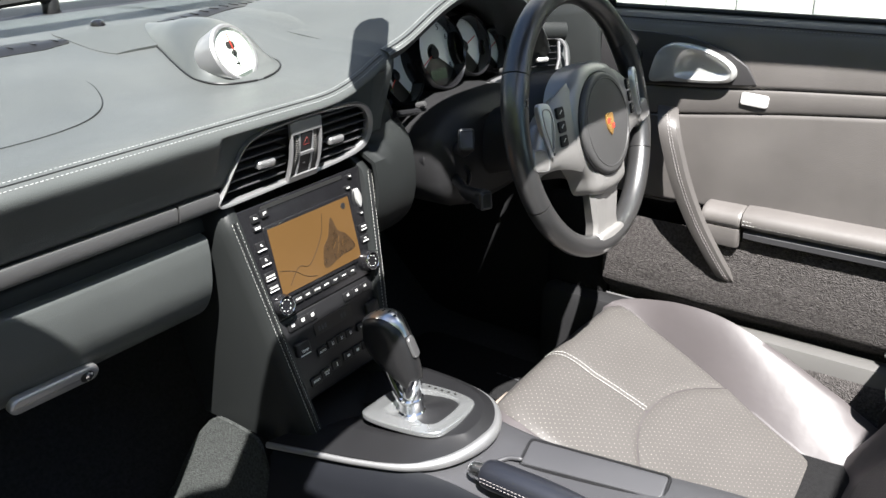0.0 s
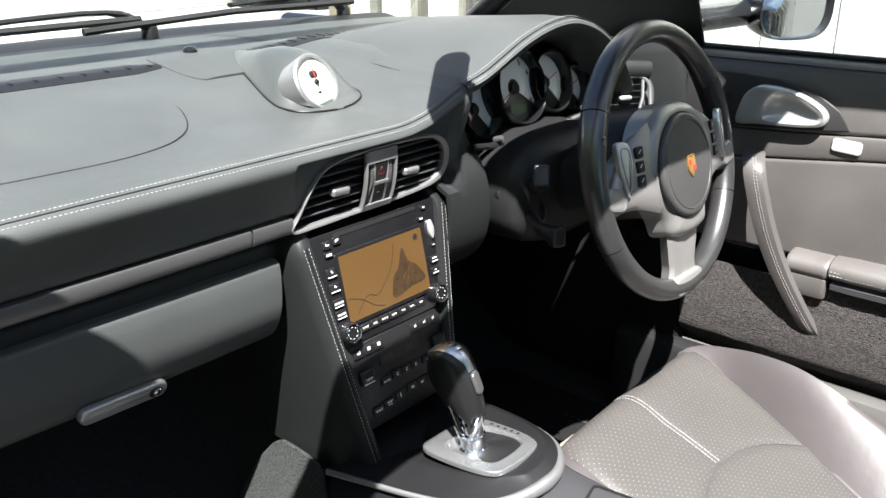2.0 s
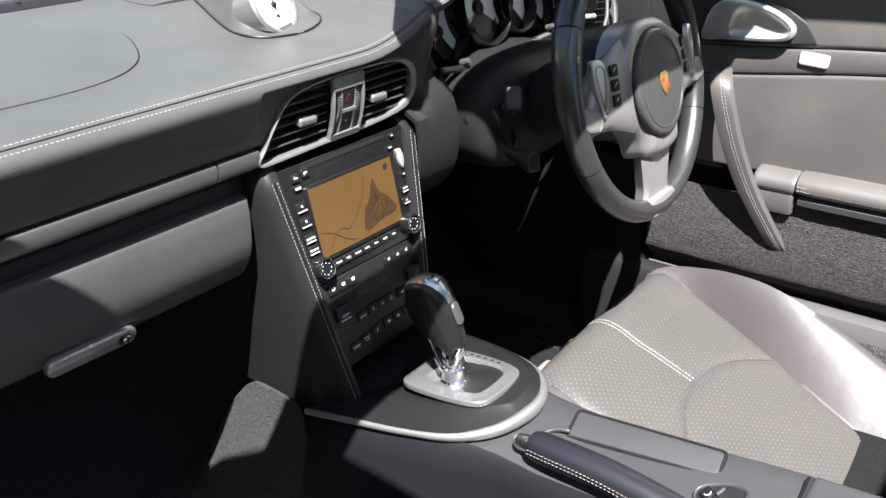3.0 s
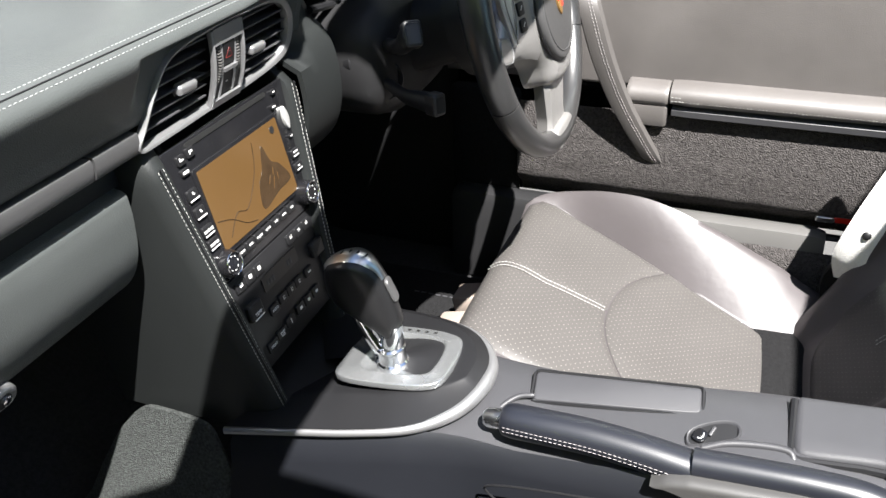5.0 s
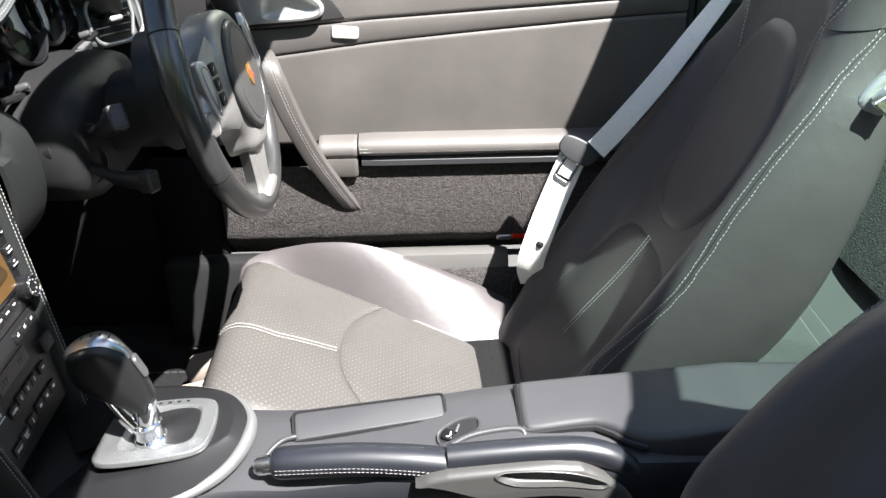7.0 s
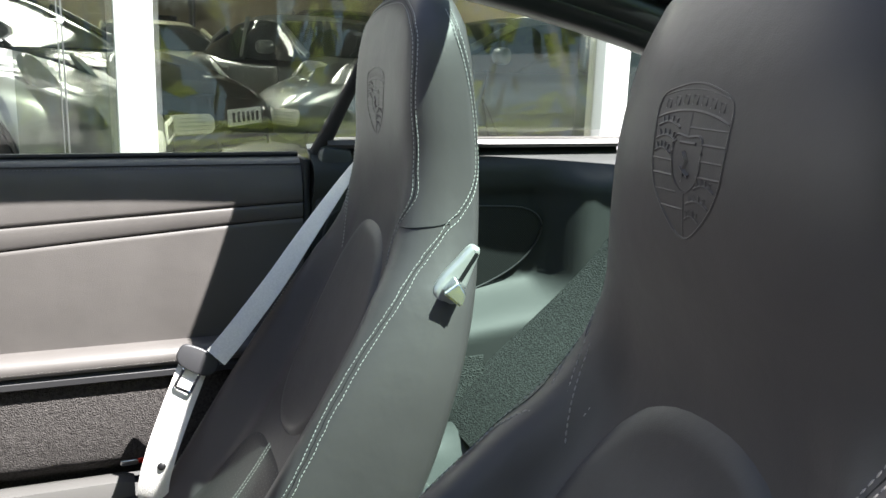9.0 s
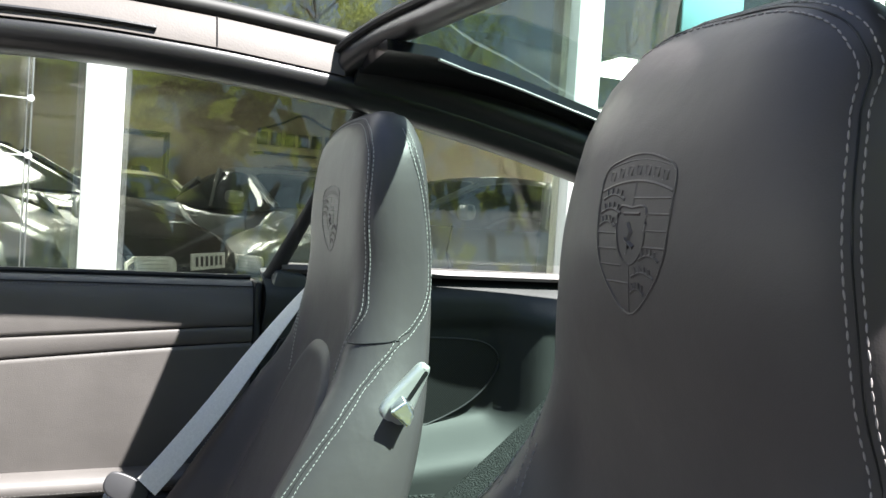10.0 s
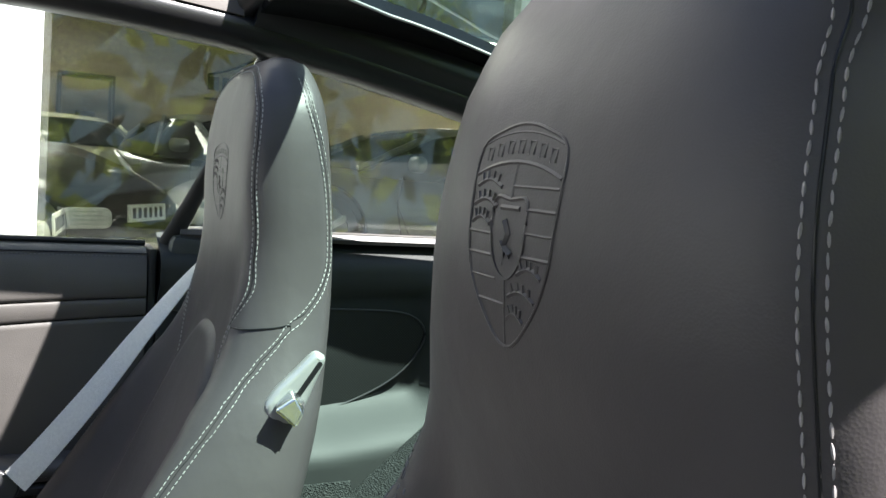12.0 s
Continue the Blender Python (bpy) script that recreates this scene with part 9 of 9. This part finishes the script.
def tree(at, h, r, seed):
    rnd = random.Random(seed)
    T = thing("tree", "leafy green tree across the forecourt", "tree", at, "trees")
    at = Vector(at)
    part("trunk", tube([at, at + Vector((0.1, 0, h * 0.3)), at + Vector((0.0, 0.1, h * 0.6)), at + Vector((0.1, 0, h * 0.85))], [0.22, 0.17, 0.11, 0.03], 10), bark, T)
    tips = []
    for q in range(11):
        a = q * 2.4
        root = at + Vector((0, 0, h * (0.28 + 0.05 * q)))
        tip = root + Vector((math.cos(a), math.sin(a), 0.5 + 0.3 * rnd.random())) * r * (0.6 + 0.4 * rnd.random())
        tips.append(tip)
        part("limb", tube([root, root.lerp(tip, 0.5) + Vector((0, 0, 0.15)), tip], [0.08, 0.05, 0.015], 6), bark, T)
    vs, fs = [], []
    for tip in tips + [at + Vector((0, 0, h * 0.9))]:
        for c in range(7):
            cc = tip + Vector((rnd.gauss(0, 1), rnd.gauss(0, 1), rnd.gauss(0, 0.8))) * r * 0.26
            for l in range(34):
                p = cc + Vector((rnd.gauss(0, 1), rnd.gauss(0, 1), rnd.gauss(0, 0.8))) * r * 0.11
                u = Vector((rnd.uniform(-1, 1), rnd.uniform(-1, 1), rnd.uniform(-1, 1))).normalized()
                w = u.orthogonal().normalized()
                s = rnd.uniform(0.06, 0.13)
                n = len(vs)
                vs += [p - u * s, p + w * s * 0.5, p + u * s, p - w * s * 0.5]
                fs.append((n, n + 1, n + 2, n + 3))
    me = bpy.data.meshes.new("crown")
    me.from_pydata([tuple(v) for v in vs], [], fs)
    me.materials.append(leaf)
    ob = new("crown", me)
    ob.parent = T
    ob.matrix_parent_inverse = base_of(T).inverted()
    tagged(ob, "leafy crown", kind="stuff")


for q, (tx, ty, th, tr) in enumerate(((-9, 4.5, 6.5, 2.4), (-10.5, 0.5, 7.5, 2.8), (-9.5, -3.5, 6.8, 2.5), (-11, -7.5, 7.6, 2.9), (-9, -11, 6.5, 2.4))):
    tree((tx, ty, 0.03), th, tr, q)

# unseen hedge added along the open side to block low light, mirrored in the glass
HEDGE = thing("hedge", "unseen dark green hedge added to block low side light", "hedge", (-3.6, -2, 0.03))
hedge_backing = material("hedge_backing", (0.02, 0.026, 0.010), 0.9, grain=(30, 0.8, 0.02), vary=(5, 0.4))
# plain dark box behind the leaves stands for the hedge's shaded inside
part("dark_backing", rbox((0.7, 26, 2.1), Matrix.Translation((-3.9, -3, 1.08)), 0.15), hedge_backing, HEDGE)
rnd = random.Random(77)
vs, fs = [], []
for k in range(17000):
    y = rnd.uniform(-16, 10)
    if rnd.random() < 0.7:
        p = Vector((-3.50 + rnd.gauss(0, 0.06), y, rnd.uniform(0.05, 2.2)))
    else:
        p = Vector((rnd.uniform(-4.2, -3.5), y, 2.18 + rnd.gauss(0, 0.06)))
    u = Vector((rnd.uniform(-1, 1), rnd.uniform(-1, 1), rnd.uniform(-1, 1))).normalized()
    w = u.orthogonal().normalized()
    s = rnd.uniform(0.04, 0.08)
    n = len(vs)
    vs += [p - u * s, p + w * s * 0.5, p + u * s, p - w * s * 0.5]
    fs.append((n, n + 1, n + 2, n + 3))
me = bpy.data.meshes.new("leaves")
me.from_pydata([tuple(v) for v in vs], [], fs)
me.materials.append(leaf)
ob = new("leaves", me)
ob.parent = HEDGE
ob.matrix_parent_inverse = base_of(HEDGE).inverted()
tagged(ob, "dense green leaves", kind="stuff")
